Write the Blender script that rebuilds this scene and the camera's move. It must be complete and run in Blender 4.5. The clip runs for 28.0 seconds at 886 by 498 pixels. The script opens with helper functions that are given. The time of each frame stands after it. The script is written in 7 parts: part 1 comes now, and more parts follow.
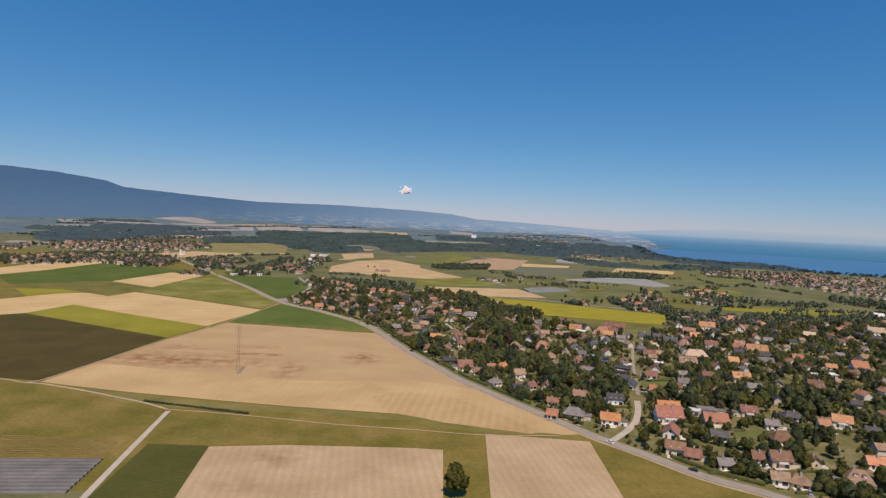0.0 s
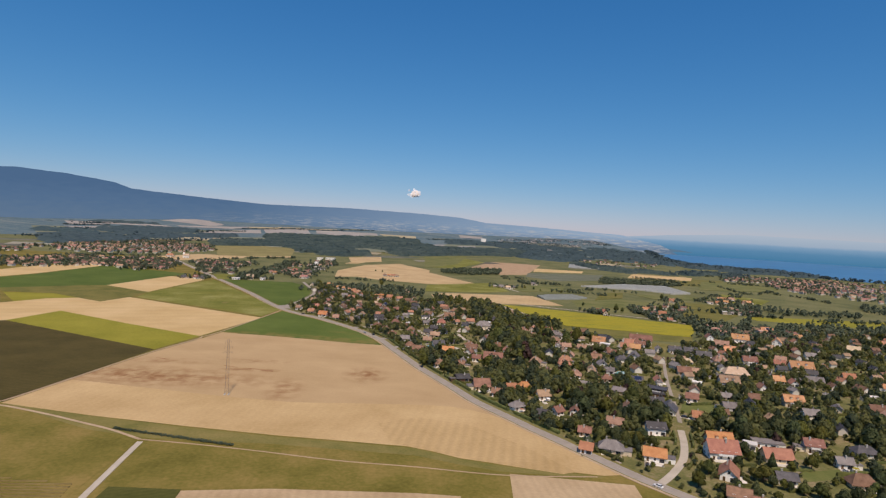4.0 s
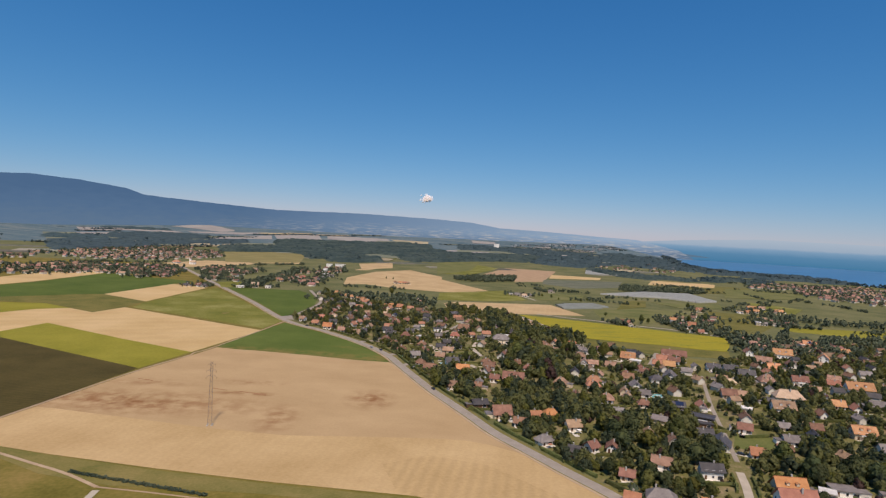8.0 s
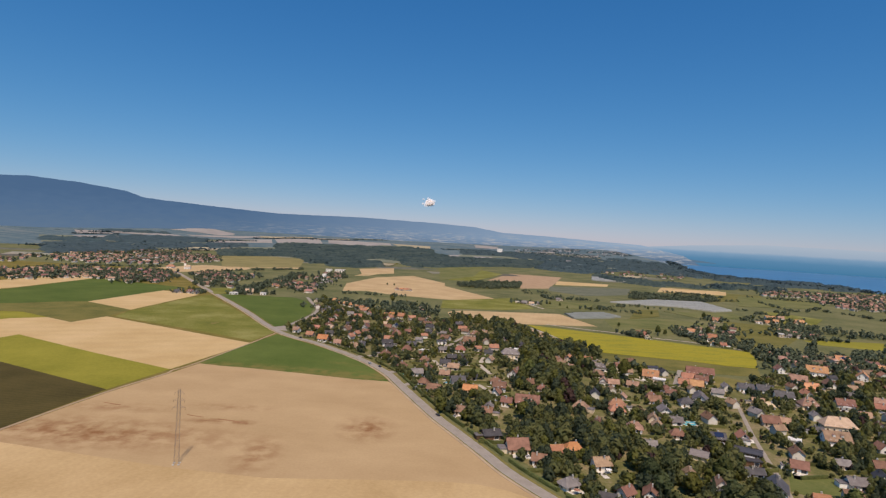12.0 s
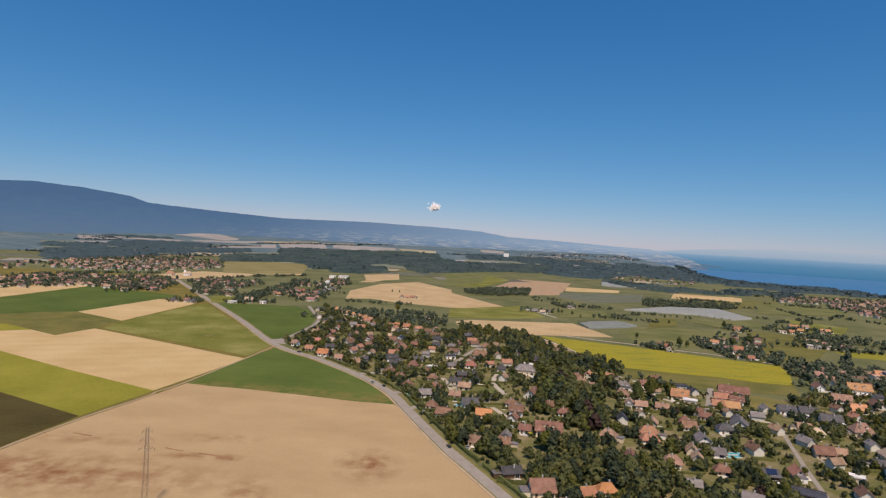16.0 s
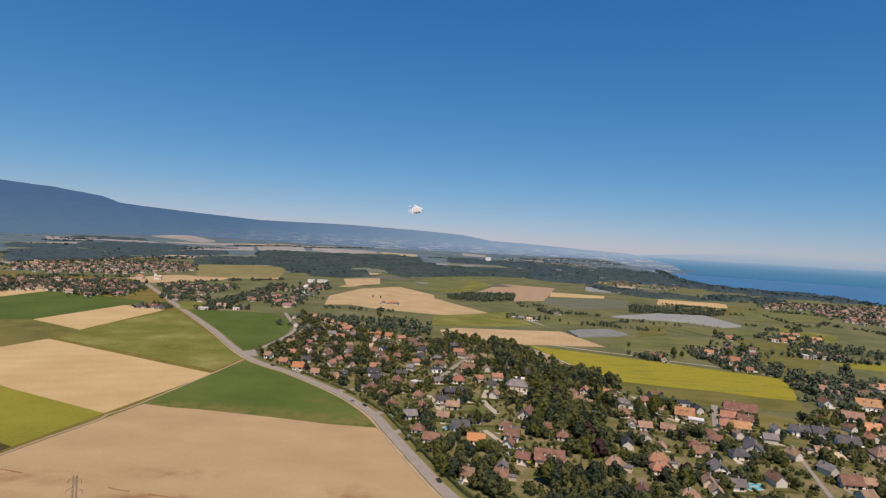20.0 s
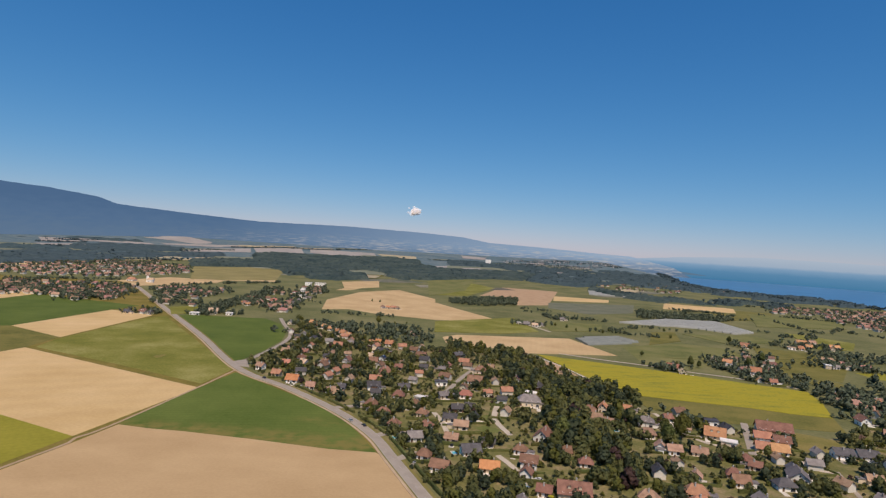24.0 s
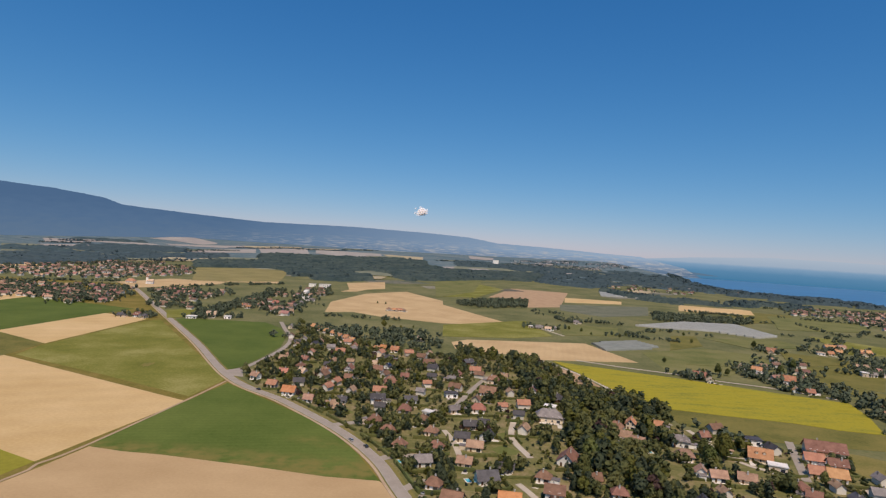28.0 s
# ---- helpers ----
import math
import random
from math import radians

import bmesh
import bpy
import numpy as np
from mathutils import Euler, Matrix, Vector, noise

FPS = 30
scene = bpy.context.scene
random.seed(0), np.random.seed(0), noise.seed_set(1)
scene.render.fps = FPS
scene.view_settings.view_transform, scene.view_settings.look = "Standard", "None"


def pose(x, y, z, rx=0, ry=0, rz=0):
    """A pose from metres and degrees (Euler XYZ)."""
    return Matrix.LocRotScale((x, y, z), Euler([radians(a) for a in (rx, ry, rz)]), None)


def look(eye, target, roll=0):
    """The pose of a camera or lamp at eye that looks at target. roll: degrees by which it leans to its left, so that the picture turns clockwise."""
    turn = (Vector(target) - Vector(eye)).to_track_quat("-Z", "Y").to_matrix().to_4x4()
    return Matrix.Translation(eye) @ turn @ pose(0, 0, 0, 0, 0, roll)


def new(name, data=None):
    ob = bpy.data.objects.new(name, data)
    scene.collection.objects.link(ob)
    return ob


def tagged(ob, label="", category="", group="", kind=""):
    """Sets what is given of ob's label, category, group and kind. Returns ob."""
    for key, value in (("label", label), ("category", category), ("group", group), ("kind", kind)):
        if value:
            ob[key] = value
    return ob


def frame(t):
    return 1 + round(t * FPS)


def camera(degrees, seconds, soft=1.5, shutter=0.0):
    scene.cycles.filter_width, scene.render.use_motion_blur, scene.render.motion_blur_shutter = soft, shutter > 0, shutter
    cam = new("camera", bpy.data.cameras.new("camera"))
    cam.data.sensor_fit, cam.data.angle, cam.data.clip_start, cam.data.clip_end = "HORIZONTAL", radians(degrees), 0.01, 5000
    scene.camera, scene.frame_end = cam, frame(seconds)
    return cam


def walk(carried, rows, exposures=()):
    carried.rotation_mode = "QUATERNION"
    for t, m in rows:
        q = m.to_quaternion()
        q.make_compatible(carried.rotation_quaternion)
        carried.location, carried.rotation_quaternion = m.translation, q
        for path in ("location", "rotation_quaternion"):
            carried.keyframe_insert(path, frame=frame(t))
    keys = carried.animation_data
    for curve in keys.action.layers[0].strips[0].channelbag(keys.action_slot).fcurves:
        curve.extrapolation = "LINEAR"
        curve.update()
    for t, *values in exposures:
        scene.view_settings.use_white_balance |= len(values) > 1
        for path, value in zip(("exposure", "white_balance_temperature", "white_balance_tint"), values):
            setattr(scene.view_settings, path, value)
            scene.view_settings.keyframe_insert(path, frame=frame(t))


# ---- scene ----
cam = camera(75.64, 28.0, soft=1.25)
PATH = [
    (0, (0.00, 0.00, 115.85), (4.61, 99.80, 111.44), 2.77),
    (1, (-0.70, 11.74, 115.50), (3.31, 111.57, 111.12), 2.88),
    (2, (-1.46, 23.66, 115.19), (2.19, 123.51, 110.99), 2.96),
    (3, (-2.21, 35.75, 114.94), (1.25, 135.61, 110.93), 3.04),
    (3.5, (-2.52, 41.84, 114.82), (0.81, 141.71, 110.91), 3.07),
    (5.5, (-2.54, 66.51, 114.37), (-0.31, 166.42, 110.76), 3.03),
    (6, (-2.47, 72.69, 114.40), (-0.58, 172.61, 110.92), 3.00),
    (7, (-2.40, 84.96, 114.53), (-1.11, 184.90, 111.29), 2.99),
    (8, (-2.49, 97.23, 114.70), (-1.56, 197.18, 111.68), 2.95),
    (9, (-2.85, 109.61, 114.85), (-2.24, 209.57, 112.03), 3.08),
    (10, (-3.38, 121.62, 114.98), (-3.08, 221.59, 112.34), 3.07),
    (11, (-4.15, 133.08, 115.20), (-3.83, 233.05, 112.67), 3.10),
    (12, (-5.13, 144.16, 115.60), (-4.56, 244.13, 113.30), 3.16),
    (12.5, (-5.64, 149.63, 115.86), (-4.97, 249.61, 113.71), 3.16),
    (14.5, (-7.37, 170.56, 117.39), (-7.02, 270.54, 115.59), 3.00),
    (15, (-7.76, 175.48, 117.55), (-7.75, 275.46, 115.88), 3.01),
    (16, (-8.57, 185.17, 117.79), (-8.94, 285.15, 116.18), 3.03),
    (17, (-9.51, 194.69, 118.04), (-9.86, 294.68, 116.69), 3.09),
    (18, (-10.69, 204.19, 118.36), (-10.52, 304.19, 117.24), 3.25),
    (19, (-12.14, 213.74, 118.72), (-10.47, 313.72, 117.59), 3.33),
    (20, (-13.83, 223.31, 119.13), (-10.84, 323.26, 118.25), 3.38),
    (21, (-15.55, 232.79, 119.49), (-12.15, 332.73, 118.78), 3.43),
    (21.5, (-16.37, 237.49, 119.65), (-12.85, 337.43, 119.01), 3.51),
    (23.5, (-18.62, 256.16, 119.81), (-15.19, 356.10, 119.27), 3.56),
    (24, (-19.06, 261.00, 119.74), (-15.81, 360.94, 119.23), 3.55),
    (25, (-19.84, 270.76, 119.56), (-16.86, 370.72, 119.13), 3.60),
    (26, (-20.40, 280.82, 119.35), (-17.44, 380.78, 118.87), 3.58),
    (27, (-20.61, 291.31, 119.06), (-18.15, 391.27, 118.68), 3.58),
    (28, (-20.53, 301.97, 118.65), (-18.41, 401.94, 118.17), 3.46),
]
walk(cam, [(t, look(eye, target, roll)) for t, eye, target, roll in PATH])

# ---- light ----
SUN_AZIMUTH, SUN_HEIGHT = 174.0, 57.0
world = bpy.data.worlds.new("sky")
scene.world = world
world.use_nodes = True
sky = world.node_tree.nodes.new("ShaderNodeTexSky")
sky.sky_type = "NISHITA"
sky.sun_disc = False
sky.sun_elevation = radians(SUN_HEIGHT)
sky.sun_rotation = radians(SUN_AZIMUTH)
sky.altitude = 450
sky.air_density = 1.0
sky.dust_density = 0.15
sky.ozone_density = 5.0
back = world.node_tree.nodes["Background"]
back.inputs["Strength"].default_value = 0.0775
# The clear air's deep blue: each channel of the sky is weighed by a power of its own.
wn, wl = world.node_tree.nodes, world.node_tree.links
apart, joined = wn.new("ShaderNodeSeparateColor"), wn.new("ShaderNodeCombineColor")
wl.new(sky.outputs["Color"], apart.inputs[0])
for k, (gain, power) in enumerate(((0.39, 1.37), (1.15, 0.83), (2.36, 0.6))):
    up, times = wn.new("ShaderNodeMath"), wn.new("ShaderNodeMath")
    up.operation, times.operation = "POWER", "MULTIPLY"
    wl.new(apart.outputs[k], up.inputs[0])
    up.inputs[1].default_value = power
    wl.new(up.outputs[0], times.inputs[0])
    times.inputs[1].default_value = gain
    wl.new(times.outputs[0], joined.inputs[k])
wl.new(joined.outputs[0], back.inputs["Color"])

sun = new("sun", bpy.data.lights.new("sun", "SUN"))
sun.data.energy = 4.15
sun.data.angle = radians(0.53)
sun.data.color = (1.0, 0.812, 0.645)
az, el = radians(SUN_AZIMUTH), radians(SUN_HEIGHT)
to_sun = Vector((math.sin(az) * math.cos(el), math.cos(az) * math.cos(el), math.sin(el)))
sun.matrix_world = look(to_sun * 400, (0, 0, 0))
scene.view_settings.exposure = 0.0


# ---- materials ----
def nodes_of(name):
    m = bpy.data.materials.new(name)
    m.use_nodes = True
    return m, m.node_tree.nodes, m.node_tree.links, m.node_tree.nodes["Principled BSDF"]


def ramp_node(n, stops):
    r = n.new("ShaderNodeValToRGB")
    e = r.color_ramp.elements
    e[0].position, e[0].color = stops[0][0], (*stops[0][1], 1)
    e[1].position, e[1].color = stops[-1][0], (*stops[-1][1], 1)
    for p, c in stops[1:-1]:
        k = e.new(p)
        k.color = (*c, 1)
    return r


def surface(name, low, high, scale=0.5, fine=8.0, rough=0.9, bump=0.0, rows=None, row_dark=0.75, vary=0.0, island=False, stretch=None, metal=0.0, patch=None, spec=0.3, leafy=0.0, relief=0.15):
    """A two-tone surface: broad blotches and fine grain, optional rows at an angle (spacing, degrees), optional change from piece to piece."""
    m, n, l, b = nodes_of(name)
    geo = n.new("ShaderNodeNewGeometry")
    where = geo.outputs["Position"]
    if stretch:
        mp = n.new("ShaderNodeMapping")
        mp.inputs["Rotation"].default_value = (0, 0, radians(stretch[0]))
        mp.inputs["Scale"].default_value = (1, stretch[1], 1)
        l.new(where, mp.inputs["Vector"])
        place = mp.outputs["Vector"]
    else:
        place = where
    broad = n.new("ShaderNodeTexNoise")
    broad.inputs["Scale"].default_value = scale
    broad.inputs["Detail"].default_value = 6
    broad.inputs["Roughness"].default_value = 0.62
    l.new(place, broad.inputs["Vector"])
    grain = n.new("ShaderNodeTexNoise")
    grain.inputs["Scale"].default_value = fine
    grain.inputs["Detail"].default_value = 4
    l.new(where, grain.inputs["Vector"])
    add = n.new("ShaderNodeMath")
    add.operation = "MULTIPLY_ADD"
    l.new(grain.outputs["Fac"], add.inputs[0])
    add.inputs[1].default_value = 0.45
    l.new(broad.outputs["Fac"], add.inputs[2])
    stops = [(0.5, low), (0.95, high)] if not patch else [(0.46, low), (0.7, high), (0.92, patch)]
    ramp = ramp_node(n, stops)
    l.new(add.outputs[0], ramp.inputs["Fac"])
    colour = ramp.outputs["Color"]
    if rows:
        turn = n.new("ShaderNodeMapping")
        turn.inputs["Rotation"].default_value = (0, 0, radians(rows[1]))
        l.new(where, turn.inputs["Vector"])
        wave = n.new("ShaderNodeTexWave")
        wave.inputs["Scale"].default_value = 0.314 / rows[0]
        wave.inputs["Distortion"].default_value = 1.2
        wave.inputs["Detail"].default_value = 2
        wave.inputs["Detail Scale"].default_value = 0.4
        l.new(turn.outputs["Vector"], wave.inputs["Vector"])
        mr = n.new("ShaderNodeMapRange")
        mr.inputs["To Min"].default_value = row_dark
        l.new(wave.outputs["Fac"], mr.inputs["Value"])
        mul = n.new("ShaderNodeMix")
        mul.data_type, mul.blend_type = "RGBA", "MULTIPLY"
        mul.inputs["Factor"].default_value = 1
        l.new(colour, mul.inputs["A"])
        l.new(mr.outputs["Result"], mul.inputs["B"])
        colour = mul.outputs["Result"]
    if vary:
        hsv = n.new("ShaderNodeHueSaturation")
        if island:
            rnd = geo.outputs["Random Per Island"]
        else:
            rnd = n.new("ShaderNodeObjectInfo").outputs["Random"]
        v = n.new("ShaderNodeMapRange")
        v.inputs["To Min"].default_value, v.inputs["To Max"].default_value = 1 - vary, 1 + vary
        l.new(rnd, v.inputs["Value"])
        hue = n.new("ShaderNodeMapRange")
        hue.inputs["To Min"].default_value, hue.inputs["To Max"].default_value = 0.5 - vary * 0.06, 0.5 + vary * 0.06
        frac = n.new("ShaderNodeMath")
        frac.operation = "FRACT"
        big = n.new("ShaderNodeMath")
        big.operation = "MULTIPLY"
        big.inputs[1].default_value = 7.31
        l.new(rnd, big.inputs[0])
        l.new(big.outputs[0], frac.inputs[0])
        l.new(frac.outputs[0], hue.inputs["Value"])
        l.new(v.outputs["Result"], hsv.inputs["Value"])
        l.new(hue.outputs["Result"], hsv.inputs["Hue"])
        l.new(colour, hsv.inputs["Color"])
        colour = hsv.outputs["Color"]
    l.new(colour, b.inputs["Base Color"])
    b.inputs["Roughness"].default_value = rough
    b.inputs["Metallic"].default_value = metal
    b.inputs["Specular IOR Level"].default_value = spec
    if leafy:
        thin = n.new("ShaderNodeBsdfTranslucent")
        l.new(colour, thin.inputs["Color"])
        blend = n.new("ShaderNodeMixShader")
        blend.inputs["Fac"].default_value = leafy
        l.new(b.outputs[0], blend.inputs[1])
        l.new(thin.outputs[0], blend.inputs[2])
        l.new(blend.outputs[0], n["Material Output"].inputs["Surface"])
    if bump:
        bp = n.new("ShaderNodeBump")
        bp.inputs["Strength"].default_value = bump
        bp.inputs["Distance"].default_value = relief
        l.new(add.outputs[0], bp.inputs["Height"])
        l.new(bp.outputs["Normal"], b.inputs["Normal"])
    return m


GRASS = surface("meadow_grass", (0.074, 0.084, 0.032), (0.138, 0.142, 0.058), 0.012, 0.25, patch=(0.2, 0.185, 0.085), spec=0.1)
LAWN = surface("garden_lawn", (0.0896, 0.0968, 0.0315), (0.159, 0.152, 0.0546), 0.06, 0.6, patch=(0.286, 0.216, 0.126), spec=0.1)
OPEN_LAWN = surface("mown_lawn", (0.1, 0.122, 0.032), (0.165, 0.17, 0.055), 0.08, 0.6, spec=0.1)
STUBBLE = surface("mown_stubble", (0.4, 0.275, 0.14), (0.485, 0.345, 0.185), 0.02, 0.7, stretch=(20, 1.6), spec=0.1)


def stain(mat, spots, colour):
    """Reddish flattened places in a crop, with soft ragged edges, at their own spots."""
    n, l = mat.node_tree.nodes, mat.node_tree.links
    b = n["Principled BSDF"]
    last = b.inputs["Base Color"].links[0].from_socket
    geo = n.new("ShaderNodeNewGeometry")
    rag = n.new("ShaderNodeTexNoise")
    rag.inputs["Scale"].default_value = 0.11
    rag.inputs["Detail"].default_value = 6
    l.new(geo.outputs["Position"], rag.inputs["Vector"])
    for x, y, rx, ry, much in spots:
        mp = n.new("ShaderNodeMapping")
        mp.inputs["Location"].default_value = (-x / rx, -y / ry, 0)
        mp.inputs["Scale"].default_value = (1 / rx, 1 / ry, 0)
        l.new(geo.outputs["Position"], mp.inputs["Vector"])
        size = n.new("ShaderNodeVectorMath")
        size.operation = "LENGTH"
        l.new(mp.outputs["Vector"], size.inputs[0])
        mr = n.new("ShaderNodeMapRange")
        mr.inputs["From Min"].default_value, mr.inputs["From Max"].default_value = 1.2, 0.0
        mr.inputs["To Max"].default_value = much
        l.new(size.outputs["Value"], mr.inputs["Value"])
        cut = n.new("ShaderNodeMapRange")
        cut.inputs["From Min"].default_value, cut.inputs["From Max"].default_value = 0.38, 0.62
        l.new(rag.outputs["Fac"], cut.inputs["Value"])
        mul = n.new("ShaderNodeMath")
        mul.operation = "MULTIPLY"
        l.new(mr.outputs["Result"], mul.inputs[0])
        l.new(cut.outputs["Result"], mul.inputs[1])
        mix = n.new("ShaderNodeMix")
        mix.data_type = "RGBA"
        l.new(mul.outputs[0], mix.inputs["Factor"])
        l.new(last, mix.inputs["A"])
        mix.inputs["B"].default_value = (*colour, 1)
        last = mix.outputs["Result"]
    l.new(last, b.inputs["Base Color"])


stain(STUBBLE, [(-42.2, 477.1, 17, 22, 1.0), (-91.5, 429.4, 13, 26, 0.8), (-192.9, 448.5, 95, 26, 0.95), (-126.4, 476.3, 28, 5, 1.0), (-130.3, 503.1, 30, 8, 0.5), (-201.7, 492.1, 40, 10, 0.6)], (0.22, 0.095, 0.035))
STRAW = surface("straw_stubble", (0.43, 0.295, 0.135), (0.56, 0.4, 0.205), 0.02, 0.6, rows=(5.5, 10), row_dark=0.975, spec=0.1)
WHEAT = surface("ripe_wheat", (0.49, 0.34, 0.15), (0.61, 0.445, 0.23), 0.015, 0.5, rows=(23.0, 66), row_dark=0.96, spec=0.1)
PALE = surface("pale_stubble", (0.42, 0.295, 0.145), (0.56, 0.41, 0.225), 0.02, 0.6, rows=(7.0, 12), row_dark=0.97, spec=0.1)
LIME = surface("young_rape_green", (0.2, 0.19, 0.022), (0.3, 0.27, 0.04), 0.02, 0.4, rows=(5.0, 62), row_dark=0.97, spec=0.1)
DARK_CROP = surface("dark_potato_crop", (0.0625, 0.0504, 0.0147), (0.106, 0.084, 0.0263), 0.03, 0.6, rows=(4.0, 62), row_dark=0.85, spec=0.1)
BEET = surface("beet_green", (0.07, 0.106, 0.019), (0.122, 0.154, 0.034), 0.02, 0.5, rows=(5.0, 80), row_dark=0.9, spec=0.1)
TRIANGLE = surface("beet_green_with_dry_margin", (0.077, 0.113, 0.02), (0.13, 0.163, 0.037), 0.02, 0.5, rows=(5.0, 80), row_dark=0.93, spec=0.1)
stain(TRIANGLE, [(-185, 612, 34, 11, 1.4), (-145, 607, 38, 15, 1.5), (-105, 601, 38, 17, 1.5), (-70, 597, 32, 18, 1.5), (-48, 597, 16, 20, 1.3), (-85, 640, 16, 7, 0.9), (-70, 632, 12, 6, 0.9)], (0.18, 0.158, 0.045))
OLIVE = surface("olive_pasture", (0.105, 0.114, 0.016), (0.172, 0.172, 0.034), 0.018, 0.5, patch=(0.27, 0.25, 0.08), spec=0.1)
DULL_GREEN = surface("dull_green_crop", (0.085, 0.09, 0.02), (0.15, 0.14, 0.038), 0.03, 0.5, patch=(0.2, 0.17, 0.05), spec=0.1)
DRY_GRASS = surface("dry_grass", (0.14, 0.135, 0.035), (0.25, 0.2, 0.07), 0.05, 0.8, spec=0.1)
MEADOW = surface("grazed_meadow", (0.085, 0.102, 0.03), (0.15, 0.155, 0.052), 0.02, 0.5, patch=(0.2, 0.185, 0.075), spec=0.1)
DISTANT_DRY = surface("bleached_olive_grass", (0.185, 0.165, 0.062), (0.285, 0.24, 0.1), 0.015, 0.3, spec=0.1)
YELLOW = surface("sunflower_yellow", (0.225, 0.2, 0.015), (0.325, 0.28, 0.028), 0.02, 0.4, stretch=(-30, 4.0), patch=(0.19, 0.19, 0.03), spec=0.1)
SOIL = surface("bare_soil", (0.34, 0.225, 0.13), (0.46, 0.325, 0.2), 0.06, 1.0, spec=0.1)
OLIVE_DRY = surface("dry_olive_pasture", (0.105, 0.095, 0.017), (0.17, 0.142, 0.031), 0.03, 0.5, patch=(0.255, 0.185, 0.057), spec=0.1)
DARK_GREEN = surface("dark_green_crop", (0.065, 0.068, 0.016), (0.108, 0.108, 0.028), 0.02, 0.5, rows=(3.0, 62), row_dark=0.9, spec=0.1)
DRY_BED = surface("dry_brown_bed", (0.15, 0.11, 0.04), (0.21, 0.16, 0.065), 0.05, 0.6, spec=0.1)
GREY_STUBBLE = surface("greyish_stubble", (0.39, 0.28, 0.155), (0.53, 0.395, 0.24), 0.03, 0.7, rows=(4.0, -6), row_dark=0.93, spec=0.1)
stain(GREY_STUBBLE, [(-62.0, 271.1, 16, 12, 0.6), (-71.7, 242.4, 20, 9, 0.4)], (0.22, 0.12, 0.05))
STRIPED = surface("striped_straw", (0.41, 0.28, 0.125), (0.55, 0.39, 0.195), 0.02, 0.6, rows=(5.5, 10), row_dark=0.91, spec=0.1)
STAIN = surface("lodged_crop", (0.25, 0.12, 0.05), (0.36, 0.21, 0.11), 0.12, 0.9, spec=0.1)
ASPHALT = surface("asphalt", (0.275, 0.236, 0.192), (0.365, 0.318, 0.262), 0.15, 3.0, rough=0.85)
FARM_TRACK = surface("earth_track", (0.33, 0.235, 0.145), (0.44, 0.325, 0.21), 0.1, 2.0)
GRAVEL = surface("gravel_track", (0.36, 0.26, 0.165), (0.5, 0.38, 0.25), 0.1, 2.0)
PALE_TRACK = surface("pale_concrete_track", (0.4, 0.345, 0.27), (0.53, 0.465, 0.37), 0.1, 2.0)
LINE = surface("road_paint", (0.33, 0.31, 0.28), (0.42, 0.4, 0.36), 0.3, 4.0)
# Far land: distance haze is painted in, as paler and bluer base colours.
FAR_PALE = surface("haze_paled_far_stubble", (0.27, 0.25, 0.23), (0.37, 0.34, 0.3), 0.01, 0.1, spec=0.1)
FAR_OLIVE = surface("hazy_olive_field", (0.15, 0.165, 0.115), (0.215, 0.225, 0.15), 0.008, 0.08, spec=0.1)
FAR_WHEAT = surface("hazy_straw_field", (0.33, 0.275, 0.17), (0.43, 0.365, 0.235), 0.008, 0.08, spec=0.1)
FAR_PLAIN = surface("haze_blued_farmland", (0.066, 0.108, 0.128), (0.1, 0.15, 0.168), 0.006, 0.06, stretch=(15, 3.0), patch=(0.18, 0.208, 0.2), spec=0.1)
FILM = surface("greenhouse_film", (0.23, 0.235, 0.205), (0.32, 0.325, 0.285), 0.05, 0.8, rough=0.35)
NET = surface("crop_netting", (0.104, 0.103, 0.0974), (0.183, 0.178, 0.17), 0.08, 1.2, rough=0.6)
PALE_NET = surface("pale_greenhouse_net", (0.155, 0.17, 0.15), (0.225, 0.24, 0.215), 0.08, 1.2, rough=0.6)
GREY_GREEN = surface("grey_green_vegetables", (0.12, 0.13, 0.085), (0.19, 0.195, 0.135), 0.03, 0.4, rows=(4.0, 70), row_dark=0.85, spec=0.1)
LEAF = surface("broadleaf_foliage", (0.0909, 0.119, 0.0407), (0.224, 0.24, 0.0814), 0.35, 2.2, rough=0.7, vary=0.3, leafy=0.5, bump=1.0, relief=0.6, spec=0.15)
LEAF_DARK = surface("dark_foliage", (0.0689, 0.0934, 0.0458), (0.152, 0.174, 0.0763), 0.35, 1.5, rough=0.7, vary=0.3, leafy=0.5, bump=1.0, relief=0.6, spec=0.15)
LEAF_STUFF = surface("mixed_foliage", (0.0717, 0.0958, 0.042), (0.169, 0.185, 0.0738), 0.1, 2.6, rough=0.7, patch=(0.247, 0.244, 0.096), leafy=0.5, bump=1.0, relief=0.6, spec=0.15)
LEAF_BRIGHT = surface("yellow_green_foliage", (0.118, 0.129, 0.0315), (0.241, 0.233, 0.0651), 0.2, 2.4, rough=0.7, vary=0.2, leafy=0.5, bump=1.0, relief=0.6, spec=0.15)
LEAF_COOL = surface("blue_green_foliage", (0.0546, 0.0785, 0.0504), (0.122, 0.148, 0.084), 0.2, 2.4, rough=0.7, leafy=0.5, bump=1.0, relief=0.6, spec=0.15)
LEAF_COPPER = surface("copper_beech_foliage", (0.062, 0.04, 0.038), (0.115, 0.07, 0.06), 0.2, 2.4, rough=0.7, leafy=0.35, bump=1.0, relief=0.6, spec=0.15)
LEAF_HEDGE = surface("clipped_hedge_foliage", (0.0858, 0.105, 0.0336), (0.176, 0.181, 0.06), 0.5, 3.0, rough=0.75, vary=0.3, leafy=0.3, bump=0.8, relief=0.3, spec=0.15)
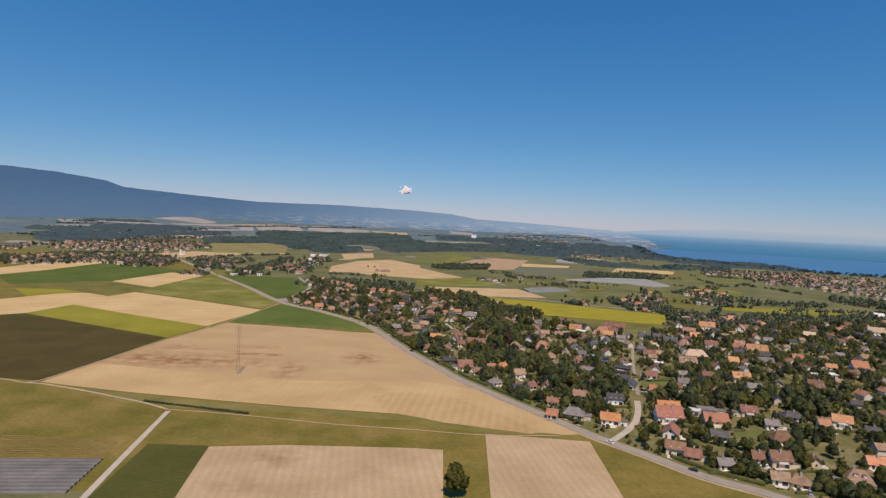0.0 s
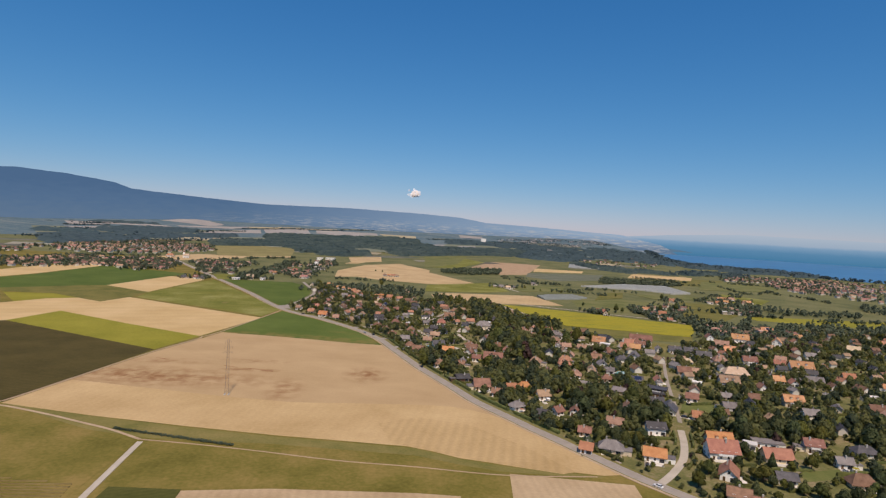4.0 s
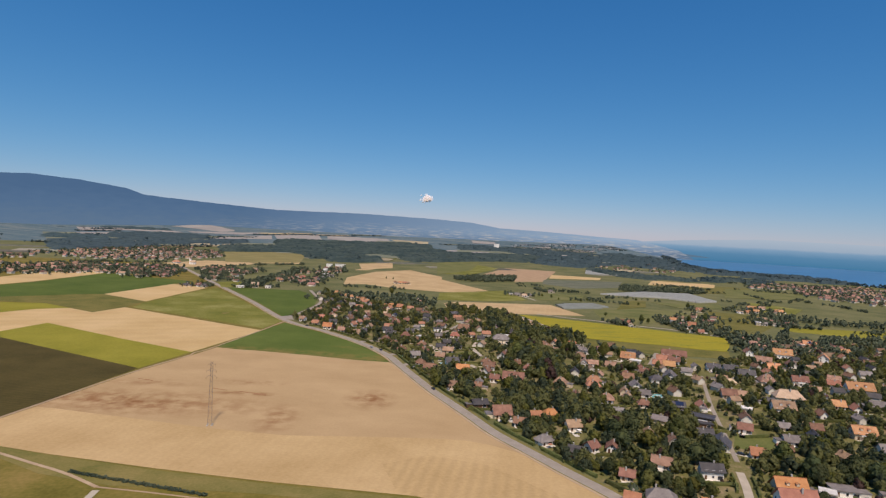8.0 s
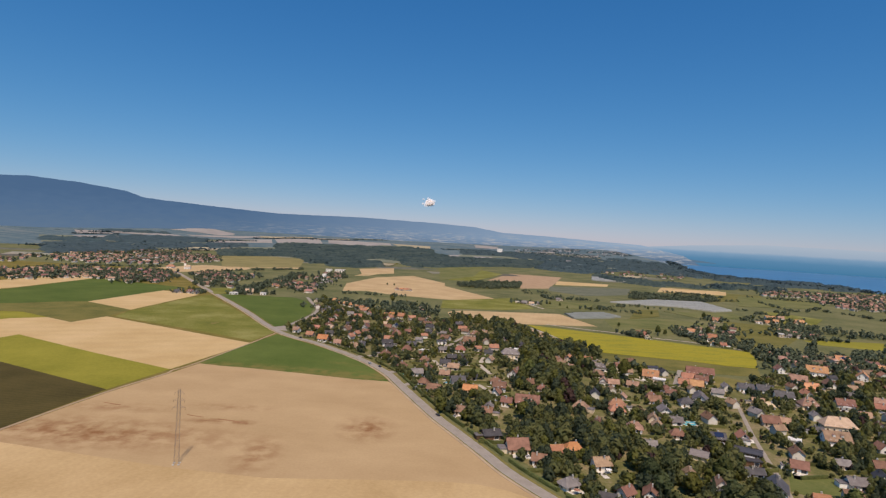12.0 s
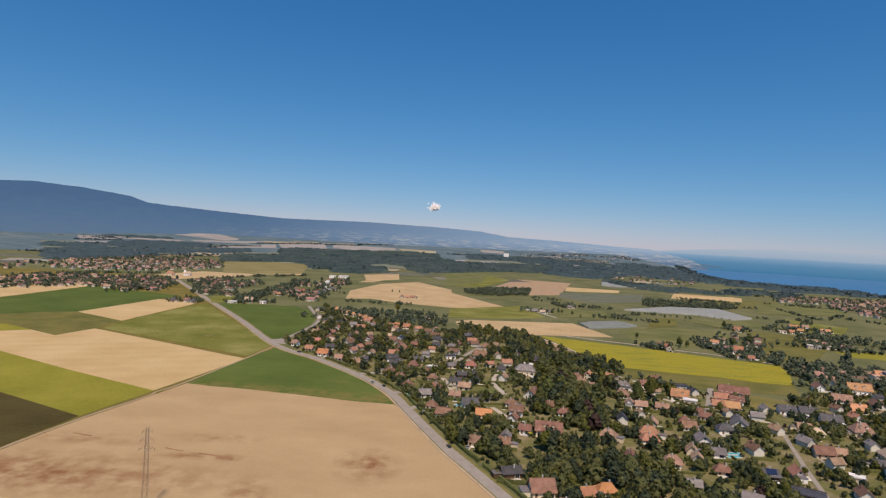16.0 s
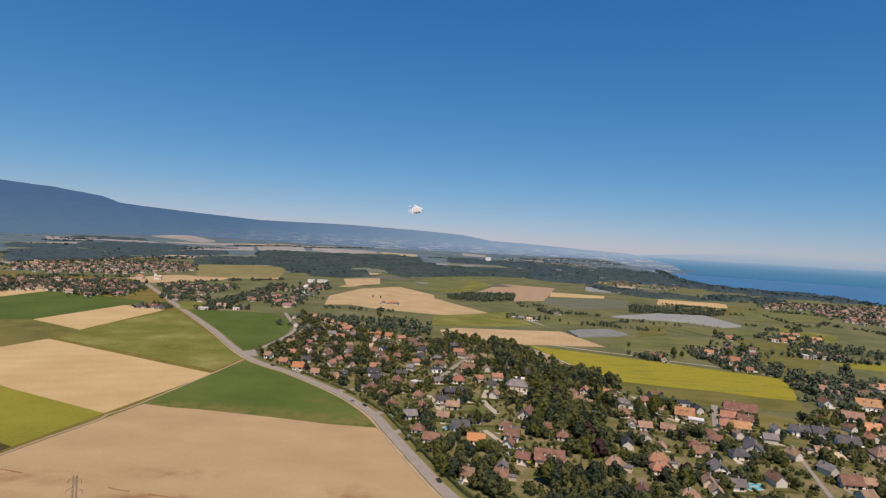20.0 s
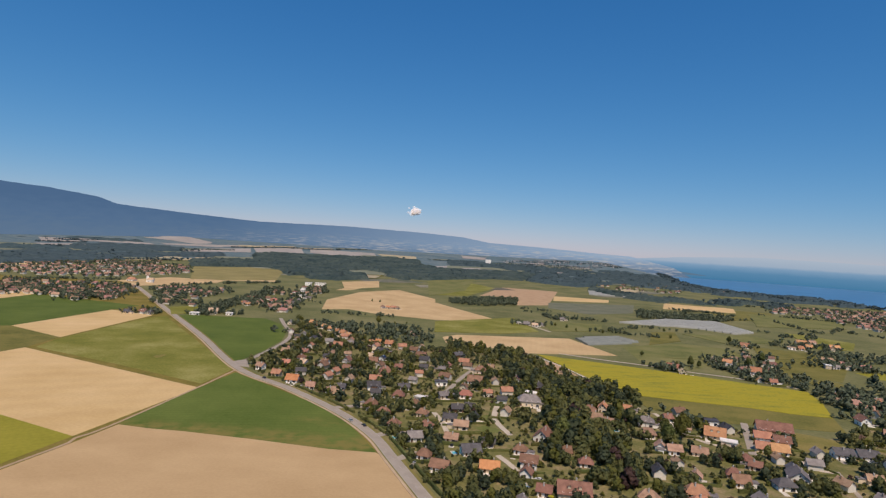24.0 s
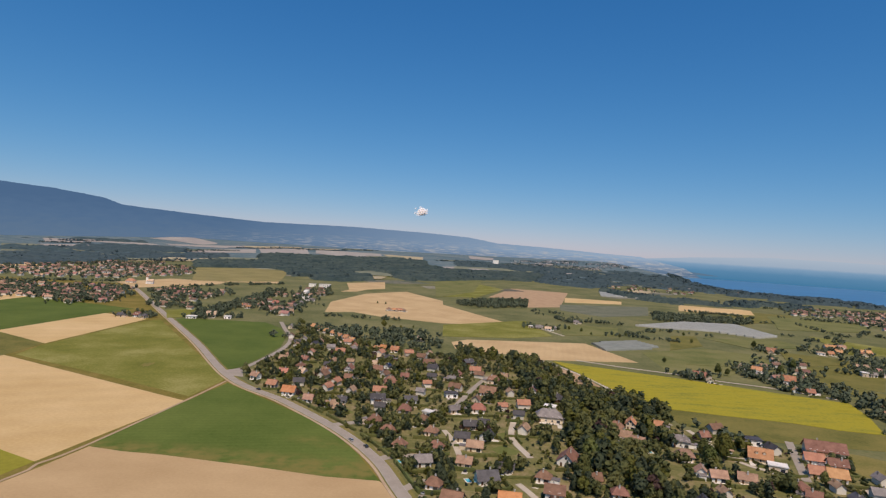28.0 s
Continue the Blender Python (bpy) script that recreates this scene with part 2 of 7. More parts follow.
# Leaf colours for far trees, with distance haze painted in as blue tint.
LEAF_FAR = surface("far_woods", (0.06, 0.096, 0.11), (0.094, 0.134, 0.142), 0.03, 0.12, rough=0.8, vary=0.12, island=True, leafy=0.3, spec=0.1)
# Canopy sheet: shade between crowns and some blue haze are in its colour.
WOOD_ROOF = surface("canopy_with_painted_shade", (0.036, 0.064, 0.068), (0.108, 0.14, 0.122), 0.012, 0.13, rough=0.8, leafy=0.3, bump=1.0, relief=7.0, spec=0.1)
LEAF_MID = surface("haze_tinted_nearer_woods", (0.076, 0.104, 0.072), (0.145, 0.17, 0.11), 0.05, 0.2, rough=0.8, vary=0.1, island=True, leafy=0.3, spec=0.1)
BARK = surface("bark", (0.06, 0.045, 0.03), (0.14, 0.1, 0.07), 3.0, 12.0)
PLASTER = surface("plaster", (0.72, 0.69, 0.63), (0.86, 0.84, 0.79), 0.25, 2.5, vary=0.12)
RENDER_CREAM = surface("cream_plaster", (0.58, 0.48, 0.34), (0.74, 0.63, 0.47), 0.25, 2.5, vary=0.12)
TIMBER = surface("dark_timber", (0.08, 0.045, 0.025), (0.17, 0.1, 0.055), 0.8, 6.0, vary=0.25)
WHITE_TRIM = surface("white_trim", (0.72, 0.71, 0.68), (0.84, 0.83, 0.8), 1.0, 6.0, rough=0.5)
METAL = surface("weathered_steel", (0.19, 0.15, 0.125), (0.29, 0.235, 0.2), 0.6, 5.0, rough=0.7, metal=0.2)
CONCRETE = surface("concrete", (0.36, 0.34, 0.31), (0.5, 0.48, 0.44), 0.3, 3.0)
TERRACE = surface("terrace_paving", (0.52, 0.48, 0.42), (0.7, 0.66, 0.58), 0.4, 3.0, vary=0.15)
ROOFS = {
    "brown": surface("brown_tiles", (0.148, 0.077, 0.0514), (0.28, 0.154, 0.105), 0.35, 2.5, rough=0.8, vary=0.22, bump=0.4),
    "tan": surface("weathered_tiles", (0.23, 0.144, 0.0942), (0.407, 0.265, 0.177), 0.35, 2.5, rough=0.8, vary=0.22, bump=0.4),
    "bright": surface("bright_orange_tiles", (0.4, 0.165, 0.065), (0.55, 0.27, 0.12), 0.35, 2.5, rough=0.8, vary=0.1, bump=0.4),
    "orange": surface("orange_tiles", (0.369, 0.174, 0.0888), (0.546, 0.295, 0.15), 0.35, 2.5, rough=0.8, vary=0.2, bump=0.4),
    "red": surface("red_tiles", (0.278, 0.126, 0.0835), (0.428, 0.214, 0.135), 0.35, 2.5, rough=0.8, vary=0.2, bump=0.4),
    "slate": surface("slate", (0.048, 0.045, 0.047), (0.105, 0.098, 0.1), 0.35, 2.5, rough=0.55, vary=0.25, bump=0.3),
    "grey": surface("grey_roofing", (0.134, 0.118, 0.111), (0.241, 0.214, 0.201), 0.35, 2.5, rough=0.65, vary=0.2, bump=0.3),
    "cream": surface("bleached_tiles", (0.403, 0.293, 0.19), (0.56, 0.431, 0.297), 0.35, 2.5, rough=0.8, vary=0.18, bump=0.3),
    "pale": surface("pale_roofing", (0.6, 0.57, 0.53), (0.76, 0.73, 0.69), 0.35, 2.5, rough=0.7, vary=0.12),
}
ROOF_STUFF = surface("village_tiles", (0.2, 0.12, 0.09), (0.34, 0.205, 0.15), 0.02, 0.3, vary=0.5, island=True)
WALL_STUFF = surface("village_plaster", (0.56, 0.52, 0.45), (0.7, 0.66, 0.58), 0.02, 0.3, vary=0.15, island=True)
# Town walls: distance haze painted in as a darker, bluish grey.
TOWN = surface("haze_painted_town_walls", (0.26, 0.28, 0.3), (0.42, 0.41, 0.4), 0.01, 0.05, vary=0.35, island=True)
# Crop tones greyed: haze over the far patchwork is in the colour.
FIELD_STUFF = surface("distant_crops", (0.085, 0.11, 0.075), (0.36, 0.31, 0.24), 0.004, 0.05, vary=0.45, island=True, spec=0.1)


def glossy(name, colour, rough, spec=0.5, metal=0.0):
    m, n, l, b = nodes_of(name)
    tex = n.new("ShaderNodeTexNoise")
    tex.inputs["Scale"].default_value = 1.5
    geo = n.new("ShaderNodeNewGeometry")
    l.new(geo.outputs["Position"], tex.inputs["Vector"])
    ramp = ramp_node(n, [(0.3, tuple(c * 0.85 for c in colour)), (0.7, tuple(min(1, c * 1.15) for c in colour))])
    l.new(tex.outputs["Fac"], ramp.inputs["Fac"])
    l.new(ramp.outputs["Color"], b.inputs["Base Color"])
    b.inputs["Roughness"].default_value = rough
    b.inputs["Specular IOR Level"].default_value = spec
    b.inputs["Metallic"].default_value = metal
    return m


PANE = glossy("window_pane", (0.03, 0.035, 0.045), 0.08, 0.7)
SOLAR = glossy("solar_cells", (0.02, 0.03, 0.07), 0.15, 0.6)
POOL = glossy("pool_water", (0.12, 0.5, 0.58), 0.05, 0.5)
TYRE = glossy("tyre_rubber", (0.02, 0.02, 0.02), 0.8)
CAR_PAINT = {"dark": glossy("dark_paint", (0.025, 0.027, 0.032), 0.25), "white": glossy("white_paint", (0.75, 0.75, 0.74), 0.25), "silver": glossy("silver_paint", (0.45, 0.46, 0.47), 0.3, metal=0.5)}


def lake_material():
    m, n, l, b = nodes_of("lake_water")
    geo = n.new("ShaderNodeNewGeometry")
    tex = n.new("ShaderNodeTexNoise")
    tex.inputs["Scale"].default_value = 0.004
    tex.inputs["Detail"].default_value = 5
    l.new(geo.outputs["Position"], tex.inputs["Vector"])
    ramp = ramp_node(n, [(0.3, (0.056, 0.17, 0.32)), (0.7, (0.07, 0.198, 0.365))])
    l.new(tex.outputs["Fac"], ramp.inputs["Fac"])
    l.new(ramp.outputs["Color"], b.inputs["Base Color"])
    b.inputs["Roughness"].default_value = 0.45
    b.inputs["Specular IOR Level"].default_value = 0.15
    small = n.new("ShaderNodeTexNoise")
    small.inputs["Scale"].default_value = 0.15
    l.new(geo.outputs["Position"], small.inputs["Vector"])
    bp = n.new("ShaderNodeBump")
    bp.inputs["Strength"].default_value = 0.3
    l.new(small.outputs["Fac"], bp.inputs["Height"])
    l.new(bp.outputs["Normal"], b.inputs["Normal"])
    return m


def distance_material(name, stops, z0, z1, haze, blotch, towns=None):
    """A far backdrop that glows: haze painted into its colour by height above the plain, with faint blotches of woods
    and clearings.
    """
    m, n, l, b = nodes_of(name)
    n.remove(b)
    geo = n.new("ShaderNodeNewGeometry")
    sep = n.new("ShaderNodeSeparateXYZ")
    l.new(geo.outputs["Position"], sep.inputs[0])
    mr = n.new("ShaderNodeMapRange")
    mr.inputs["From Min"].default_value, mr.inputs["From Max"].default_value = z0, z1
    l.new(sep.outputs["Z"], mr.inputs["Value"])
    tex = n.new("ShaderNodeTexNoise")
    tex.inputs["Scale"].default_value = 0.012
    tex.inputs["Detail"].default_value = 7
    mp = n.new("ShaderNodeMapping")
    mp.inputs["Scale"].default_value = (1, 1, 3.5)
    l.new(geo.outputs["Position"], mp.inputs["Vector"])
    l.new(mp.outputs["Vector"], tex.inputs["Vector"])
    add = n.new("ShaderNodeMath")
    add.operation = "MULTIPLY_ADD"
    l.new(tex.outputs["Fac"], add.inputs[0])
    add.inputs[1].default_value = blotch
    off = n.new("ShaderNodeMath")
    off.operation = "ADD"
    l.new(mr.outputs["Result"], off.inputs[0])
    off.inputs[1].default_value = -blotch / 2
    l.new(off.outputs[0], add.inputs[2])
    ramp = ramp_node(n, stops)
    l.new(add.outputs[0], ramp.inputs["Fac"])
    # Haze colour is mixed in more towards the east and above the foot.
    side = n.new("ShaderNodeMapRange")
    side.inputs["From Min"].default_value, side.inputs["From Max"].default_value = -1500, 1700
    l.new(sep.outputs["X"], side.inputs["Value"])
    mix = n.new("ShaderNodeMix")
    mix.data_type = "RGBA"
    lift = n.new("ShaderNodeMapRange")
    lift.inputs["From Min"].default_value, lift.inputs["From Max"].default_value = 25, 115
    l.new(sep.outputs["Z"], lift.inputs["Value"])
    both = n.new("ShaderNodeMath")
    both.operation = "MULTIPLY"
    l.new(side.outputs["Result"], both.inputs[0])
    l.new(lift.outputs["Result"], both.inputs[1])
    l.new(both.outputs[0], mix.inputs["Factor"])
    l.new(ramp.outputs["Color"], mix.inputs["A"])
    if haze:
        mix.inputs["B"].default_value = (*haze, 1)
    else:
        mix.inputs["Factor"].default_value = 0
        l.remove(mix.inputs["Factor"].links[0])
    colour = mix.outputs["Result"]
    if towns:
        spot = n.new("ShaderNodeTexNoise")
        spot.inputs["Scale"].default_value = 0.011
        spot.inputs["Detail"].default_value = 8
        spot.inputs["Roughness"].default_value = 0.7
        flat = n.new("ShaderNodeMapping")
        flat.inputs["Scale"].default_value = (1, 1, 14)
        l.new(geo.outputs["Position"], flat.inputs["Vector"])
        l.new(flat.outputs["Vector"], spot.inputs["Vector"])
        cut = n.new("ShaderNodeMapRange")
        cut.inputs["From Min"].default_value, cut.inputs["From Max"].default_value = 0.5, 0.61
        l.new(spot.outputs["Fac"], cut.inputs["Value"])
        foot = n.new("ShaderNodeMapRange")
        foot.inputs["From Min"].default_value, foot.inputs["From Max"].default_value = 165, 95
        foot.inputs["To Max"].default_value = 0.75
        l.new(sep.outputs["Z"], foot.inputs["Value"])
        much = n.new("ShaderNodeMath")
        much.operation = "MULTIPLY"
        east = n.new("ShaderNodeMapRange")
        east.inputs["From Min"].default_value, east.inputs["From Max"].default_value = -1900, -300
        east.inputs["To Min"].default_value = 0.0
        l.new(sep.outputs["X"], east.inputs["Value"])
        more = n.new("ShaderNodeMath")
        more.operation = "MULTIPLY"
        l.new(cut.outputs["Result"], more.inputs[0])
        l.new(east.outputs["Result"], more.inputs[1])
        l.new(more.outputs[0], much.inputs[0])
        l.new(foot.outputs["Result"], much.inputs[1])
        pale = n.new("ShaderNodeMix")
        pale.data_type = "RGBA"
        l.new(much.outputs[0], pale.inputs["Factor"])
        l.new(colour, pale.inputs["A"])
        pale.inputs["B"].default_value = (*towns, 1)
        colour = pale.outputs["Result"]
    # Emission carries the painted hazy brightness; the backdrop is no light source.
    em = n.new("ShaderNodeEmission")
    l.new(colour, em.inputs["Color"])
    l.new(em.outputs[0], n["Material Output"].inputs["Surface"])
    return m


LAKE = lake_material()
# Mountain backdrop: blue distance haze painted into glowing colours.
MOUNTAIN = distance_material("haze_painted_mountains", [(0.0, (0.118, 0.18, 0.272)), (0.3, (0.104, 0.17, 0.272)), (0.55, (0.088, 0.156, 0.27)), (0.9, (0.073, 0.138, 0.252))], 0, 330, (0.3, 0.4, 0.54), 0.5, (0.48, 0.46, 0.45))
# Glowing curtain: lake blue painted to fade upwards into pale haze.
FAR_SHORE = distance_material("haze_painted_lake_and_shore", [(0.0, (0.06, 0.19, 0.34)), (0.3, (0.1, 0.235, 0.39)), (0.5, (0.2, 0.325, 0.475)), (0.58, (0.325, 0.41, 0.52)), (0.9, (0.405, 0.47, 0.56))], 0, 200, None, 0.06)


# ---- building tools ----
def mesh_of(name, verts, faces, mats, index=None):
    me = bpy.data.meshes.new(name)
    me.from_pydata([tuple(v) for v in verts], [], [tuple(f) for f in faces])
    for m in mats if isinstance(mats, (list, tuple)) else [mats]:
        me.materials.append(m)
    if index:
        me.polygons.foreach_set("material_index", index)
    me.update()
    return me


def child(name, me, parent, m=None, label=""):
    ob = new(name, me)
    ob.parent = parent
    if m is not None:
        ob.matrix_basis = m
    if label:
        tagged(ob, label)
    return ob


def box_data(x0, x1, y0, y1, z0, z1):
    v = [(x0, y0, z0), (x1, y0, z0), (x1, y1, z0), (x0, y1, z0), (x0, y0, z1), (x1, y0, z1), (x1, y1, z1), (x0, y1, z1)]
    f = [(0, 3, 2, 1), (4, 5, 6, 7), (0, 1, 5, 4), (1, 2, 6, 5), (2, 3, 7, 6), (3, 0, 4, 7)]
    return v, f


class Bag:
    """Gathers several solids into one mesh."""

    def __init__(self):
        self.v, self.f = [], []

    def add(self, v, f):
        k = len(self.v)
        self.v += list(v)
        self.f += [tuple(i + k for i in q) for q in f]
        return self

    def box(self, *a):
        return self.add(*box_data(*a))

    def beam(self, a, b, r, r2=None, sides=4):
        a, b = Vector(a), Vector(b)
        q = (b - a).to_track_quat("Z", "Y")
        r2 = r if r2 is None else r2
        ring = [Vector((math.cos(2 * math.pi * k / sides), math.sin(2 * math.pi * k / sides), 0)) for k in range(sides)]
        v = [a + q @ (p * r) for p in ring] + [b + q @ (p * r2) for p in ring]
        f = [(k, (k + 1) % sides, sides + (k + 1) % sides, sides + k) for k in range(sides)]
        f += [tuple(range(sides - 1, -1, -1)), tuple(range(sides, 2 * sides))]
        return self.add([tuple(p) for p in v], f)

    def mesh(self, name, mats):
        return mesh_of(name, self.v, self.f, mats)


def big_mesh(name, verts, tris, mat, normals=None):
    """A joined mesh from arrays of points and triangles."""
    me = bpy.data.meshes.new(name)
    verts, tris = np.asarray(verts, np.float32), np.asarray(tris, np.int32)
    me.vertices.add(len(verts))
    me.vertices.foreach_set("co", verts.ravel())
    me.loops.add(tris.size)
    me.loops.foreach_set("vertex_index", tris.ravel())
    me.polygons.add(len(tris))
    me.polygons.foreach_set("loop_start", np.arange(0, tris.size, 3, dtype=np.int32))
    me.polygons.foreach_set("use_smooth", np.ones(len(tris), bool))
    me.materials.append(mat)
    me.update(calc_edges=True)
    me.validate()
    if normals is not None:
        me.normals_split_custom_set_from_vertices(normals.tolist())
    return me


def inside(x, y, poly):
    hit = False
    for (x0, y0), (x1, y1) in zip(poly, poly[1:] + poly[:1]):
        if (y0 > y) != (y1 > y) and x < (x1 - x0) * (y - y0) / (y1 - y0) + x0:
            hit = not hit
    return hit


def smooth_line(pts, step=6.0):
    """Points along a rounded line through the given ones."""
    p = [Vector(q) for q in pts]
    p = [2 * p[0] - p[1]] + p + [2 * p[-1] - p[-2]]
    out = []
    for a, b, c, d in zip(p, p[1:], p[2:], p[3:]):
        k = max(1, int((c - b).length / step))
        for i in range(k):
            t = i / k
            out.append(0.5 * (2 * b + (c - a) * t + (2 * a - 5 * b + 4 * c - d) * t * t + (3 * b - a - 3 * c + d) * t ** 3))
    return out + [p[-2]]


def ribbon(name, line, width, z, mat, shift=0.0, thick=0.3):
    v, f = [], []
    for k, q in enumerate(line):
        way = (line[min(k + 1, len(line) - 1)] - line[max(k - 1, 0)]).normalized()
        side = Vector((-way.y, way.x))
        for s in (-0.5, 0.5):
            e = q + side * (shift + s * width)
            v += [(e.x, e.y, z), (e.x, e.y, z - thick)]
        if k:
            b = 4 * k
            f += [(b - 4, b - 2, b + 2, b), (b - 4, b, b + 1, b - 3), (b - 2, b - 1, b + 3, b + 2)]
    return new(name, mesh_of(name, v, f, mat))


# ---- ground, lake and far land ----
def ground_sheet():
    rings, spokes, v, f = [0, 60, 150, 300, 500, 800, 1300, 2100, 3200, 4620], 48, [(0, 150, 0)], []
    for r in rings[1:]:
        v += [(r * math.sin(2 * math.pi * k / spokes), 150 + r * math.cos(2 * math.pi * k / spokes), 0) for k in range(spokes)]
    for k in range(spokes):
        f.append((0, 1 + (k + 1) % spokes, 1 + k))
        for r in range(len(rings) - 2):
            a, b = 1 + r * spokes, 1 + (r + 1) * spokes
            f.append((a + k, a + (k + 1) % spokes, b + (k + 1) % spokes, b + k))
    return tagged(new("ground", mesh_of("ground", v, f, GRASS)), "green and dry-yellow meadow ground of a lakeside plain", "ground", kind="structure")


ground_sheet()


def rise(x, y):
    """The plain's height: level near by, then lifting towards the foot of the mountains."""
    t = min(1.05, max(0.0, (math.hypot(x + 10, y - 190) - 2600) / 1850))
    k = min(1.0, max(0.0, (24 - math.degrees(math.atan2(x + 10, y - 190))) / 8))
    return 100 * t ** 1.3 * k * k * (3 - 2 * k)


def foothills():
    v, f, n = [], [], 15
    for i, a in enumerate(range(-66, 26)):
        for j in range(n):
            r = 2580 + (float(np.interp(a, (-66, -35, -22, -5, 8, 24), (3560, 3600, 4080, 3930, 4020, 4250))) - 2580) * j / (n - 1)
            x, y = r * math.sin(radians(a)) - 10, r * math.cos(radians(a)) + 190
            v.append((x, y, rise(x, y) + 0.35))
        if i:
            b = i * n
            f += [(b + j - n, b + j, b + j + 1, b + j + 1 - n) for j in range(n - 1)]
    tagged(new("foothills", mesh_of("foothills", v, f, FAR_PLAIN)), "land rising gently to the mountain foot, haze painted into its grey-green", "farmland", kind="structure")


foothills()


def strip(far, near, mat, k):
    """A far field lying on the slope, between its far and its near edge."""
    n, m, v, f = 10, 3, [], []
    for i in range(n + 1):
        ends = []
        for edge in (near, far):
            t = i / n * (len(edge) - 1)
            q = min(int(t), len(edge) - 2)
            ends.append(Vector(edge[q]).lerp(Vector(edge[q + 1]), t - q))
        for j in range(m + 1):
            p = ends[0].lerp(ends[1], j / m)
            v.append((p.x, p.y, rise(p.x, p.y) + 1.4 + 0.05 * k))
        if i:
            b = i * (m + 1)
            f += [(b + j - m - 1, b + j, b + j + 1, b + j - m) for j in range(m)]
    tagged(new("far_field", mesh_of("far_field", v, f, mat)), {FAR_PALE: "distant stubble field paled by painted haze between dark woods", FAR_OLIVE: "distant dull olive field between dark woods", FAR_WHEAT: "distant straw-coloured field between dark woods"}[mat], "field", kind="structure")


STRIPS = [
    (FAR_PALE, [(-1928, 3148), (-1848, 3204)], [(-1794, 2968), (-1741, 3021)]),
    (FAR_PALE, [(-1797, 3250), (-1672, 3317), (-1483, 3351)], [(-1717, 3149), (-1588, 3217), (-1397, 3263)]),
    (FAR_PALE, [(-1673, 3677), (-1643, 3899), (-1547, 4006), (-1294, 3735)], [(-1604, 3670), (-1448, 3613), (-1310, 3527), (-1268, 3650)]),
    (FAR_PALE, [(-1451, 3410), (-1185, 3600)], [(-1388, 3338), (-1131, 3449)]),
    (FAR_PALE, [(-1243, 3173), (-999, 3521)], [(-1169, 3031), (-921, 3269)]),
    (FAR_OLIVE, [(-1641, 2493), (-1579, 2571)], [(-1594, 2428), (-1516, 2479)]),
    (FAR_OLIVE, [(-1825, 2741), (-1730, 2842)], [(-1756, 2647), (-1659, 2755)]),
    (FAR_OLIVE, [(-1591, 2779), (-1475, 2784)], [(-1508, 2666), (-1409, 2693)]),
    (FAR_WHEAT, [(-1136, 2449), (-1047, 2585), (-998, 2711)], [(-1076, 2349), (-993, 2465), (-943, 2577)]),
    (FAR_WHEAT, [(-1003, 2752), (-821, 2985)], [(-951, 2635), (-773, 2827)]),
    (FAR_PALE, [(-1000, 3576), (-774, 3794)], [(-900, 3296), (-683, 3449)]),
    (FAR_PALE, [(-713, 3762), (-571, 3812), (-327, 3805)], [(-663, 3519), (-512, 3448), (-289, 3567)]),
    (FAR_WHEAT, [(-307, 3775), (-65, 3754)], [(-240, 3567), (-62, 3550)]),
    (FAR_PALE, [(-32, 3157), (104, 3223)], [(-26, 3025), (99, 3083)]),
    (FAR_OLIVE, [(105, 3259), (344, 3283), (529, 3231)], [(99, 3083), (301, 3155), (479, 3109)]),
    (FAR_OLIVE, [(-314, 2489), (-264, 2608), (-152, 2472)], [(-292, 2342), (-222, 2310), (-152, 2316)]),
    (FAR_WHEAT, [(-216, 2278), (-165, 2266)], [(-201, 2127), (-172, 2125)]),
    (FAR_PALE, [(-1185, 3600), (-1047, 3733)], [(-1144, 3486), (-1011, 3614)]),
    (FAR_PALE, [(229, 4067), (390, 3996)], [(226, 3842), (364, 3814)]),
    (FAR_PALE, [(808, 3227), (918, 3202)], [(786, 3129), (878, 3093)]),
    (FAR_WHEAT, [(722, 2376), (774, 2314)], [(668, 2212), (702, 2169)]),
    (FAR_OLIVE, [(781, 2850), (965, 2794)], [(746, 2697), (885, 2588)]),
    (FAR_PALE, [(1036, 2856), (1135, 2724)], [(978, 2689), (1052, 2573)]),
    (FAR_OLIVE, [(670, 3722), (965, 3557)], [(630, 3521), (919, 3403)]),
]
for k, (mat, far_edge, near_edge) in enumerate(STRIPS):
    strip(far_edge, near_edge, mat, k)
FAR_ROWS, rp = [], random.Random(44)
for k in range(46):
    a, r, run, deep = rp.uniform(-46, 17), rp.uniform(2500, 3900), rp.uniform(40, 130), rp.uniform(20, 60)
    if r > np.interp(a, (-66, -35, -22, -5, 8, 24), (3560, 3600, 4080, 3930, 4020, 4250)) - 80:
        continue
    mid, along = Vector((r * math.sin(radians(a)) - 10, r * math.cos(radians(a)) + 190)), Vector((math.cos(radians(a - 20)), -math.sin(radians(a - 20))))
    away = Vector((math.sin(radians(a)), math.cos(radians(a)))) * deep
    FAR_ROWS.append((mid - along * run * 1.3 - away * 1.4, mid + along * run * 1.3 - away * 1.4))
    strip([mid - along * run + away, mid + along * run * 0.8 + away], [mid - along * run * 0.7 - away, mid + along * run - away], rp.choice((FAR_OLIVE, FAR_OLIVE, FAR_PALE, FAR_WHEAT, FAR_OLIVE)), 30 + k)


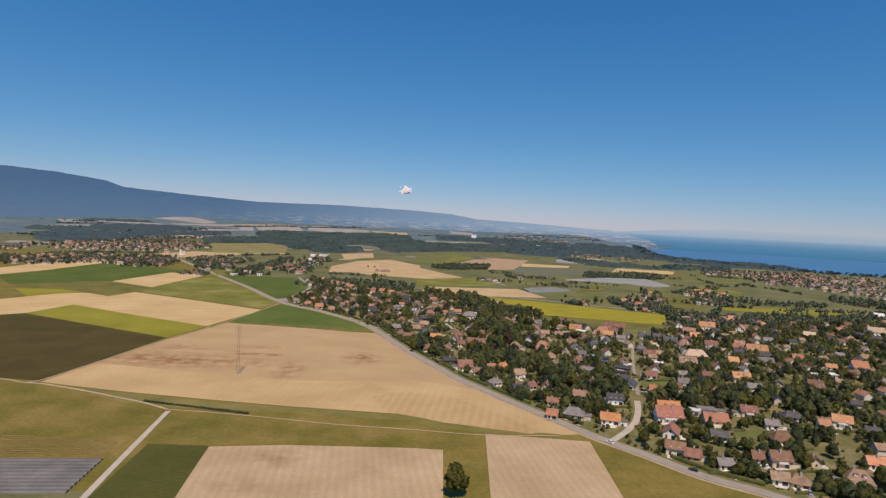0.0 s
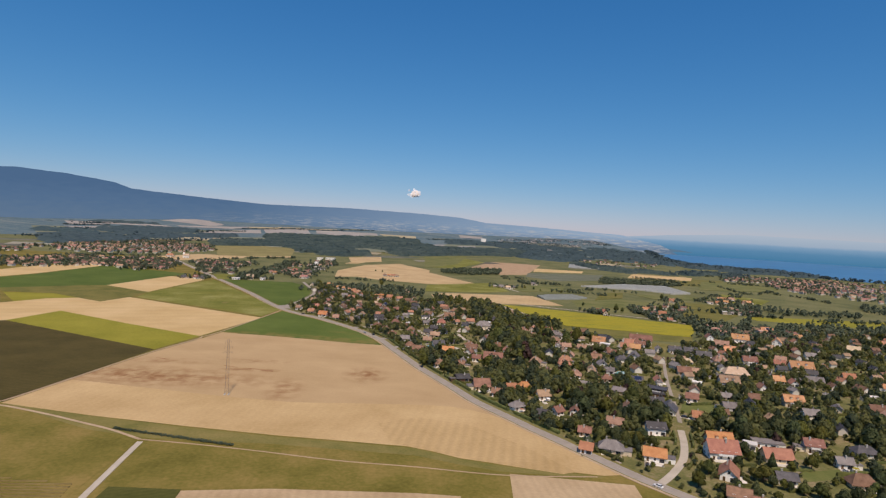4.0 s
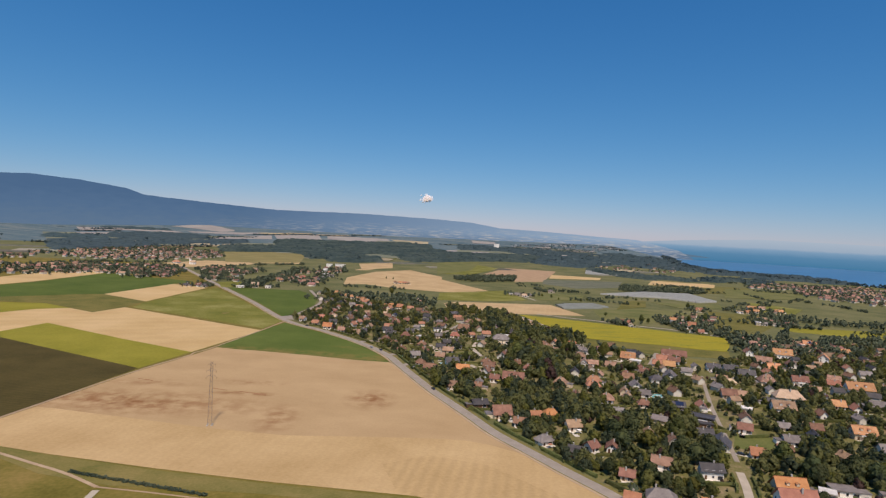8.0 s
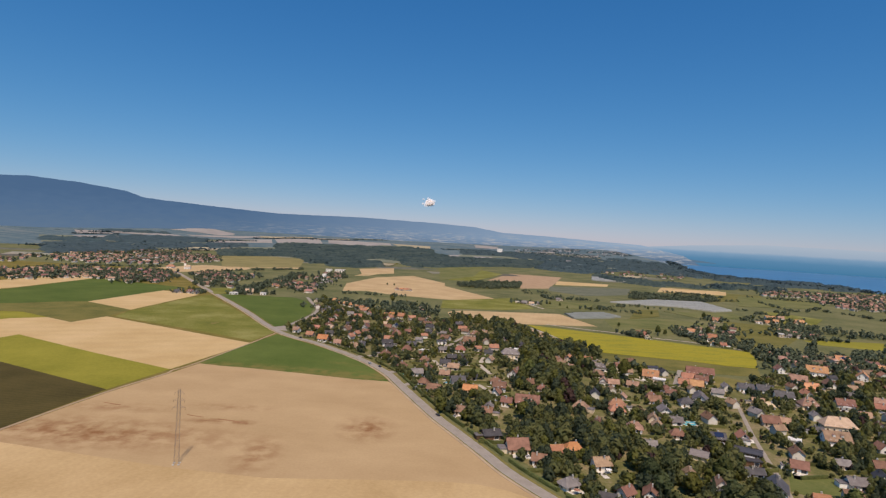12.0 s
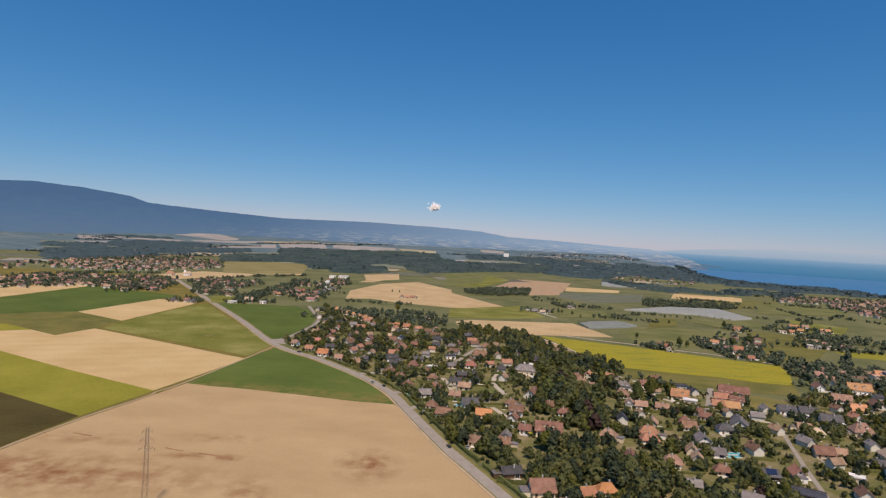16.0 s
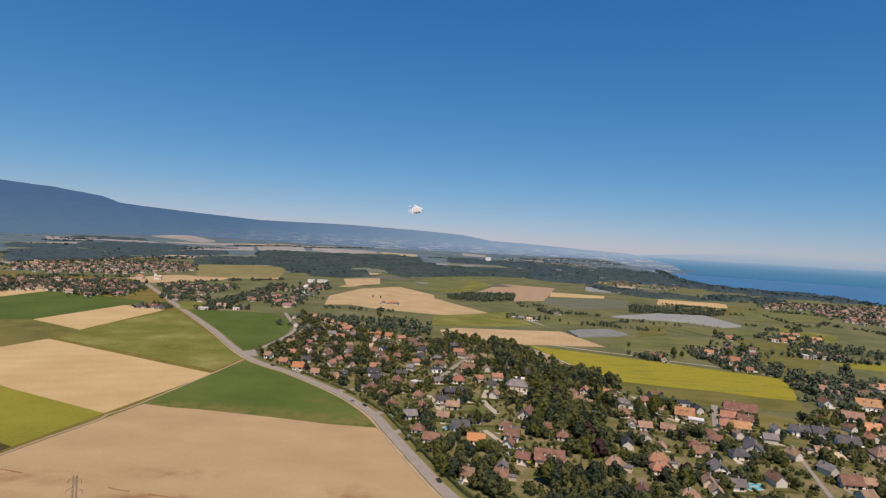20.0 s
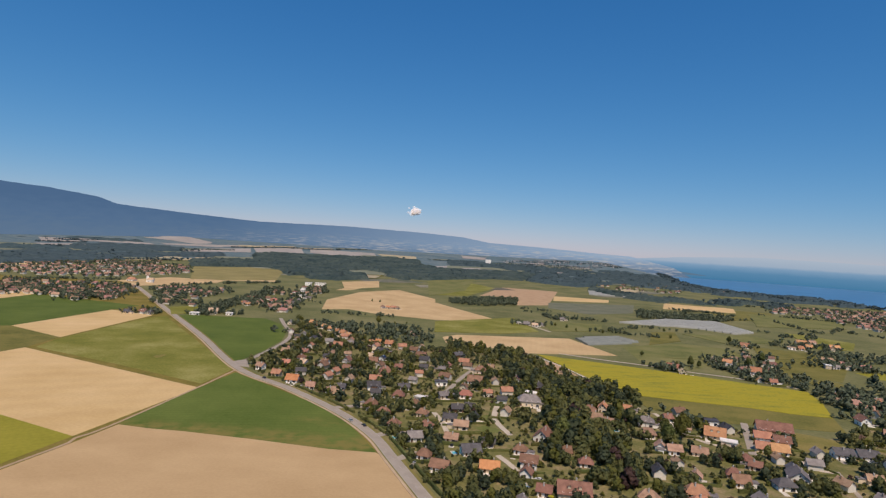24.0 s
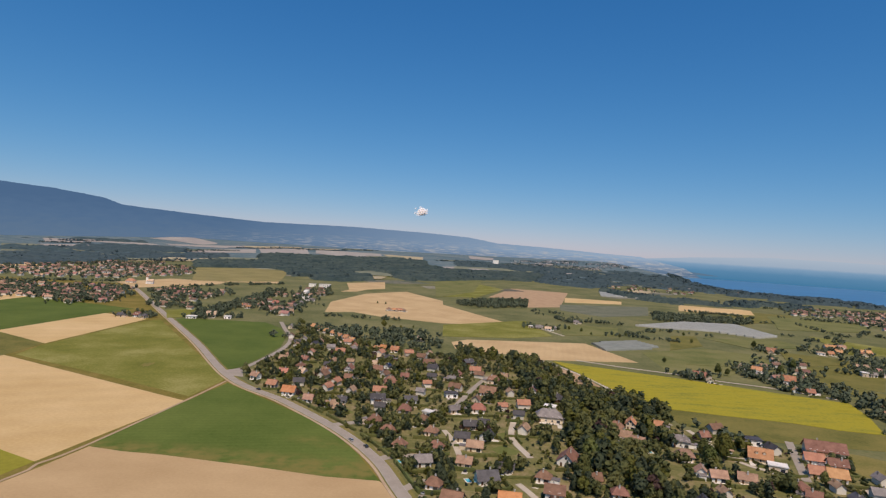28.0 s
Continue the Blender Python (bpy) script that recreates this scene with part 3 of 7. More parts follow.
def field(poly, mat, label, z=0.1, name="field", category="field"):
    """A field: a low slab with its own outline."""
    bm = bmesh.new()
    top = bm.faces.new([bm.verts.new((x, y, z)) for x, y in poly])
    if top.normal.z < 0 or sum(a[0] * b[1] - b[0] * a[1] for a, b in zip(poly, poly[1:] + poly[:1])) < 0:
        top.normal_flip()
    r = bmesh.ops.extrude_face_region(bm, geom=[top])
    for e in r["geom"]:
        if isinstance(e, bmesh.types.BMVert):
            e.co.z = z
    for e in top.verts:
        e.co.z = -0.2
    bmesh.ops.delete(bm, geom=[top], context="FACES_ONLY") if top.is_valid else None
    bmesh.ops.triangulate(bm, faces=bm.faces[:])
    bmesh.ops.recalc_face_normals(bm, faces=bm.faces[:])
    me = bpy.data.meshes.new(name)
    bm.to_mesh(me)
    bm.free()
    me.materials.append(mat)
    return tagged(new(name, me), label, category, kind="structure")


SHORE = [(1817, 4519), (1432, 3434), (1236, 2679), (1330, 2393), (1422, 2229), (1471, 2130), (1523, 2023), (1703, 1950)]
field(SHORE + [(2600, 1800), (4500, 1300), (4300, 2300), (3600, 3300), (2700, 4150), (2450, 4250)], LAKE, "calm blue lake water reaching to the haze", 0.6, "lake", "water")

field([(-165, 913), (-174, 910), (-175, 842), (-173, 791), (-146, 745), (-94, 693), (-68, 665), (-52, 634), (-40, 611), (-23, 572), (66, 396), (94, 336), (118, 305), (141.8, 278.7), (173.2, 251.9), (226.8, 213.3), (305, 251), (892, 753), (694, 804), (470, 769), (273, 654), (207, 669), (159, 707), (146, 795), (105, 892), (13, 931), (-1, 916), (-127, 992), (-175, 1058), (-202, 1128)], LAWN, "patchy lawns and gardens between the houses of the settlement", 0.05, "garden_ground", "lawn")
field([(-241.5, 380), (-232.8, 437), (-219.8, 518), (-204.6, 577), (-197, 612), (-150, 606), (-47, 596), (-29, 572), (-29, 577), (-13, 535), (0, 502), (24, 450), (36, 423), (55, 392), (66, 374), (76, 359), (103, 317), (89, 314), (43, 322), (20, 328), (-2, 340), (-76, 348), (-128, 356), (-183, 366), (-226, 376)], STUBBLE, "large mown field of brownish stubble beside the road", 0.1)
field([(-236.6, 411), (-232, 430), (-220, 429), (-127, 410), (-80, 404), (-15, 409), (6, 410), (19, 409), (32, 404), (54, 389), (66, 374), (76, 359), (103, 317), (89, 314), (43, 322), (20, 328), (-2, 340), (-76, 348), (-128, 356), (-183, 366), (-226, 376), (-240, 381)], STRAW, "straw-coloured strip of striped stubble along the ditch", 0.16)
field([(-24, 372), (-2, 386), (28, 377), (55, 348), (76, 317), (69, 314), (41, 322), (12, 333), (-15, 344)], STRIPED, "striped swaths in the straw-coloured stubble", 0.19)
field([(-200, 612), (-190, 668), (-175, 758), (-162, 745), (-139, 723), (-94, 679), (-71, 650), (-55, 622), (-39, 586), (-67, 588), (-110, 597), (-155, 605), (-177, 607)], TRIANGLE, "triangular deep-green crop field with a dry olive lower margin", 0.12)
field([(-395, 814), (-185, 703), (-210, 588), (-296, 630), (-400, 686), (-411, 619), (-426, 605), (-456, 544), (-544, 650), (-497, 705), (-468, 766)], WHEAT, "long pale field of ripe wheat between the tracks", 0.14)
field([(-400, 686), (-296, 630), (-210, 588), (-224, 527), (-411, 619)], LIME, "bright yellow-green field beside the dark crop", 0.12)
field([(-411, 619), (-224, 527), (-242, 382), (-271, 386), (-354, 392), (-456, 505), (-456, 544), (-426, 605)], DARK_CROP, "dark brown-green potato field along the farm track", 0.18)
field([(-371, 1062), (-181, 769), (-188, 715), (-277, 763), (-382, 815), (-390, 859), (-383, 1017)], OLIVE, "olive-green pasture with a worn pale spot by the road", 0.1)
field([(-479, 920), (-458, 1089), (-386, 1056), (-393, 869)], WHEAT, "straw-coloured wedge of wheat between green fields", 0.14)
field([(-580, 840), (-538, 875), (-503, 909), (-479, 920), (-393, 869), (-389, 812), (-400, 762), (-488, 812), (-552, 809)], DULL_GREEN, "dull dark-green crop strip below the village", 0.16)
field([(-548, 804), (-488, 812), (-400, 762), (-428, 735), (-449, 694)], LIME, "light green strip of young crop", 0.1)
field([(-665, 936), (-649, 1018), (-650, 1221), (-447, 1147), (-458, 1089), (-479, 920), (-538, 875), (-580, 840)], BEET, "broad green field in front of the village", 0.12)
field([(-738, 1017), (-741, 1135), (-692, 1269), (-650, 1221), (-656, 1026), (-671, 943)], WHEAT, "narrow pale stubble field at the village edge", 0.1)
field([(-358, 1068), (-350, 1082), (-240, 1087), (-208, 1044), (-184, 976), (-176, 921), (-179, 857), (-185, 812), (-191, 800)], BEET, "rich green field between main road and side road", 0.14)
field([(-187, 1236), (-205, 1394), (-163, 1606), (-76, 1727), (12, 1540), (11, 1462), (73, 1316), (107, 1239), (43, 1188), (5, 1181), (-93, 1216), (-144, 1258)], PALE, "pale tan field around a small farm", 0.1)
field([(128, 1704), (235, 2068), (401, 2019), (270, 1549), (193, 1506), (206, 1709)], SOIL, "light brown tilled field beyond the copse", 0.1)
field([(285, 1618), (518, 1686), (439, 1478), (321, 1403), (256, 1486)], GREY_GREEN, "grey-green vegetable plot beside greenhouses", 0.12)
field([(12, 1013), (34, 1039), (193, 1061), (222, 944), (103, 927), (74, 949), (15, 969)], PALE, "pale stubble field behind the wooded hedge", 0.12)
field([(120, 923), (148, 909), (229, 872), (292, 838), (360, 802), (345, 760), (319, 711), (288, 718), (262, 730), (217, 740), (177, 751), (149, 807)], YELLOW, "bright yellow flowering field with green streaks", 0.4)
field([(149, 807), (177, 751), (217, 740), (262, 730), (288, 718), (319, 711), (301, 672), (289, 674), (214, 682), (168, 709), (167, 728)], DULL_GREEN, "green margin along the yellow field", 0.14)
field([(110, 904), (132, 867), (142, 811), (123, 815), (109, 856)], SOIL, "small triangle of reddish bare soil by a path", 0.12)
field([(497, 918), (565, 928), (754, 935), (684, 855), (589, 859), (499, 884)], LIME, "distant strip of yellow-green crop", 0.12)
field([(253, 1015), (360, 1077), (412, 1049), (410, 984), (297, 893), (237, 893)], MEADOW, "green meadow above the yellow field", 0.1)
field([(416, 963), (516, 1012), (518, 956), (437, 857), (415, 876), (392, 925)], DULL_GREEN, "brownish olive field with low crop", 0.1)
field([(636, 1783), (804, 1775), (742, 1673), (568, 1628)], WHEAT, "distant straw-coloured strip near the shore", 0.1)
field([(347, 1831), (493, 1807), (463, 1717), (311, 1679)], WHEAT, "narrow straw-coloured strip between greenhouses", 0.1)
field([(-238, 379), (-182, 365), (-127, 354), (-76, 346), (-2, 338), (20, 327), (43, 320), (89, 313), (86, 311), (40, 314), (20, 320), (-2, 329), (-74, 336), (-137, 337), (-172, 345), (-212, 365)], DRY_GRASS, "dry grass bank along the ditch", 0.12)
field([(-136, 331), (-72, 330), (-2, 328), (20, 320), (42, 312), (42, 307), (36.5, 237.1), (26.4, 236.5), (30.0, 278.2), (18.3, 287.5), (-0.7, 290.3), (-62.7, 289.2), (-98.4, 283.8), (-128.2, 284.0)], OLIVE_DRY, "olive-green mown meadow between tracks and stubble", 0.1)
field([(-128.2, 284.0), (-98.4, 283.8), (-92.9, 230.1), (-126.2, 228.3)], DARK_GREEN, "small dark-green crop plot beside the pale track", 0.16)
field([(-98.1, 282.8), (-62.4, 287.6), (-0.7, 288.7), (18.3, 287.5), (16.0, 236.0), (-93.6, 230.0)], GREY_STUBBLE, "tan stubble field with faint tramlines", 0.14)
field([(43, 312), (100, 305), (95.3, 240.3), (36.5, 237.1)], GREY_STUBBLE, "pale brown stubble field reaching to the road", 0.12)
field([(102, 304), (116.6, 289.6), (148.9, 243.2), (95.8, 240.3)], OLIVE_DRY, "green roadside meadow corner", 0.1)
field([(-333, 368), (-260, 370), (-245, 374), (-182, 347), (-140, 330), (-138.7, 261.7), (-204.3, 291.2), (-249.9, 276.9)], OLIVE_DRY, "olive-green pasture beside the pale track", 0.1)
field([(-249.9, 276.9), (-204.3, 291.2), (-143.6, 285.4), (-138.4, 259.5), (-184.3, 263.0), (-226.9, 251.4)], OLIVE_DRY, "plot of planted rows on dry ground", 0.12)
field([(-226.2, 250.7), (-184.3, 263.0), (-139.3, 263.5), (-136.3, 230.8), (-160.6, 229.4), (-204.7, 227.0)], DRY_GRASS, "plot under grey crop netting", 0.11)


for poly, mat, label in (
    ([(-690, 1539), (-648, 1702), (-511, 1705), (-502, 1625), (-570, 1493), (-597, 1448)], PALE, "pale open ground at the village edge"),
    ([(-776, 2157), (-527, 2253), (-465, 2014), (-577, 1890), (-606, 1744)], DISTANT_DRY, "distant dry olive field behind the village"),
    ([(-577, 1830), (-427, 1870), (-395, 1749), (-511, 1705)], PALE, "distant pale strip beside a hedgerow"),
    ([(17, 1768), (136, 2219), (205, 2006), (93, 1669), (15, 1650)], OLIVE, "distant light-green meadow beside a copse"),
    ([(5, 1163), (146, 1271), (160, 1111), (102, 1073), (2, 1054)], OLIVE, "olive meadow in front of the lane houses"),
    ([(-1242, 1952), (-1219, 2143), (-1080, 1931), (-1104, 1767)], WHEAT, "distant yellowish field beside the village"),
    ([(-405, 1153), (-376, 1185), (-336, 1113), (-369, 1075)], OLIVE, "small olive meadow by the main road"),
    ([(-221, 1621), (-191, 1847), (-154, 1802), (-187, 1646)], PALE, "pale field corner near the white building"),
    ([(-311, 2375), (-169, 2453), (-156, 2275), (-278, 2147)], OLIVE, "distant clearing in the woods"),
    ([(312, 1019), (365, 1021), (322, 949), (280, 949)], MEADOW, "green vineyard strip beside a lane"),
    ([(470, 1081), (540, 1045), (516, 1012), (414, 967)], DULL_GREEN, "dull green plot near scattered houses"),
    ([(410, 1181), (544, 1199), (547, 1136), (439, 1096)], MEADOW, "green meadow strip below the greenhouses"),
    ([(648, 1286), (704, 1185), (635, 1099), (580, 1099)], OLIVE, "olive meadow towards the lake shore"),
    ([(392, 925), (415, 876), (430, 847), (396, 805), (388, 862), (370, 892)], DULL_GREEN, "brownish-green plot along the tree belt"),
    ([(190, 1249), (298, 1245), (266, 1149), (181, 1126)], MEADOW, "green paddock behind the lane houses"),
    ([(679, 1738), (870, 1677), (744, 1480), (640, 1449)], DULL_GREEN, "dull green fields near the shore village"),
    ([(360, 1182), (406, 1199), (369, 1096), (301, 1044)], DULL_GREEN, "olive plot beside a farm"),
):
    field(poly, mat, label, 0.45)
for k, (poly, mat, label) in enumerate((
    ([(-780, 2186), (-639, 2336), (-499, 2252), (-410, 1804), (-494, 1723), (-590, 1685)], DISTANT_DRY, "dry yellowish field behind the village"),
    ([(-248, 1897), (-152, 2019), (-132, 1775), (-208, 1667)], PALE, "pale field near the white building"),
    ([(646, 1800), (810, 1752), (747, 1625), (579, 1626)], WHEAT, "tan stubble strip beside the shore woods"),
    ([(778, 1627), (978, 1589), (849, 1395), (638, 1354)], MEADOW, "deep-green fields before the shore town"),
    ([(-2, 2198), (183, 2461), (101, 1836), (-1, 1611)], MEADOW, "green meadow beside the dark copse"),
)):
    field(poly, mat, label, 0.5 + 0.02 * k)


def blotch(x, y, rx, ry, label, mat, z, seed):
    r = random.Random(seed)
    pts = []
    for k in range(22):
        a = 2 * math.pi * k / 22
        s = r.uniform(0.55, 1.1)
        pts.append((x + rx * s * math.cos(a), y + ry * s * math.sin(a)))
    field(pts, mat, label, z, "crop_patch", "field")


blotch(-261.5, 806.0, 5, 10, "bare pale patch in the pasture", DRY_GRASS, 0.125, 3)


def ring_wall(name, profile, far, mat, label, seed, rough=1.0, foot=-60):
    """A far range: a curtain with crests by azimuth (degrees) and height (degrees)."""
    az = np.array([p[0] for p in profile])
    hi = np.array([p[1] for p in profile])
    v, f = [], []
    steps = np.arange(az[0], az[-1] + 0.01, 0.25)
    for k, a in enumerate(steps):
        h = 110 + far * math.tan(radians(float(np.interp(a, az, hi))))
        h += rough * 2 * noise.noise((a * 0.9, seed, 0)) + rough * 2 * noise.noise((a * 3.1, seed, 5))
        c = (math.sin(radians(a)), math.cos(radians(a)))
        for j in range(5):
            t = j / 4
            d = far - 60 * (1 - t)
            v.append((c[0] * d - 10, 190 + c[1] * d, foot + (h - foot) * t))
        if k:
            b = 5 * k
            f += [(b + j - 5, b + j, b + j + 1, b + j - 4) for j in range(4)]
    return tagged(new(name, mesh_of(name, v, f, mat)), label, "mountain" if "mount" in name else "shore", kind="structure")


ring_wall("mountain_backdrop", [(-75, 2.6), (-55, 2.7)] + [(-46.0, 2.82), (-42.2, 2.80), (-38.2, 2.99), (-36.0, 3.13), (-32.5, 2.92), (-29.1, 2.50), (-27.7, 2.02), (-25.9, 1.90), (-21.2, 1.62), (-16.0, 1.36), (-12.8, 1.40), (-7.9, 1.47), (-0.5, 1.31), (3.4, 1.13), (6.3, 0.71), (11.8, 0.55), (16.1, 0.34), (19.7, 0.22), (22.2, -0.32), (25.0, -0.36)][:-1] + [(23.5, -0.6), (25, -1.4)], 4550, MOUNTAIN, "wooded mountain ridge in painted blue haze, falling towards the lake", 3)
ring_wall("far_shore_backdrop", [(14, -0.3), (20, 0.1), (24, 0.45), (30, 0.8), (40, 0.7), (52, 0.45), (64, 0.3)], 4650, FAR_SHORE, "far reach of the lake with a pale far shore, haze painted in", 8, 0.6)
# The headland curtain glows as well, with haze in its blue.
HEADLAND = distance_material("haze_painted_headland", [(0.0, (0.1, 0.17, 0.25)), (1.0, (0.12, 0.2, 0.3))], 0, 100, None, 0.3)
ring_wall("headland_backdrop", [(19.0, -0.5), (20.5, -0.62), (23.0, -0.78), (25.0, -0.92), (26.3, -1.08)], 4620, HEADLAND, "wooded headland in painted haze, reaching into the lake", 5, 0.4, 22)


def cloud(x, y, z):
    """A small ragged puff of thin overlapping vapour shells, dense in the middle and frayed at its edge."""
    r = random.Random(4)
    v, f, n, m = [], [], 12, 5
    for k in range(46):
        far = min(1.0, abs(r.gauss(0, 0.5)))
        a = r.uniform(0, 6.283)
        cx, cz, cy = 56 * far * math.cos(a), 44 * far * math.sin(a) * (0.8 if math.sin(a) < 0 else 1.1), r.uniform(-14, 14)
        size = r.uniform(15, 23) * (1.15 - 0.75 * far)
        b = len(v)
        v.append((cx, cy - size, cz))
        for j in range(1, m + 1):
            t = 1.45 * j / m
            for i in range(n):
                w = 2 * math.pi * i / n
                j2 = 1 + 0.16 * noise.noise((cx + 3 * math.cos(w), k * 2.3, cz + 3 * math.sin(w)))
                v.append((cx + size * j2 * math.sin(t) * math.cos(w), cy - size * math.cos(t), cz + size * j2 * math.sin(t) * math.sin(w)))
        f += [(b, b + 1 + i, b + 1 + (i + 1) % n) for i in range(n)]
        for j in range(m - 1):
            c = b + 1 + j * n
            f += [(c + i, c + n + i, c + n + (i + 1) % n, c + (i + 1) % n) for i in range(n)]
    m, nd, l, b = nodes_of("cloud_vapour")
    b.inputs["Base Color"].default_value = (0.97, 0.93, 0.92, 1)
    b.inputs["Roughness"].default_value = 1
    through_light = nd.new("ShaderNodeBsdfTranslucent")
    through_light.inputs["Color"].default_value = (0.97, 0.93, 0.92, 1)
    both = nd.new("ShaderNodeMixShader")
    both.inputs["Fac"].default_value = 0.2
    l.new(b.outputs[0], both.inputs[1])
    l.new(through_light.outputs[0], both.inputs[2])
    clear = nd.new("ShaderNodeBsdfTransparent")
    mix = nd.new("ShaderNodeMixShader")
    mix.inputs["Fac"].default_value = 0.6
    l.new(both.outputs[0], mix.inputs[1])
    l.new(clear.outputs[0], mix.inputs[2])
    l.new(mix.outputs[0], nd["Material Output"].inputs["Surface"])
    me = mesh_of("cloud", v, f, m)
    me.polygons.foreach_set("use_smooth", [True] * len(me.polygons))
    me.normals_split_custom_set_from_vertices([(Vector((0, -0.7, 0.75)) + Vector(p) / 110).normalized() for p in v])
    ob = tagged(new("cloud", me), "single small white cloud puff above the ridge", "cloud")
    ob.location = (x, y, z)


cloud(-109, 4700, 372)

LAWNS = [[(186, 443), (208, 437), (199, 417), (180, 414), (173, 420)], [(-81, 698), (-74, 708), (-67, 698), (-74, 686)], [(22, 640), (29, 646), (40, 639), (36, 632), (26, 632)], [(27, 667), (39, 675), (38, 662), (28, 658)], [(283, 428), (299, 440), (284, 412), (273, 409)], [(194, 328), (218, 333), (212, 322), (188, 316)]]
for poly in LAWNS:
    field(poly, OPEN_LAWN, "open mown garden lawn between hedges", 0.09, "lawn", "lawn")
DRY_PLOT = [(256, 667), (265, 663), (280, 650), (249, 613), (242, 622), (235, 632)]
field(DRY_PLOT, DRY_GRASS, "dry yellowed grass plot behind the last houses", 0.085)
TERRACE_ROW = [(-184, 1100), (-185, 1149), (-106, 1036), (-91, 971), (-119, 962), (-160, 1024)]

# ---- roads and tracks ----
MAIN_LINE = [(179.3, 234.3), (163.5, 249.5), (144.5, 264.0), (126.4, 287.4), (112, 305), (103, 317), (83, 348), (76, 359), (66, 374), (55, 392), (36, 423), (24, 450), (8, 485), (0, 502), (-13, 535), (-29, 577), (-44, 615), (-72, 660), (-120, 716), (-180, 777), (-271, 928), (-400, 1130), (-578, 1411), (-651, 1521)]
(ax, ay), (bx, by) = MAIN_LINE[0], MAIN_LINE[1]
ROAD = smooth_line(MAIN_LINE)
BACK = [Vector((ax, ay)), Vector((ax + (ax - bx) * 260 / math.hypot(ax - bx, ay - by), ay + (ay - by) * 260 / math.hypot(ax - bx, ay - by)))]
tagged(ribbon("verge", BACK, 11.5, 0.2, DRY_GRASS), "dry grass verge farther along the main road", "verge", kind="structure")
tagged(ribbon("road", BACK, 6.8, 0.26, ASPHALT), "light grey asphalt road behind the fields", "road", kind="structure")
tagged(ribbon("verge", ROAD, 11.0, 0.2, DRY_GRASS), "dry grass verge along the main road", "verge", kind="structure")
tagged(ribbon("road", ROAD, 6.8, 0.26, ASPHALT), "light grey asphalt main road with pale edges", "road", kind="structure")
tagged(ribbon("field_path", ROAD, 1.6, 0.27, GRAVEL, 5.0), "brownish gravel path along the field side of the road", "path", kind="structure")
for shift in (-3.15, 3.15):
    tagged(ribbon("edge_line", ROAD, 0.22, 0.272, LINE, shift, 0.01), "white painted edge line on the asphalt", "road marking", kind="structure")
for k in range(4, len(ROAD) - 3, 2):
    seg = ROAD[k:k + 2]
    tagged(ribbon("centre_dash", [seg[0], seg[0] + (seg[1] - seg[0]) * 0.55], 0.2, 0.272, LINE, 0, 0.01), "white painted centre dash", "road marking", kind="structure")


def lane(pts, width, mat, label, name="track", z=0.22):
    tagged(ribbon(name, smooth_line(pts), width, z, mat), label, "road" if mat is ASPHALT else "track", kind="structure")


for pts, wide in (([(-209, 499), (-204, 498), (-197, 496)], 1.3), ([(-151, 485), (-145, 483), (-140, 482)], 1.1), ([(-131, 480), (-121, 478), (-111, 474)], 1.6)):
    tagged(ribbon("crop_patch", smooth_line(pts, 3.0), wide, 0.13, STAIN, 0, 0.1), "dark reddish wheel rut in the stubble", "rut", kind="structure")
LEFT_LAND = [(p.x, p.y) for p in ROAD][::4]
field(LEFT_LAND + [(-1300, LEFT_LAND[-1][1]), (-1300, LEFT_LAND[0][1])], OLIVE_DRY, "dry grass margins between the fields and tracks", 0.04, "field_margin", "grass")
lane([(-188, 791), (-181, 808), (-174, 857), (-171, 921), (-179, 977), (-204, 1047), (-222, 1100)], 5.2, ASPHALT, "narrow grey side road curving into the houses", "side_road")
field([(-193, 798), (-184, 809), (-178, 806), (-175, 793), (-170, 780), (-180, 782)], ASPHALT, "wide asphalt junction of the main and side road", 0.264, "road_junction", "road")
for pts, wide in (([(-77, 668), (-62, 676), (-48, 674)], 6.0), ([(-44, 612), (-33, 622), (-22, 622)], 6.0), ([(-27, 577), (-18, 588), (-8, 590)], 5.0)):
    lane(pts, wide, ASPHALT, "grey asphalt drive leaving the main road", "drive", 0.255)
lane([(-178, 766), (-185, 708), (-200, 609), (-207, 585)] + [(-181, 688), (-206, 578), (-221, 519), (-234, 438), (-243, 384), (-249, 377), (-270, 384), (-327, 391)][1:], 1.7, FARM_TRACK, "pale gravel farm track between the fields")
lane([(-249, 377)] + [(-236.3, 375.5), (-204.4, 364.4), (-182.2, 355.2), (-161.1, 346.4), (-140.5, 335.0)], 1.7, GRAVEL, "gravel track along the grass ditch")
lane([(-140.5, 335.0), (-112.5, 331.8), (-78.7, 326.4), (-39.1, 319.0), (-0.8, 315.3), (40.0, 310.2), (84.9, 312.3)], 0.9, FARM_TRACK, "faint earth track along the grass ditch")
WHITE_LINE = sorted([(-139, 332), (-132.6, 271.3), (-127.7, 228.2), (-125.0, 209.6)], key=lambda q: q[1])
lane([(WHITE_LINE[0][0] * 2 - WHITE_LINE[-1][0], WHITE_LINE[0][1] * 2 - WHITE_LINE[-1][1])] + WHITE_LINE, 2.9, PALE_TRACK, "straight pale concrete track between meadows")
lane([(149, 936), (192, 911), (224, 897), (249, 884), (276, 866), (309, 852), (337, 834), (359, 814)], 3.0, PALE_TRACK, "pale path above the yellow field", z=0.55)
lane([(109, 924), (132, 867), (145, 816), (159, 707)], 3.2, PALE_TRACK, "pale path beside the wood edge")
lane([(110, 304), (124, 319), (138, 338), (149, 361), (157, 383)], 4.0, PALE_TRACK, "pale residential lane leaving the main road", "lane")
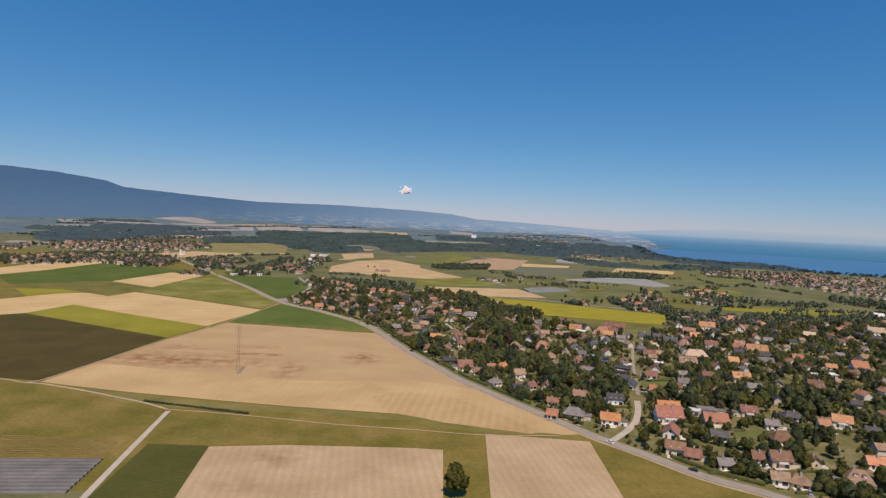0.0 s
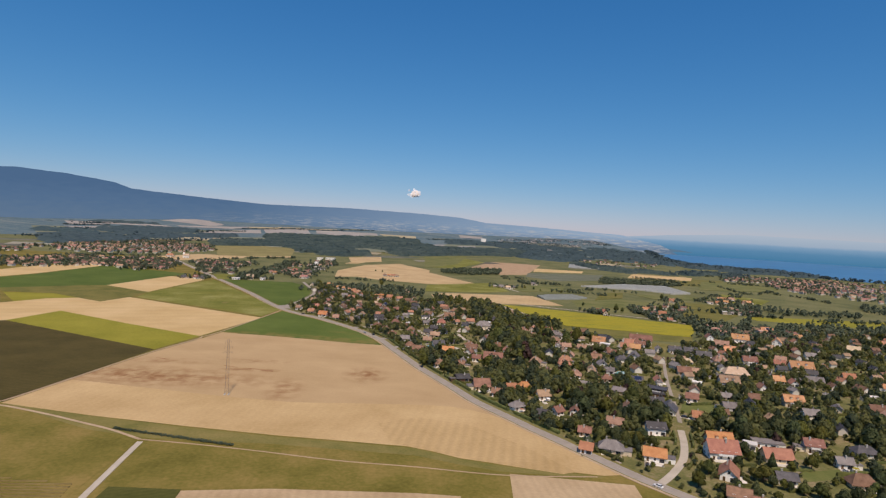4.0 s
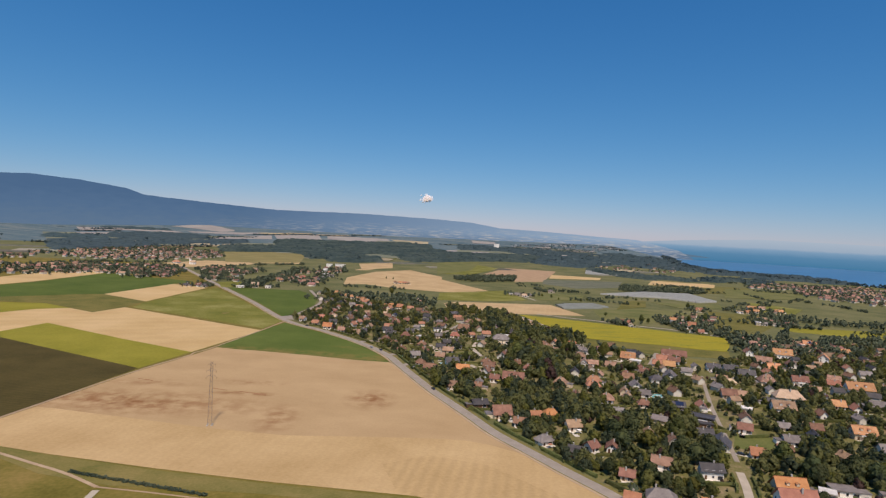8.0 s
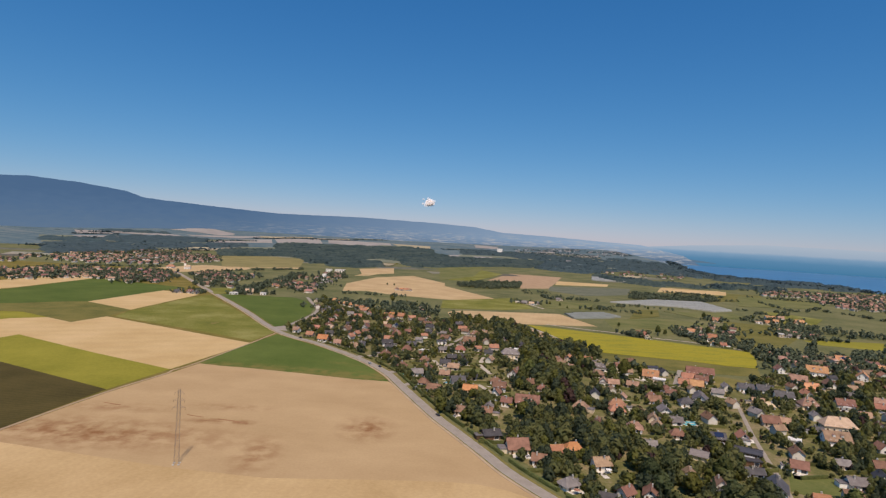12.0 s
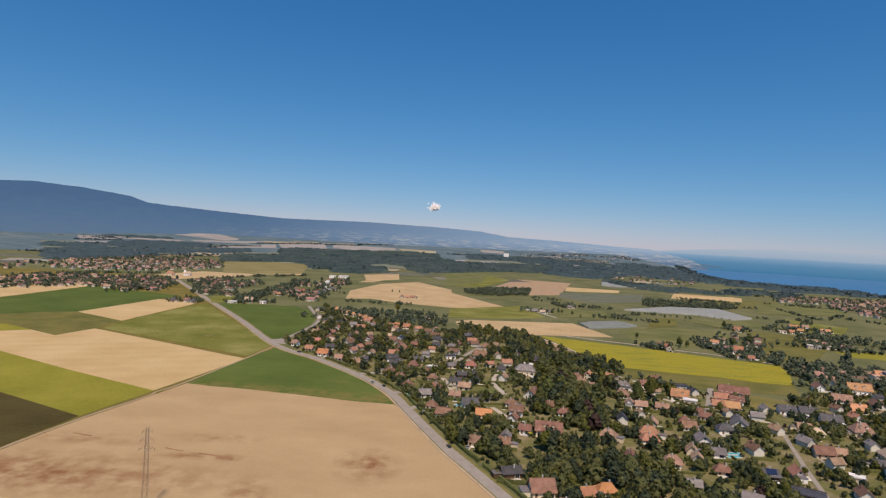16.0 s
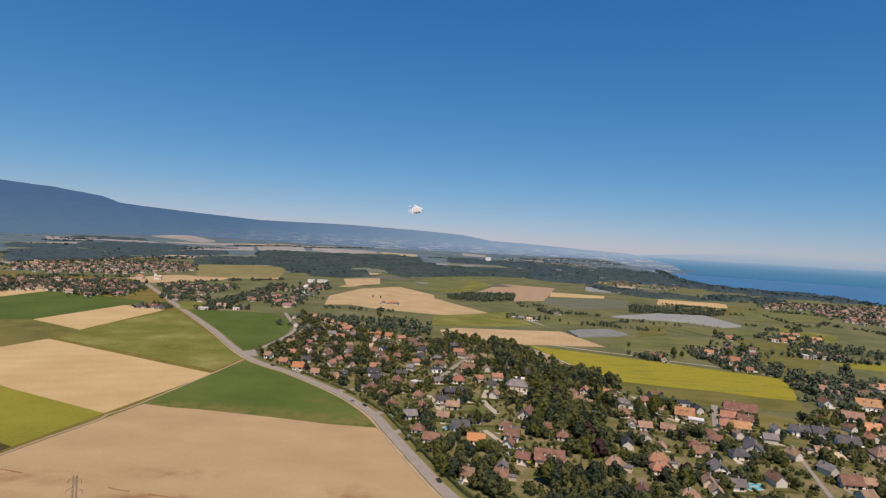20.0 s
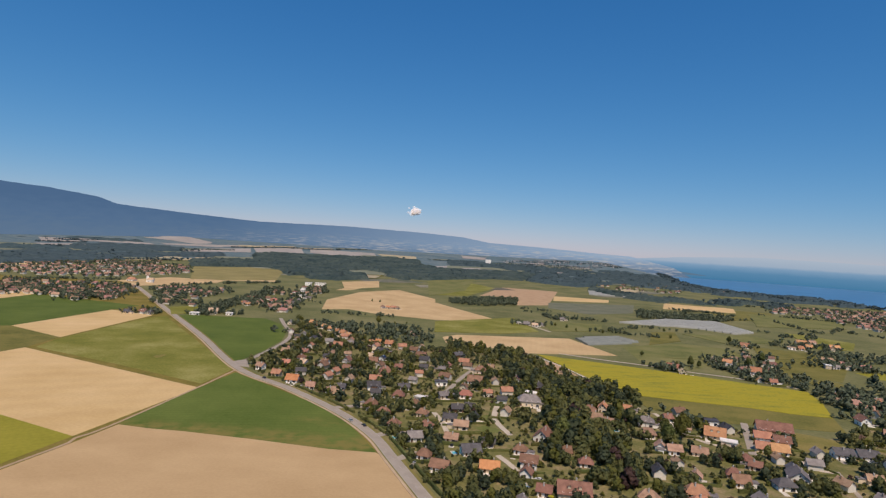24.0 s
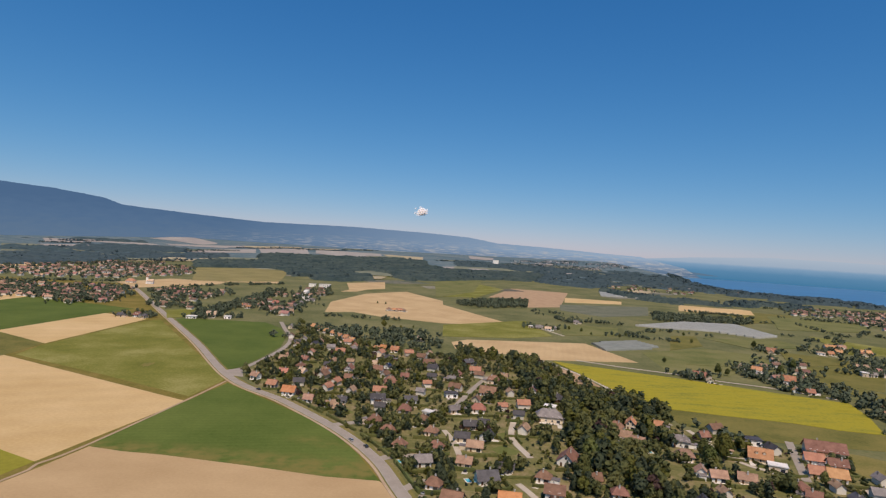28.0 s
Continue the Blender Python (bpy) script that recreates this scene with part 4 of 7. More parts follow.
lane([(163, 397), (179, 443), (199, 501), (234, 592)], 2.6, ASPHALT, "grey lane half hidden by garden trees", "lane")
lane([(196, 614), (230, 684)], 5.0, ASPHALT, "grey lane beside the terraced houses", "lane")
lane([(190, 621), (182, 645), (168, 646), (151, 688)], 4.5, PALE_TRACK, "pale residential lane behind the gardens", "lane")
lane([(39, 830), (22, 782), (1, 718), (-14, 715)], 4.5, ASPHALT, "grey residential lane between the houses", "lane")
lane([(46, 706), (38, 662), (44, 628)], 4.0, PALE_TRACK, "pale lane bordered by hedges", "lane")
GARDEN_LANES = [[(-5, 670), (0, 650), (3, 626), (5, 611)], [(31, 591), (35, 581), (39, 569)], [(167, 698), (168, 683), (168, 668), (169, 648), (176, 633), (184, 626), (192, 622)], [(225, 612), (221, 597), (224, 592), (231, 590)]]
for pts in GARDEN_LANES:
    lane(pts, 3.6, PALE_TRACK, "pale narrow lane between garden hedges", "lane")
lane([(140, 1238), (179, 1118)], 4.0, PALE_TRACK, "pale lane to a greenhouse yard")

# ---- trees ----
PHI = (1 + 5 ** 0.5) / 2
ICO_V = np.array([(-1, PHI, 0), (1, PHI, 0), (-1, -PHI, 0), (1, -PHI, 0), (0, -1, PHI), (0, 1, PHI), (0, -1, -PHI), (0, 1, -PHI), (PHI, 0, -1), (PHI, 0, 1), (-PHI, 0, -1), (-PHI, 0, 1)]) / (1 + PHI * PHI) ** 0.5
ICO_F = np.array([(0, 11, 5), (0, 5, 1), (0, 1, 7), (0, 7, 10), (0, 10, 11), (1, 5, 9), (5, 11, 4), (11, 10, 2), (10, 7, 6), (7, 1, 8), (3, 9, 4), (3, 4, 2), (3, 2, 6), (3, 6, 8), (3, 8, 9), (4, 9, 5), (2, 4, 11), (6, 2, 10), (8, 6, 7), (9, 8, 1)])


OCT_V = np.array([(1, 0, 0), (0, 1, 0), (-1, 0, 0), (0, -1, 0), (0, 0, 1), (0, 0, -1)], float)
OCT_F = np.array([(0, 1, 4), (1, 2, 4), (2, 3, 4), (3, 0, 4), (1, 0, 5), (2, 1, 5), (3, 2, 5), (0, 3, 5)])


def crown_arrays(kind, count, seed):
    """A crown one unit tall: dark hearts in several lobes, covered by many small bent leaf sprays with gaps between them."""
    r = np.random.RandomState(seed)
    vs, fs, ns, base = [], [], [], 0
    unit = lambda q: q / np.maximum(np.linalg.norm(q, axis=-1, keepdims=True), 1e-6)
    n_lobes = 9 if count > 200 else 6 if count > 60 else 4 if count > 20 else 2
    lobes = []
    for k in range(n_lobes):
        a, up = 2.4 * k + r.uniform(-0.5, 0.5), (k + 0.5) / n_lobes
        out = 0.19 * math.sin(math.pi * min(1, up * 0.75 + 0.3)) * r.uniform(0.7, 1.25)
        lobes.append((np.array((math.cos(a) * out, math.sin(a) * out, 0.34 + 0.46 * up)), r.uniform(0.13, 0.21) if n_lobes > 2 else 0.21))
    if kind != "broad":
        lobes = [(np.array((0, 0, 0.12 + 0.8 * (k + 0.5) / n_lobes)), (0.2 * (1 - (k + 0.5) / n_lobes) + 0.03) if kind == "conifer" else 0.09) for k in range(n_lobes)]
    for at, wide in lobes:
        bv, bf = (ICO_V, ICO_F) if count > 200 else (OCT_V * 1.15, OCT_F)
        piece = bv * (1 + r.uniform(-0.25, 0.25, (len(bv), 1))) * wide * (0.82, 0.82, 0.86)
        vs.append(piece + at)
        ns.append(unit(piece) * 0.6 + unit(piece + at - (0, 0, 0.4)))
        fs.append(bf + base)
        base += len(bv)
    for k in range(count):
        a = r.rand() * 6.283
        if kind == "conifer":
            h = 1 - r.rand() ** 0.6 * 0.88
            rad = ((1 - h) * 0.27 + 0.015) * r.uniform(0.75, 1.1)
            way, at = np.array((math.cos(a), math.sin(a), 0.35)), np.array((math.cos(a) * rad, math.sin(a) * rad, h))
            size = 0.03 + 0.06 * (1 - h)
        elif kind == "column":
            h = r.uniform(0.1, 0.98)
            rad = 0.12 * math.sin(math.pi * min(1, h * 0.85 + 0.1)) * r.uniform(0.8, 1.1)
            way, at, size = np.array((math.cos(a), math.sin(a), 0.2)), np.array((math.cos(a) * rad, math.sin(a) * rad, h)), r.uniform(0.035, 0.06)
        else:
            way = unit(r.normal(size=3) + (0, 0, 0.35))
            mid, wide = lobes[r.randint(n_lobes)]
            at = mid + way * wide * r.uniform(0.82, 1.18)
            at[2] = min(max(at[2], 0.16), 0.98)
            size = r.uniform(0.035, 0.06) if count > 200 else r.uniform(0.05, 0.085) if count > 60 else r.uniform(0.075, 0.115) if count > 20 else r.uniform(0.12, 0.17)
        face = unit(way + r.normal(0, 0.45, 3))
        one = unit(np.cross(face, r.normal(size=3)))
        two = np.cross(face, one)
        lift = face * size * 0.35
        piece = np.array((one * size * r.uniform(0.8, 1.3) - lift, two * size * r.uniform(0.6, 1.1) + lift, -one * size * r.uniform(0.8, 1.3) - lift, -two * size * r.uniform(0.6, 1.1) + lift))
        vs.append(piece + at)
        ns.append(np.repeat((unit(way) * 0.7 + unit(at - (0, 0, 0.4)) + face * 0.35)[None], 4, 0))
        fs.append(np.array(((0, 1, 2), (0, 2, 3))) + base)
        base += 4
    return np.concatenate(vs), np.concatenate(fs), unit(np.concatenate(ns))


def trunk_mesh(kind, seed):
    r = random.Random(seed)
    b = Bag().beam((0, 0, -0.02), (0, 0, 0.5 if kind == "broad" else 0.85), 0.028, 0.01, 6)
    if kind == "broad":
        for k in range(5):
            a = k * 1.3 + r.random()
            b.beam((0, 0, r.uniform(0.22, 0.42)), (0.2 * math.cos(a), 0.2 * math.sin(a), r.uniform(0.52, 0.7)), 0.012, 0.004, 4)
    return b.mesh("trunk", BARK)


KINDS = []
for n_kind, (kind, mat) in enumerate([("broad", LEAF), ("broad", LEAF), ("broad", LEAF_DARK), ("broad", LEAF_DARK), ("conifer", LEAF_DARK), ("column", LEAF_COOL), ("broad", LEAF_BRIGHT)]):
    cv, cf, cn = crown_arrays(kind, 640 if kind == "broad" else 420, 11 + n_kind)
    KINDS.append((kind, trunk_mesh(kind, n_kind), big_mesh("crown", cv, cf, mat, cn)))
TREE_LABELS = ["rounded green broadleaf tree in a garden", "bushy light-green broadleaf tree", "large dark-green broadleaf tree among houses", "dense dark tree with uneven crown", "tall dark conifer with drooping branches", "slender dark columnar tree", "spreading green deciduous tree"]


def tree(x, y, height, which, spread=1.0):
    kind, trunk, crown = KINDS[which]
    ob = new("tree")
    ob.empty_display_size = 0.5
    turn = (x * 37.3 + y * 91.7) % 360
    ob.matrix_basis = pose(x, y, 0, 0, 0, turn) @ Matrix.Diagonal((height * spread, height * spread, height, 1))
    tagged(ob, TREE_LABELS[which], "tree", "trees of the settlement")
    child("trunk", trunk, ob)
    child("crown", crown, ob)
    return ob


def single_tree(x, y, h):
    tree(x, y, h * 1.15, (0, 6, 0, 1)[int(x) % 4], 0.9)


# ---- houses ----
def opening_mesh(name, x0, x1, z0, z1, rim=0.09):
    """A framed opening in one solid: white rim, set-back dark pane."""
    o = [(x0, z0), (x1, z0), (x1, z1), (x0, z1)]
    q = [(x0 + rim, z0 + rim), (x1 - rim, z0 + rim), (x1 - rim, z1 - rim), (x0 + rim, z1 - rim)]
    v = [(a, 0.06, b) for a, b in o] + [(a, -0.07, b) for a, b in o] + [(a, -0.07, b) for a, b in q] + [(a, -0.01, b) for a, b in q]
    f = [(3, 2, 1, 0)]
    for k in range(4):
        n = (k + 1) % 4
        f += [(k, n, 4 + n, 4 + k), (4 + k, 4 + n, 8 + n, 8 + k), (8 + k, 8 + n, 12 + n, 12 + k)]
    f.append((12, 13, 14, 15))
    return mesh_of(name, v, f, [WHITE_TRIM, PANE], [0] * 13 + [1])


WINDOW = opening_mesh("window", -0.62, 0.62, -0.75, 0.75)
FRENCH = opening_mesh("patio_door", -1.3, 1.3, 0.0, 2.2, 0.11)
DOOR = Bag().box(-0.5, 0.5, -0.06, 0.04, 0, 2.05).box(-0.56, -0.5, -0.09, 0.04, 0, 2.12).box(0.5, 0.56, -0.09, 0.04, 0, 2.12).box(-0.5, 0.5, -0.09, 0.04, 2.05, 2.12).mesh("door", TIMBER)
CHIMNEY = Bag().box(-0.35, 0.35, -0.3, 0.3, -1.2, 1.1).box(-0.42, 0.42, -0.37, 0.37, 1.1, 1.22).box(-0.2, 0.2, -0.17, 0.17, 1.22, 1.4).mesh("chimney", CONCRETE)
HOUSES = []
GARDENS = [[(-46, 864), (62, 778), (69, 665), (83, 614), (68, 537), (55, 496), (12, 492), (-25, 558)], [(101, 355), (163, 392), (203, 391), (287, 371), (315, 352), (217.8, 251.6), (111.2, 245.1)], [(112, 715), (161, 715), (236, 602), (179, 508), (91, 500), (112, 576), (104, 649)]]
ROOF_WORDS = {"brown": "brown tiled", "tan": "weathered tan tiled", "bright": "bright orange tiled", "orange": "faded orange tiled", "red": "dull red tiled", "slate": "dark slate", "grey": "grey", "cream": "bleached cream tiled", "pale": "pale"}
WALL_WORDS = {"plaster": "white plastered", "cream": "cream plastered", "timber": "dark timber"}


def gable_walls(w, d, he, hr):
    x, y = w / 2, d / 2
    v = [(-x, -y, -0.3), (x, -y, -0.3), (x, y, -0.3), (-x, y, -0.3), (-x, -y, he), (x, -y, he), (x, y, he), (-x, y, he), (-x, 0, hr), (x, 0, hr)]
    f = [(0, 1, 5, 4), (2, 3, 7, 6), (1, 2, 6, 9, 5), (3, 0, 4, 8, 7), (4, 5, 9, 8), (6, 7, 8, 9), (3, 2, 1, 0)]
    return v, f


def roof_slab(b, p, thick):
    """A sloping slab from its top outline."""
    k = len(p)
    v = [tuple(q) for q in p] + [(q[0], q[1], q[2] - thick) for q in p]
    f = [tuple(range(k)), tuple(range(2 * k - 1, k - 1, -1))] + [(i, i + k, (i + 1) % k + k, (i + 1) % k) for i in range(k)]
    b.add(v, f)


def profile_solid(x, outer, inner):
    """One closed shell: a roof's cross-section drawn out along its ridge."""
    ring = outer + inner[::-1]
    k = len(ring)
    v = [(-x, *p) for p in ring] + [(x, *p) for p in ring]
    f = [(i, (i + 1) % k, (i + 1) % k + k, i + k) for i in range(k)]
    n = len(outer)
    for i in range(n - 1):
        q = (i, i + 1, k - 2 - i, k - 1 - i)
        f += [q, tuple(c + k for c in q[::-1])]
    return v, f


def roof_mesh(form, w, d, he, hr, mat):
    o, t = 0.9, 0.24
    x, y = w / 2 + o, d / 2 + o
    drop = o * (hr - he) / (d / 2)
    e, r = he - drop + t, hr + t
    if form == "hip":
        q = max(0.6, w / 2 - d * 0.36)
        top = [(-x, -y, e), (x, -y, e), (x, y, e), (-x, y, e), (-q, 0, r), (q, 0, r)]
        v = top + [(a, b, c - t) for a, b, c in top]
        f = [(0, 1, 5, 4), (2, 3, 4, 5), (1, 2, 5), (3, 0, 4)]
        f += [tuple(i + 6 for i in p[::-1]) for p in f] + [(i, i + 6, (i + 1) % 4 + 6, (i + 1) % 4) for i in range(4)]
    elif form == "vault":
        arc = [(-y * math.cos(math.pi * i / 9), he + 2.2 * math.sin(math.pi * i / 9)) for i in range(10)]
        v, f = profile_solid(x, [(p, q + t) for p, q in arc], arc)
    elif form == "flat":
        v, f = profile_solid(x - 0.3, [(0.3 - y, he + 0.6), (0.55 - y, he + 0.6), (0.56 - y, he + 0.35), (y - 0.56, he + 0.35), (y - 0.55, he + 0.6), (y - 0.3, he + 0.6)], [(0.3 - y, he), (0.55 - y, he), (0.56 - y, he), (y - 0.56, he), (y - 0.55, he), (y - 0.3, he)])
    else:
        v, f = profile_solid(x, [(-y, e), (0, r), (y, e)], [(-y, e - t), (0, r - t), (y, e - t)])
    return mesh_of("roof", v, f, mat)


def put_window(parent, m, french=False):
    ob = child("patio_door" if french else "window", FRENCH if french else WINDOW, parent, m)
    return ob


def house(x, y, w, roof, form, turn=None):
    """A detached house: walls, roof, chimney, door, windows, and what its size and kind call for."""
    r = random.Random(int(x * 13.7) * 1000 + int(y * 7.3))
    if turn is None:
        turn = r.gauss(-20, 9) + (90 if r.random() < 0.3 and w < 14 else 0)
    front = form == "front"
    if front:
        turn += 90
        form = "gable"
    d = min(max(w * r.uniform(0.62, 0.82), 5.4), 10.0)
    w = max(w, d * 1.08)
    storeys = 2 if w > 13.5 or (w > 8.5 and r.random() < 0.35) else 1
    he = 4.5 if storeys == 2 and form != "vault" else r.uniform(2.7, 3.4)
    storeys = 1 if form == "vault" else storeys
    pitch = 0.0 if form in ("flat", "vault") else (0.36 if roof in ("grey", "slate", "pale") else 0.44) * r.uniform(0.9, 1.15)
    hr = he + d * pitch
    wall_kind = "timber" if roof == "slate" and r.random() < 0.2 else ("cream" if r.random() < 0.35 else "plaster")
    wall_mat = {"plaster": PLASTER, "cream": RENDER_CREAM, "timber": TIMBER}[wall_kind]
    ob = new("house")
    ob.matrix_basis = pose(x, y, 0.05, 0, 0, turn)
    storey_word = "two-storey" if storeys == 2 else "low"
    tagged(ob, f"{storey_word} {WALL_WORDS[wall_kind]} house with {ROOF_WORDS[roof]} {'roof' if form == 'gable' else form + ' roof'}", "house", "houses of the settlement")
    if form in ("flat", "hip", "vault"):
        child("wall", mesh_of("wall", *box_data(-w / 2, w / 2, -d / 2, d / 2, -0.3, he), wall_mat), ob)
    else:
        child("wall", mesh_of("wall", *gable_walls(w, d, he, hr), wall_mat), ob)
    child("roof", roof_mesh(form, w, d, he, hr, ROOFS[roof]), ob)
    if form in ("gable", "hip"):
        run = w / 2 + 0.9 if form == "gable" else max(0.6, w / 2 - d * 0.36)
        child("ridge", Bag().beam((-run, 0, hr + 0.24), (run, 0, hr + 0.24), 0.16, None, 6).mesh("ridge", ROOFS[roof]), ob)
        child("chimney", CHIMNEY, ob, pose(r.uniform(-0.22, 0.22) * w, r.choice((-1, 1)) * d * 0.14, hr - 0.1))
    for nx, ny, run, deep in ((0, -1, w, d), (0, 1, w, d), (1, 0, d, w), (-1, 0, d, w)):
        face = pose(nx * deep / 2, ny * deep / 2, 0, 0, 0, math.degrees(math.atan2(nx, -ny)))
        main = (ny == -1 and not front) or (front and nx == -1)
        count = max(2, int(run / 3.4)) if main else (1 if run < 9 else 2)
        if ny == 1 and not front:
            count = 1
        for s in range(storeys):
            for k in range(count):
                u = (k + 0.5) / count * run - run / 2
                if s == 0 and main and k == 0:
                    child("door", DOOR, ob, face @ pose(u, -0.03, 0))
                elif s == 0 and main and k == count - 1:
                    put_window(ob, face @ pose(u, -0.04, 0.1), True)
                else:
                    put_window(ob, face @ pose(u, -0.04, 1.5 + 2.6 * s))
        if front and main and form == "gable":
            put_window(ob, face @ pose(0, -0.04, he + (hr - he) * 0.4))
    if storeys == 2 and r.random() < 0.45:
        bw = w * 0.5
        b = Bag().box(-bw / 2, bw / 2, -1.5, 0, -0.18, 0).box(-bw / 2, bw / 2, -1.5, -1.42, 0, 0.95).box(-bw / 2, -bw / 2 + 0.08, -1.42, 0, 0, 0.95).box(bw / 2 - 0.08, bw / 2, -1.42, 0, 0, 0.95)
        child("balcony", b.mesh("balcony", WHITE_TRIM if r.random() < 0.6 else TIMBER), ob, pose(0, -d / 2, 2.85))
    if form in ("gable", "hip") and pitch and roof in ("brown", "tan", "orange", "bright") and w > 10.5 and not front and r.random() < 0.45:
        for s in (-1, 1):
            dm = Bag().box(-0.7, 0.7, -1.0, 1.0, -0.5, 0.7)
            m = pose(s * w * 0.17, -d * 0.27, he + (hr - he) * 0.5)
            dorm = child("dormer", dm.mesh("dormer", wall_mat), ob, m)
            child("dormer_roof", mesh_of("dormer_roof", *profile_solid(1.3, [(-1.0, 0.72), (0, 1.25), (1.0, 0.72)], [(-1.0, 0.6), (0, 1.13), (1.0, 0.6)]), ROOFS[roof]), dorm, pose(0, 0, 0, 0, 0, 90))
    if form == "gable" and pitch and r.random() < (0.1 if roof == "slate" else 0.015) and not front:
        ang = math.degrees(math.atan2(hr - he, d / 2))
        k = Bag().box(-2.6, 2.6, -1.65, 1.65, 0, 0.08)
        child("solar_panel", k.mesh("solar_panel", SOLAR), ob, pose(w * 0.1, -d / 4, (he + hr) / 2 + 0.36, ang, 0, 0), "dark blue solar panel array")
    if r.random() < 0.4:
        gx = r.choice((-1, 1)) * (w / 2 + 2.4)
        a = Bag().box(gx - 2.4, gx + 2.4, -d / 2 + 0.8, d / 2 - 1.0, -0.3, 2.5)
        gar = child("garage", a.mesh("garage", wall_mat), ob)
        child("garage_roof", Bag().box(gx - 2.65, gx + 2.65, -d / 2 + 0.55, d / 2 - 0.75, 2.5, 2.75).mesh("garage_roof", ROOFS["grey"]), gar)
    if r.random() < 0.85:
        child("terrace", mesh_of("terrace", *box_data(-w * 0.4, w * 0.42, -d / 2 - r.uniform(2.5, 5), -d / 2, -0.25, 0.06), TERRACE), ob)
    if r.random() < 0.5:
        gx = r.choice((-1, 1)) * (w / 2 - 1.6)
        child("driveway", mesh_of("driveway", *box_data(gx - 1.5, gx + 1.5, -d / 2 - r.uniform(6, 11), -d / 2 - 0.1, -0.25, 0.04), TERRACE if r.random() < 0.6 else ASPHALT), ob)
    HOUSES.append((x, y, max(w, d)))
    return ob


house(159.5, 275.2, 6.4, 'grey', 'gable', -8)
house(191.0, 280.2, 9.3, 'brown', 'gable', -8)
house(210.2, 281.3, 6.2, 'brown', 'gable')
house(183.0, 285.0, 6.2, 'brown', 'gable', -12)
house(148.3, 285.6, 7.0, 'brown', 'gable', -25)
house(141.3, 291.0, 8.8, 'brown', 'gable', -25)
house(213.9, 313.0, 11.3, 'brown', 'hip', -10)
house(178.0, 315.2, 8.5, 'slate', 'gable', -12)
house(151.6, 318.3, 12.0, 'red', 'front', -30)
house(222.5, 336.4, 7.3, 'grey', 'gable', -10)
house(122.1, 336.5, 10.3, 'bright', 'gable', -20)
house(258.8, 340.4, 6.2, 'red', 'gable')
house(190.1, 342.1, 13.3, 'red', 'gable', -8)
house(161.1, 344.0, 15.0, 'red', 'gable', -5)
house(101.9, 345.0, 11.7, 'grey', 'hip', -20)
house(247.5, 354.1, 11.6, 'slate', 'hip', -5)
house(220.4, 357.5, 9.0, 'brown', 'gable', -15)
house(184.8, 357.9, 6.2, 'pale', 'flat', -30)
house(169.1, 362.0, 13.3, 'bright', 'gable', -5)
house(195.7, 362.8, 11.4, 'grey', 'flat', -12)
house(94.4, 368.5, 6.2, 'brown', 'gable', -20)
house(138.3, 375.5, 10.2, 'slate', 'gable', -5)
house(117.9, 385.6, 8.9, 'tan', 'gable')
house(75.7, 395.0, 6.4, 'slate', 'gable', -20)
house(86.8, 404.3, 6.2, 'brown', 'gable', 35)
house(98.2, 404.5, 7.8, 'brown', 'front', -20)
house(178.1, 405.2, 6.2, 'orange', 'gable', -15)
house(61.7, 410.5, 8.2, 'grey', 'hip', 30)
house(163.7, 417.2, 12.4, 'slate', 'front', -30)
house(137.1, 417.8, 6.2, 'tan', 'gable')
house(320.0, 424.5, 6.2, 'tan', 'gable')
house(211.3, 428.2, 8.4, 'grey', 'gable', -10)
house(126.4, 428.4, 6.2, 'tan', 'gable')
house(320.4, 434.4, 10.2, 'brown', 'gable', -12)
house(291.3, 434.6, 6.2, 'grey', 'gable')
house(163.7, 436.1, 8.3, 'slate', 'gable', -5)
house(84.1, 436.3, 8.1, 'tan', 'gable', 12)
house(52.5, 437.4, 6.7, 'brown', 'gable')
house(266.1, 444.8, 12.4, 'orange', 'gable', -12)
house(193.7, 446.5, 7.5, 'brown', 'gable', -25)
house(64.2, 451.8, 6.2, 'orange', 'gable', 15)
house(241.9, 452.3, 6.2, 'brown', 'gable')
house(170.4, 452.7, 10.0, 'slate', 'flat', -8)
house(43.0, 453.8, 10.9, 'brown', 'gable', 8)
house(222.6, 454.4, 6.2, 'grey', 'gable', -15)
house(144.4, 455.8, 8.1, 'grey', 'front')
house(74.8, 457.7, 8.8, 'bright', 'hip', 5)
house(173.7, 460.5, 13.6, 'slate', 'flat')
house(356.3, 463.9, 8.6, 'pale', 'flat')
house(343.3, 466.9, 7.0, 'pale', 'flat')
house(304.6, 467.2, 6.2, 'grey', 'gable', -40)
house(121.8, 468.9, 6.2, 'grey', 'gable')
house(30.5, 472.5, 9.6, 'slate', 'gable', 15)
house(266.2, 482.7, 6.2, 'brown', 'gable')
house(166.9, 483.1, 8.7, 'slate', 'gable', -8)
house(217.7, 488.8, 6.2, 'pale', 'flat')
house(146.7, 490.7, 7.7, 'brown', 'hip')
house(244.6, 491.7, 13.7, 'tan', 'gable', -12)
house(187.7, 492.2, 8.6, 'red', 'front')
house(382.1, 499.2, 8.2, 'orange', 'gable', -20)
house(123.2, 499.5, 9.2, 'tan', 'hip')
house(304.4, 502.1, 7.7, 'red', 'front')
house(101.4, 503.8, 8.4, 'brown', 'gable')
house(140.3, 507.1, 6.2, 'tan', 'gable')
house(296.9, 510.4, 7.9, 'orange', 'gable')
house(246.2, 511.0, 6.2, 'slate', 'gable')
house(328.7, 512.0, 12.0, 'grey', 'gable')
house(14.3, 514.6, 6.3, 'tan', 'gable', -20)
house(31.8, 515.2, 6.2, 'brown', 'gable')
house(155.7, 517.5, 9.2, 'grey', 'gable', -10)
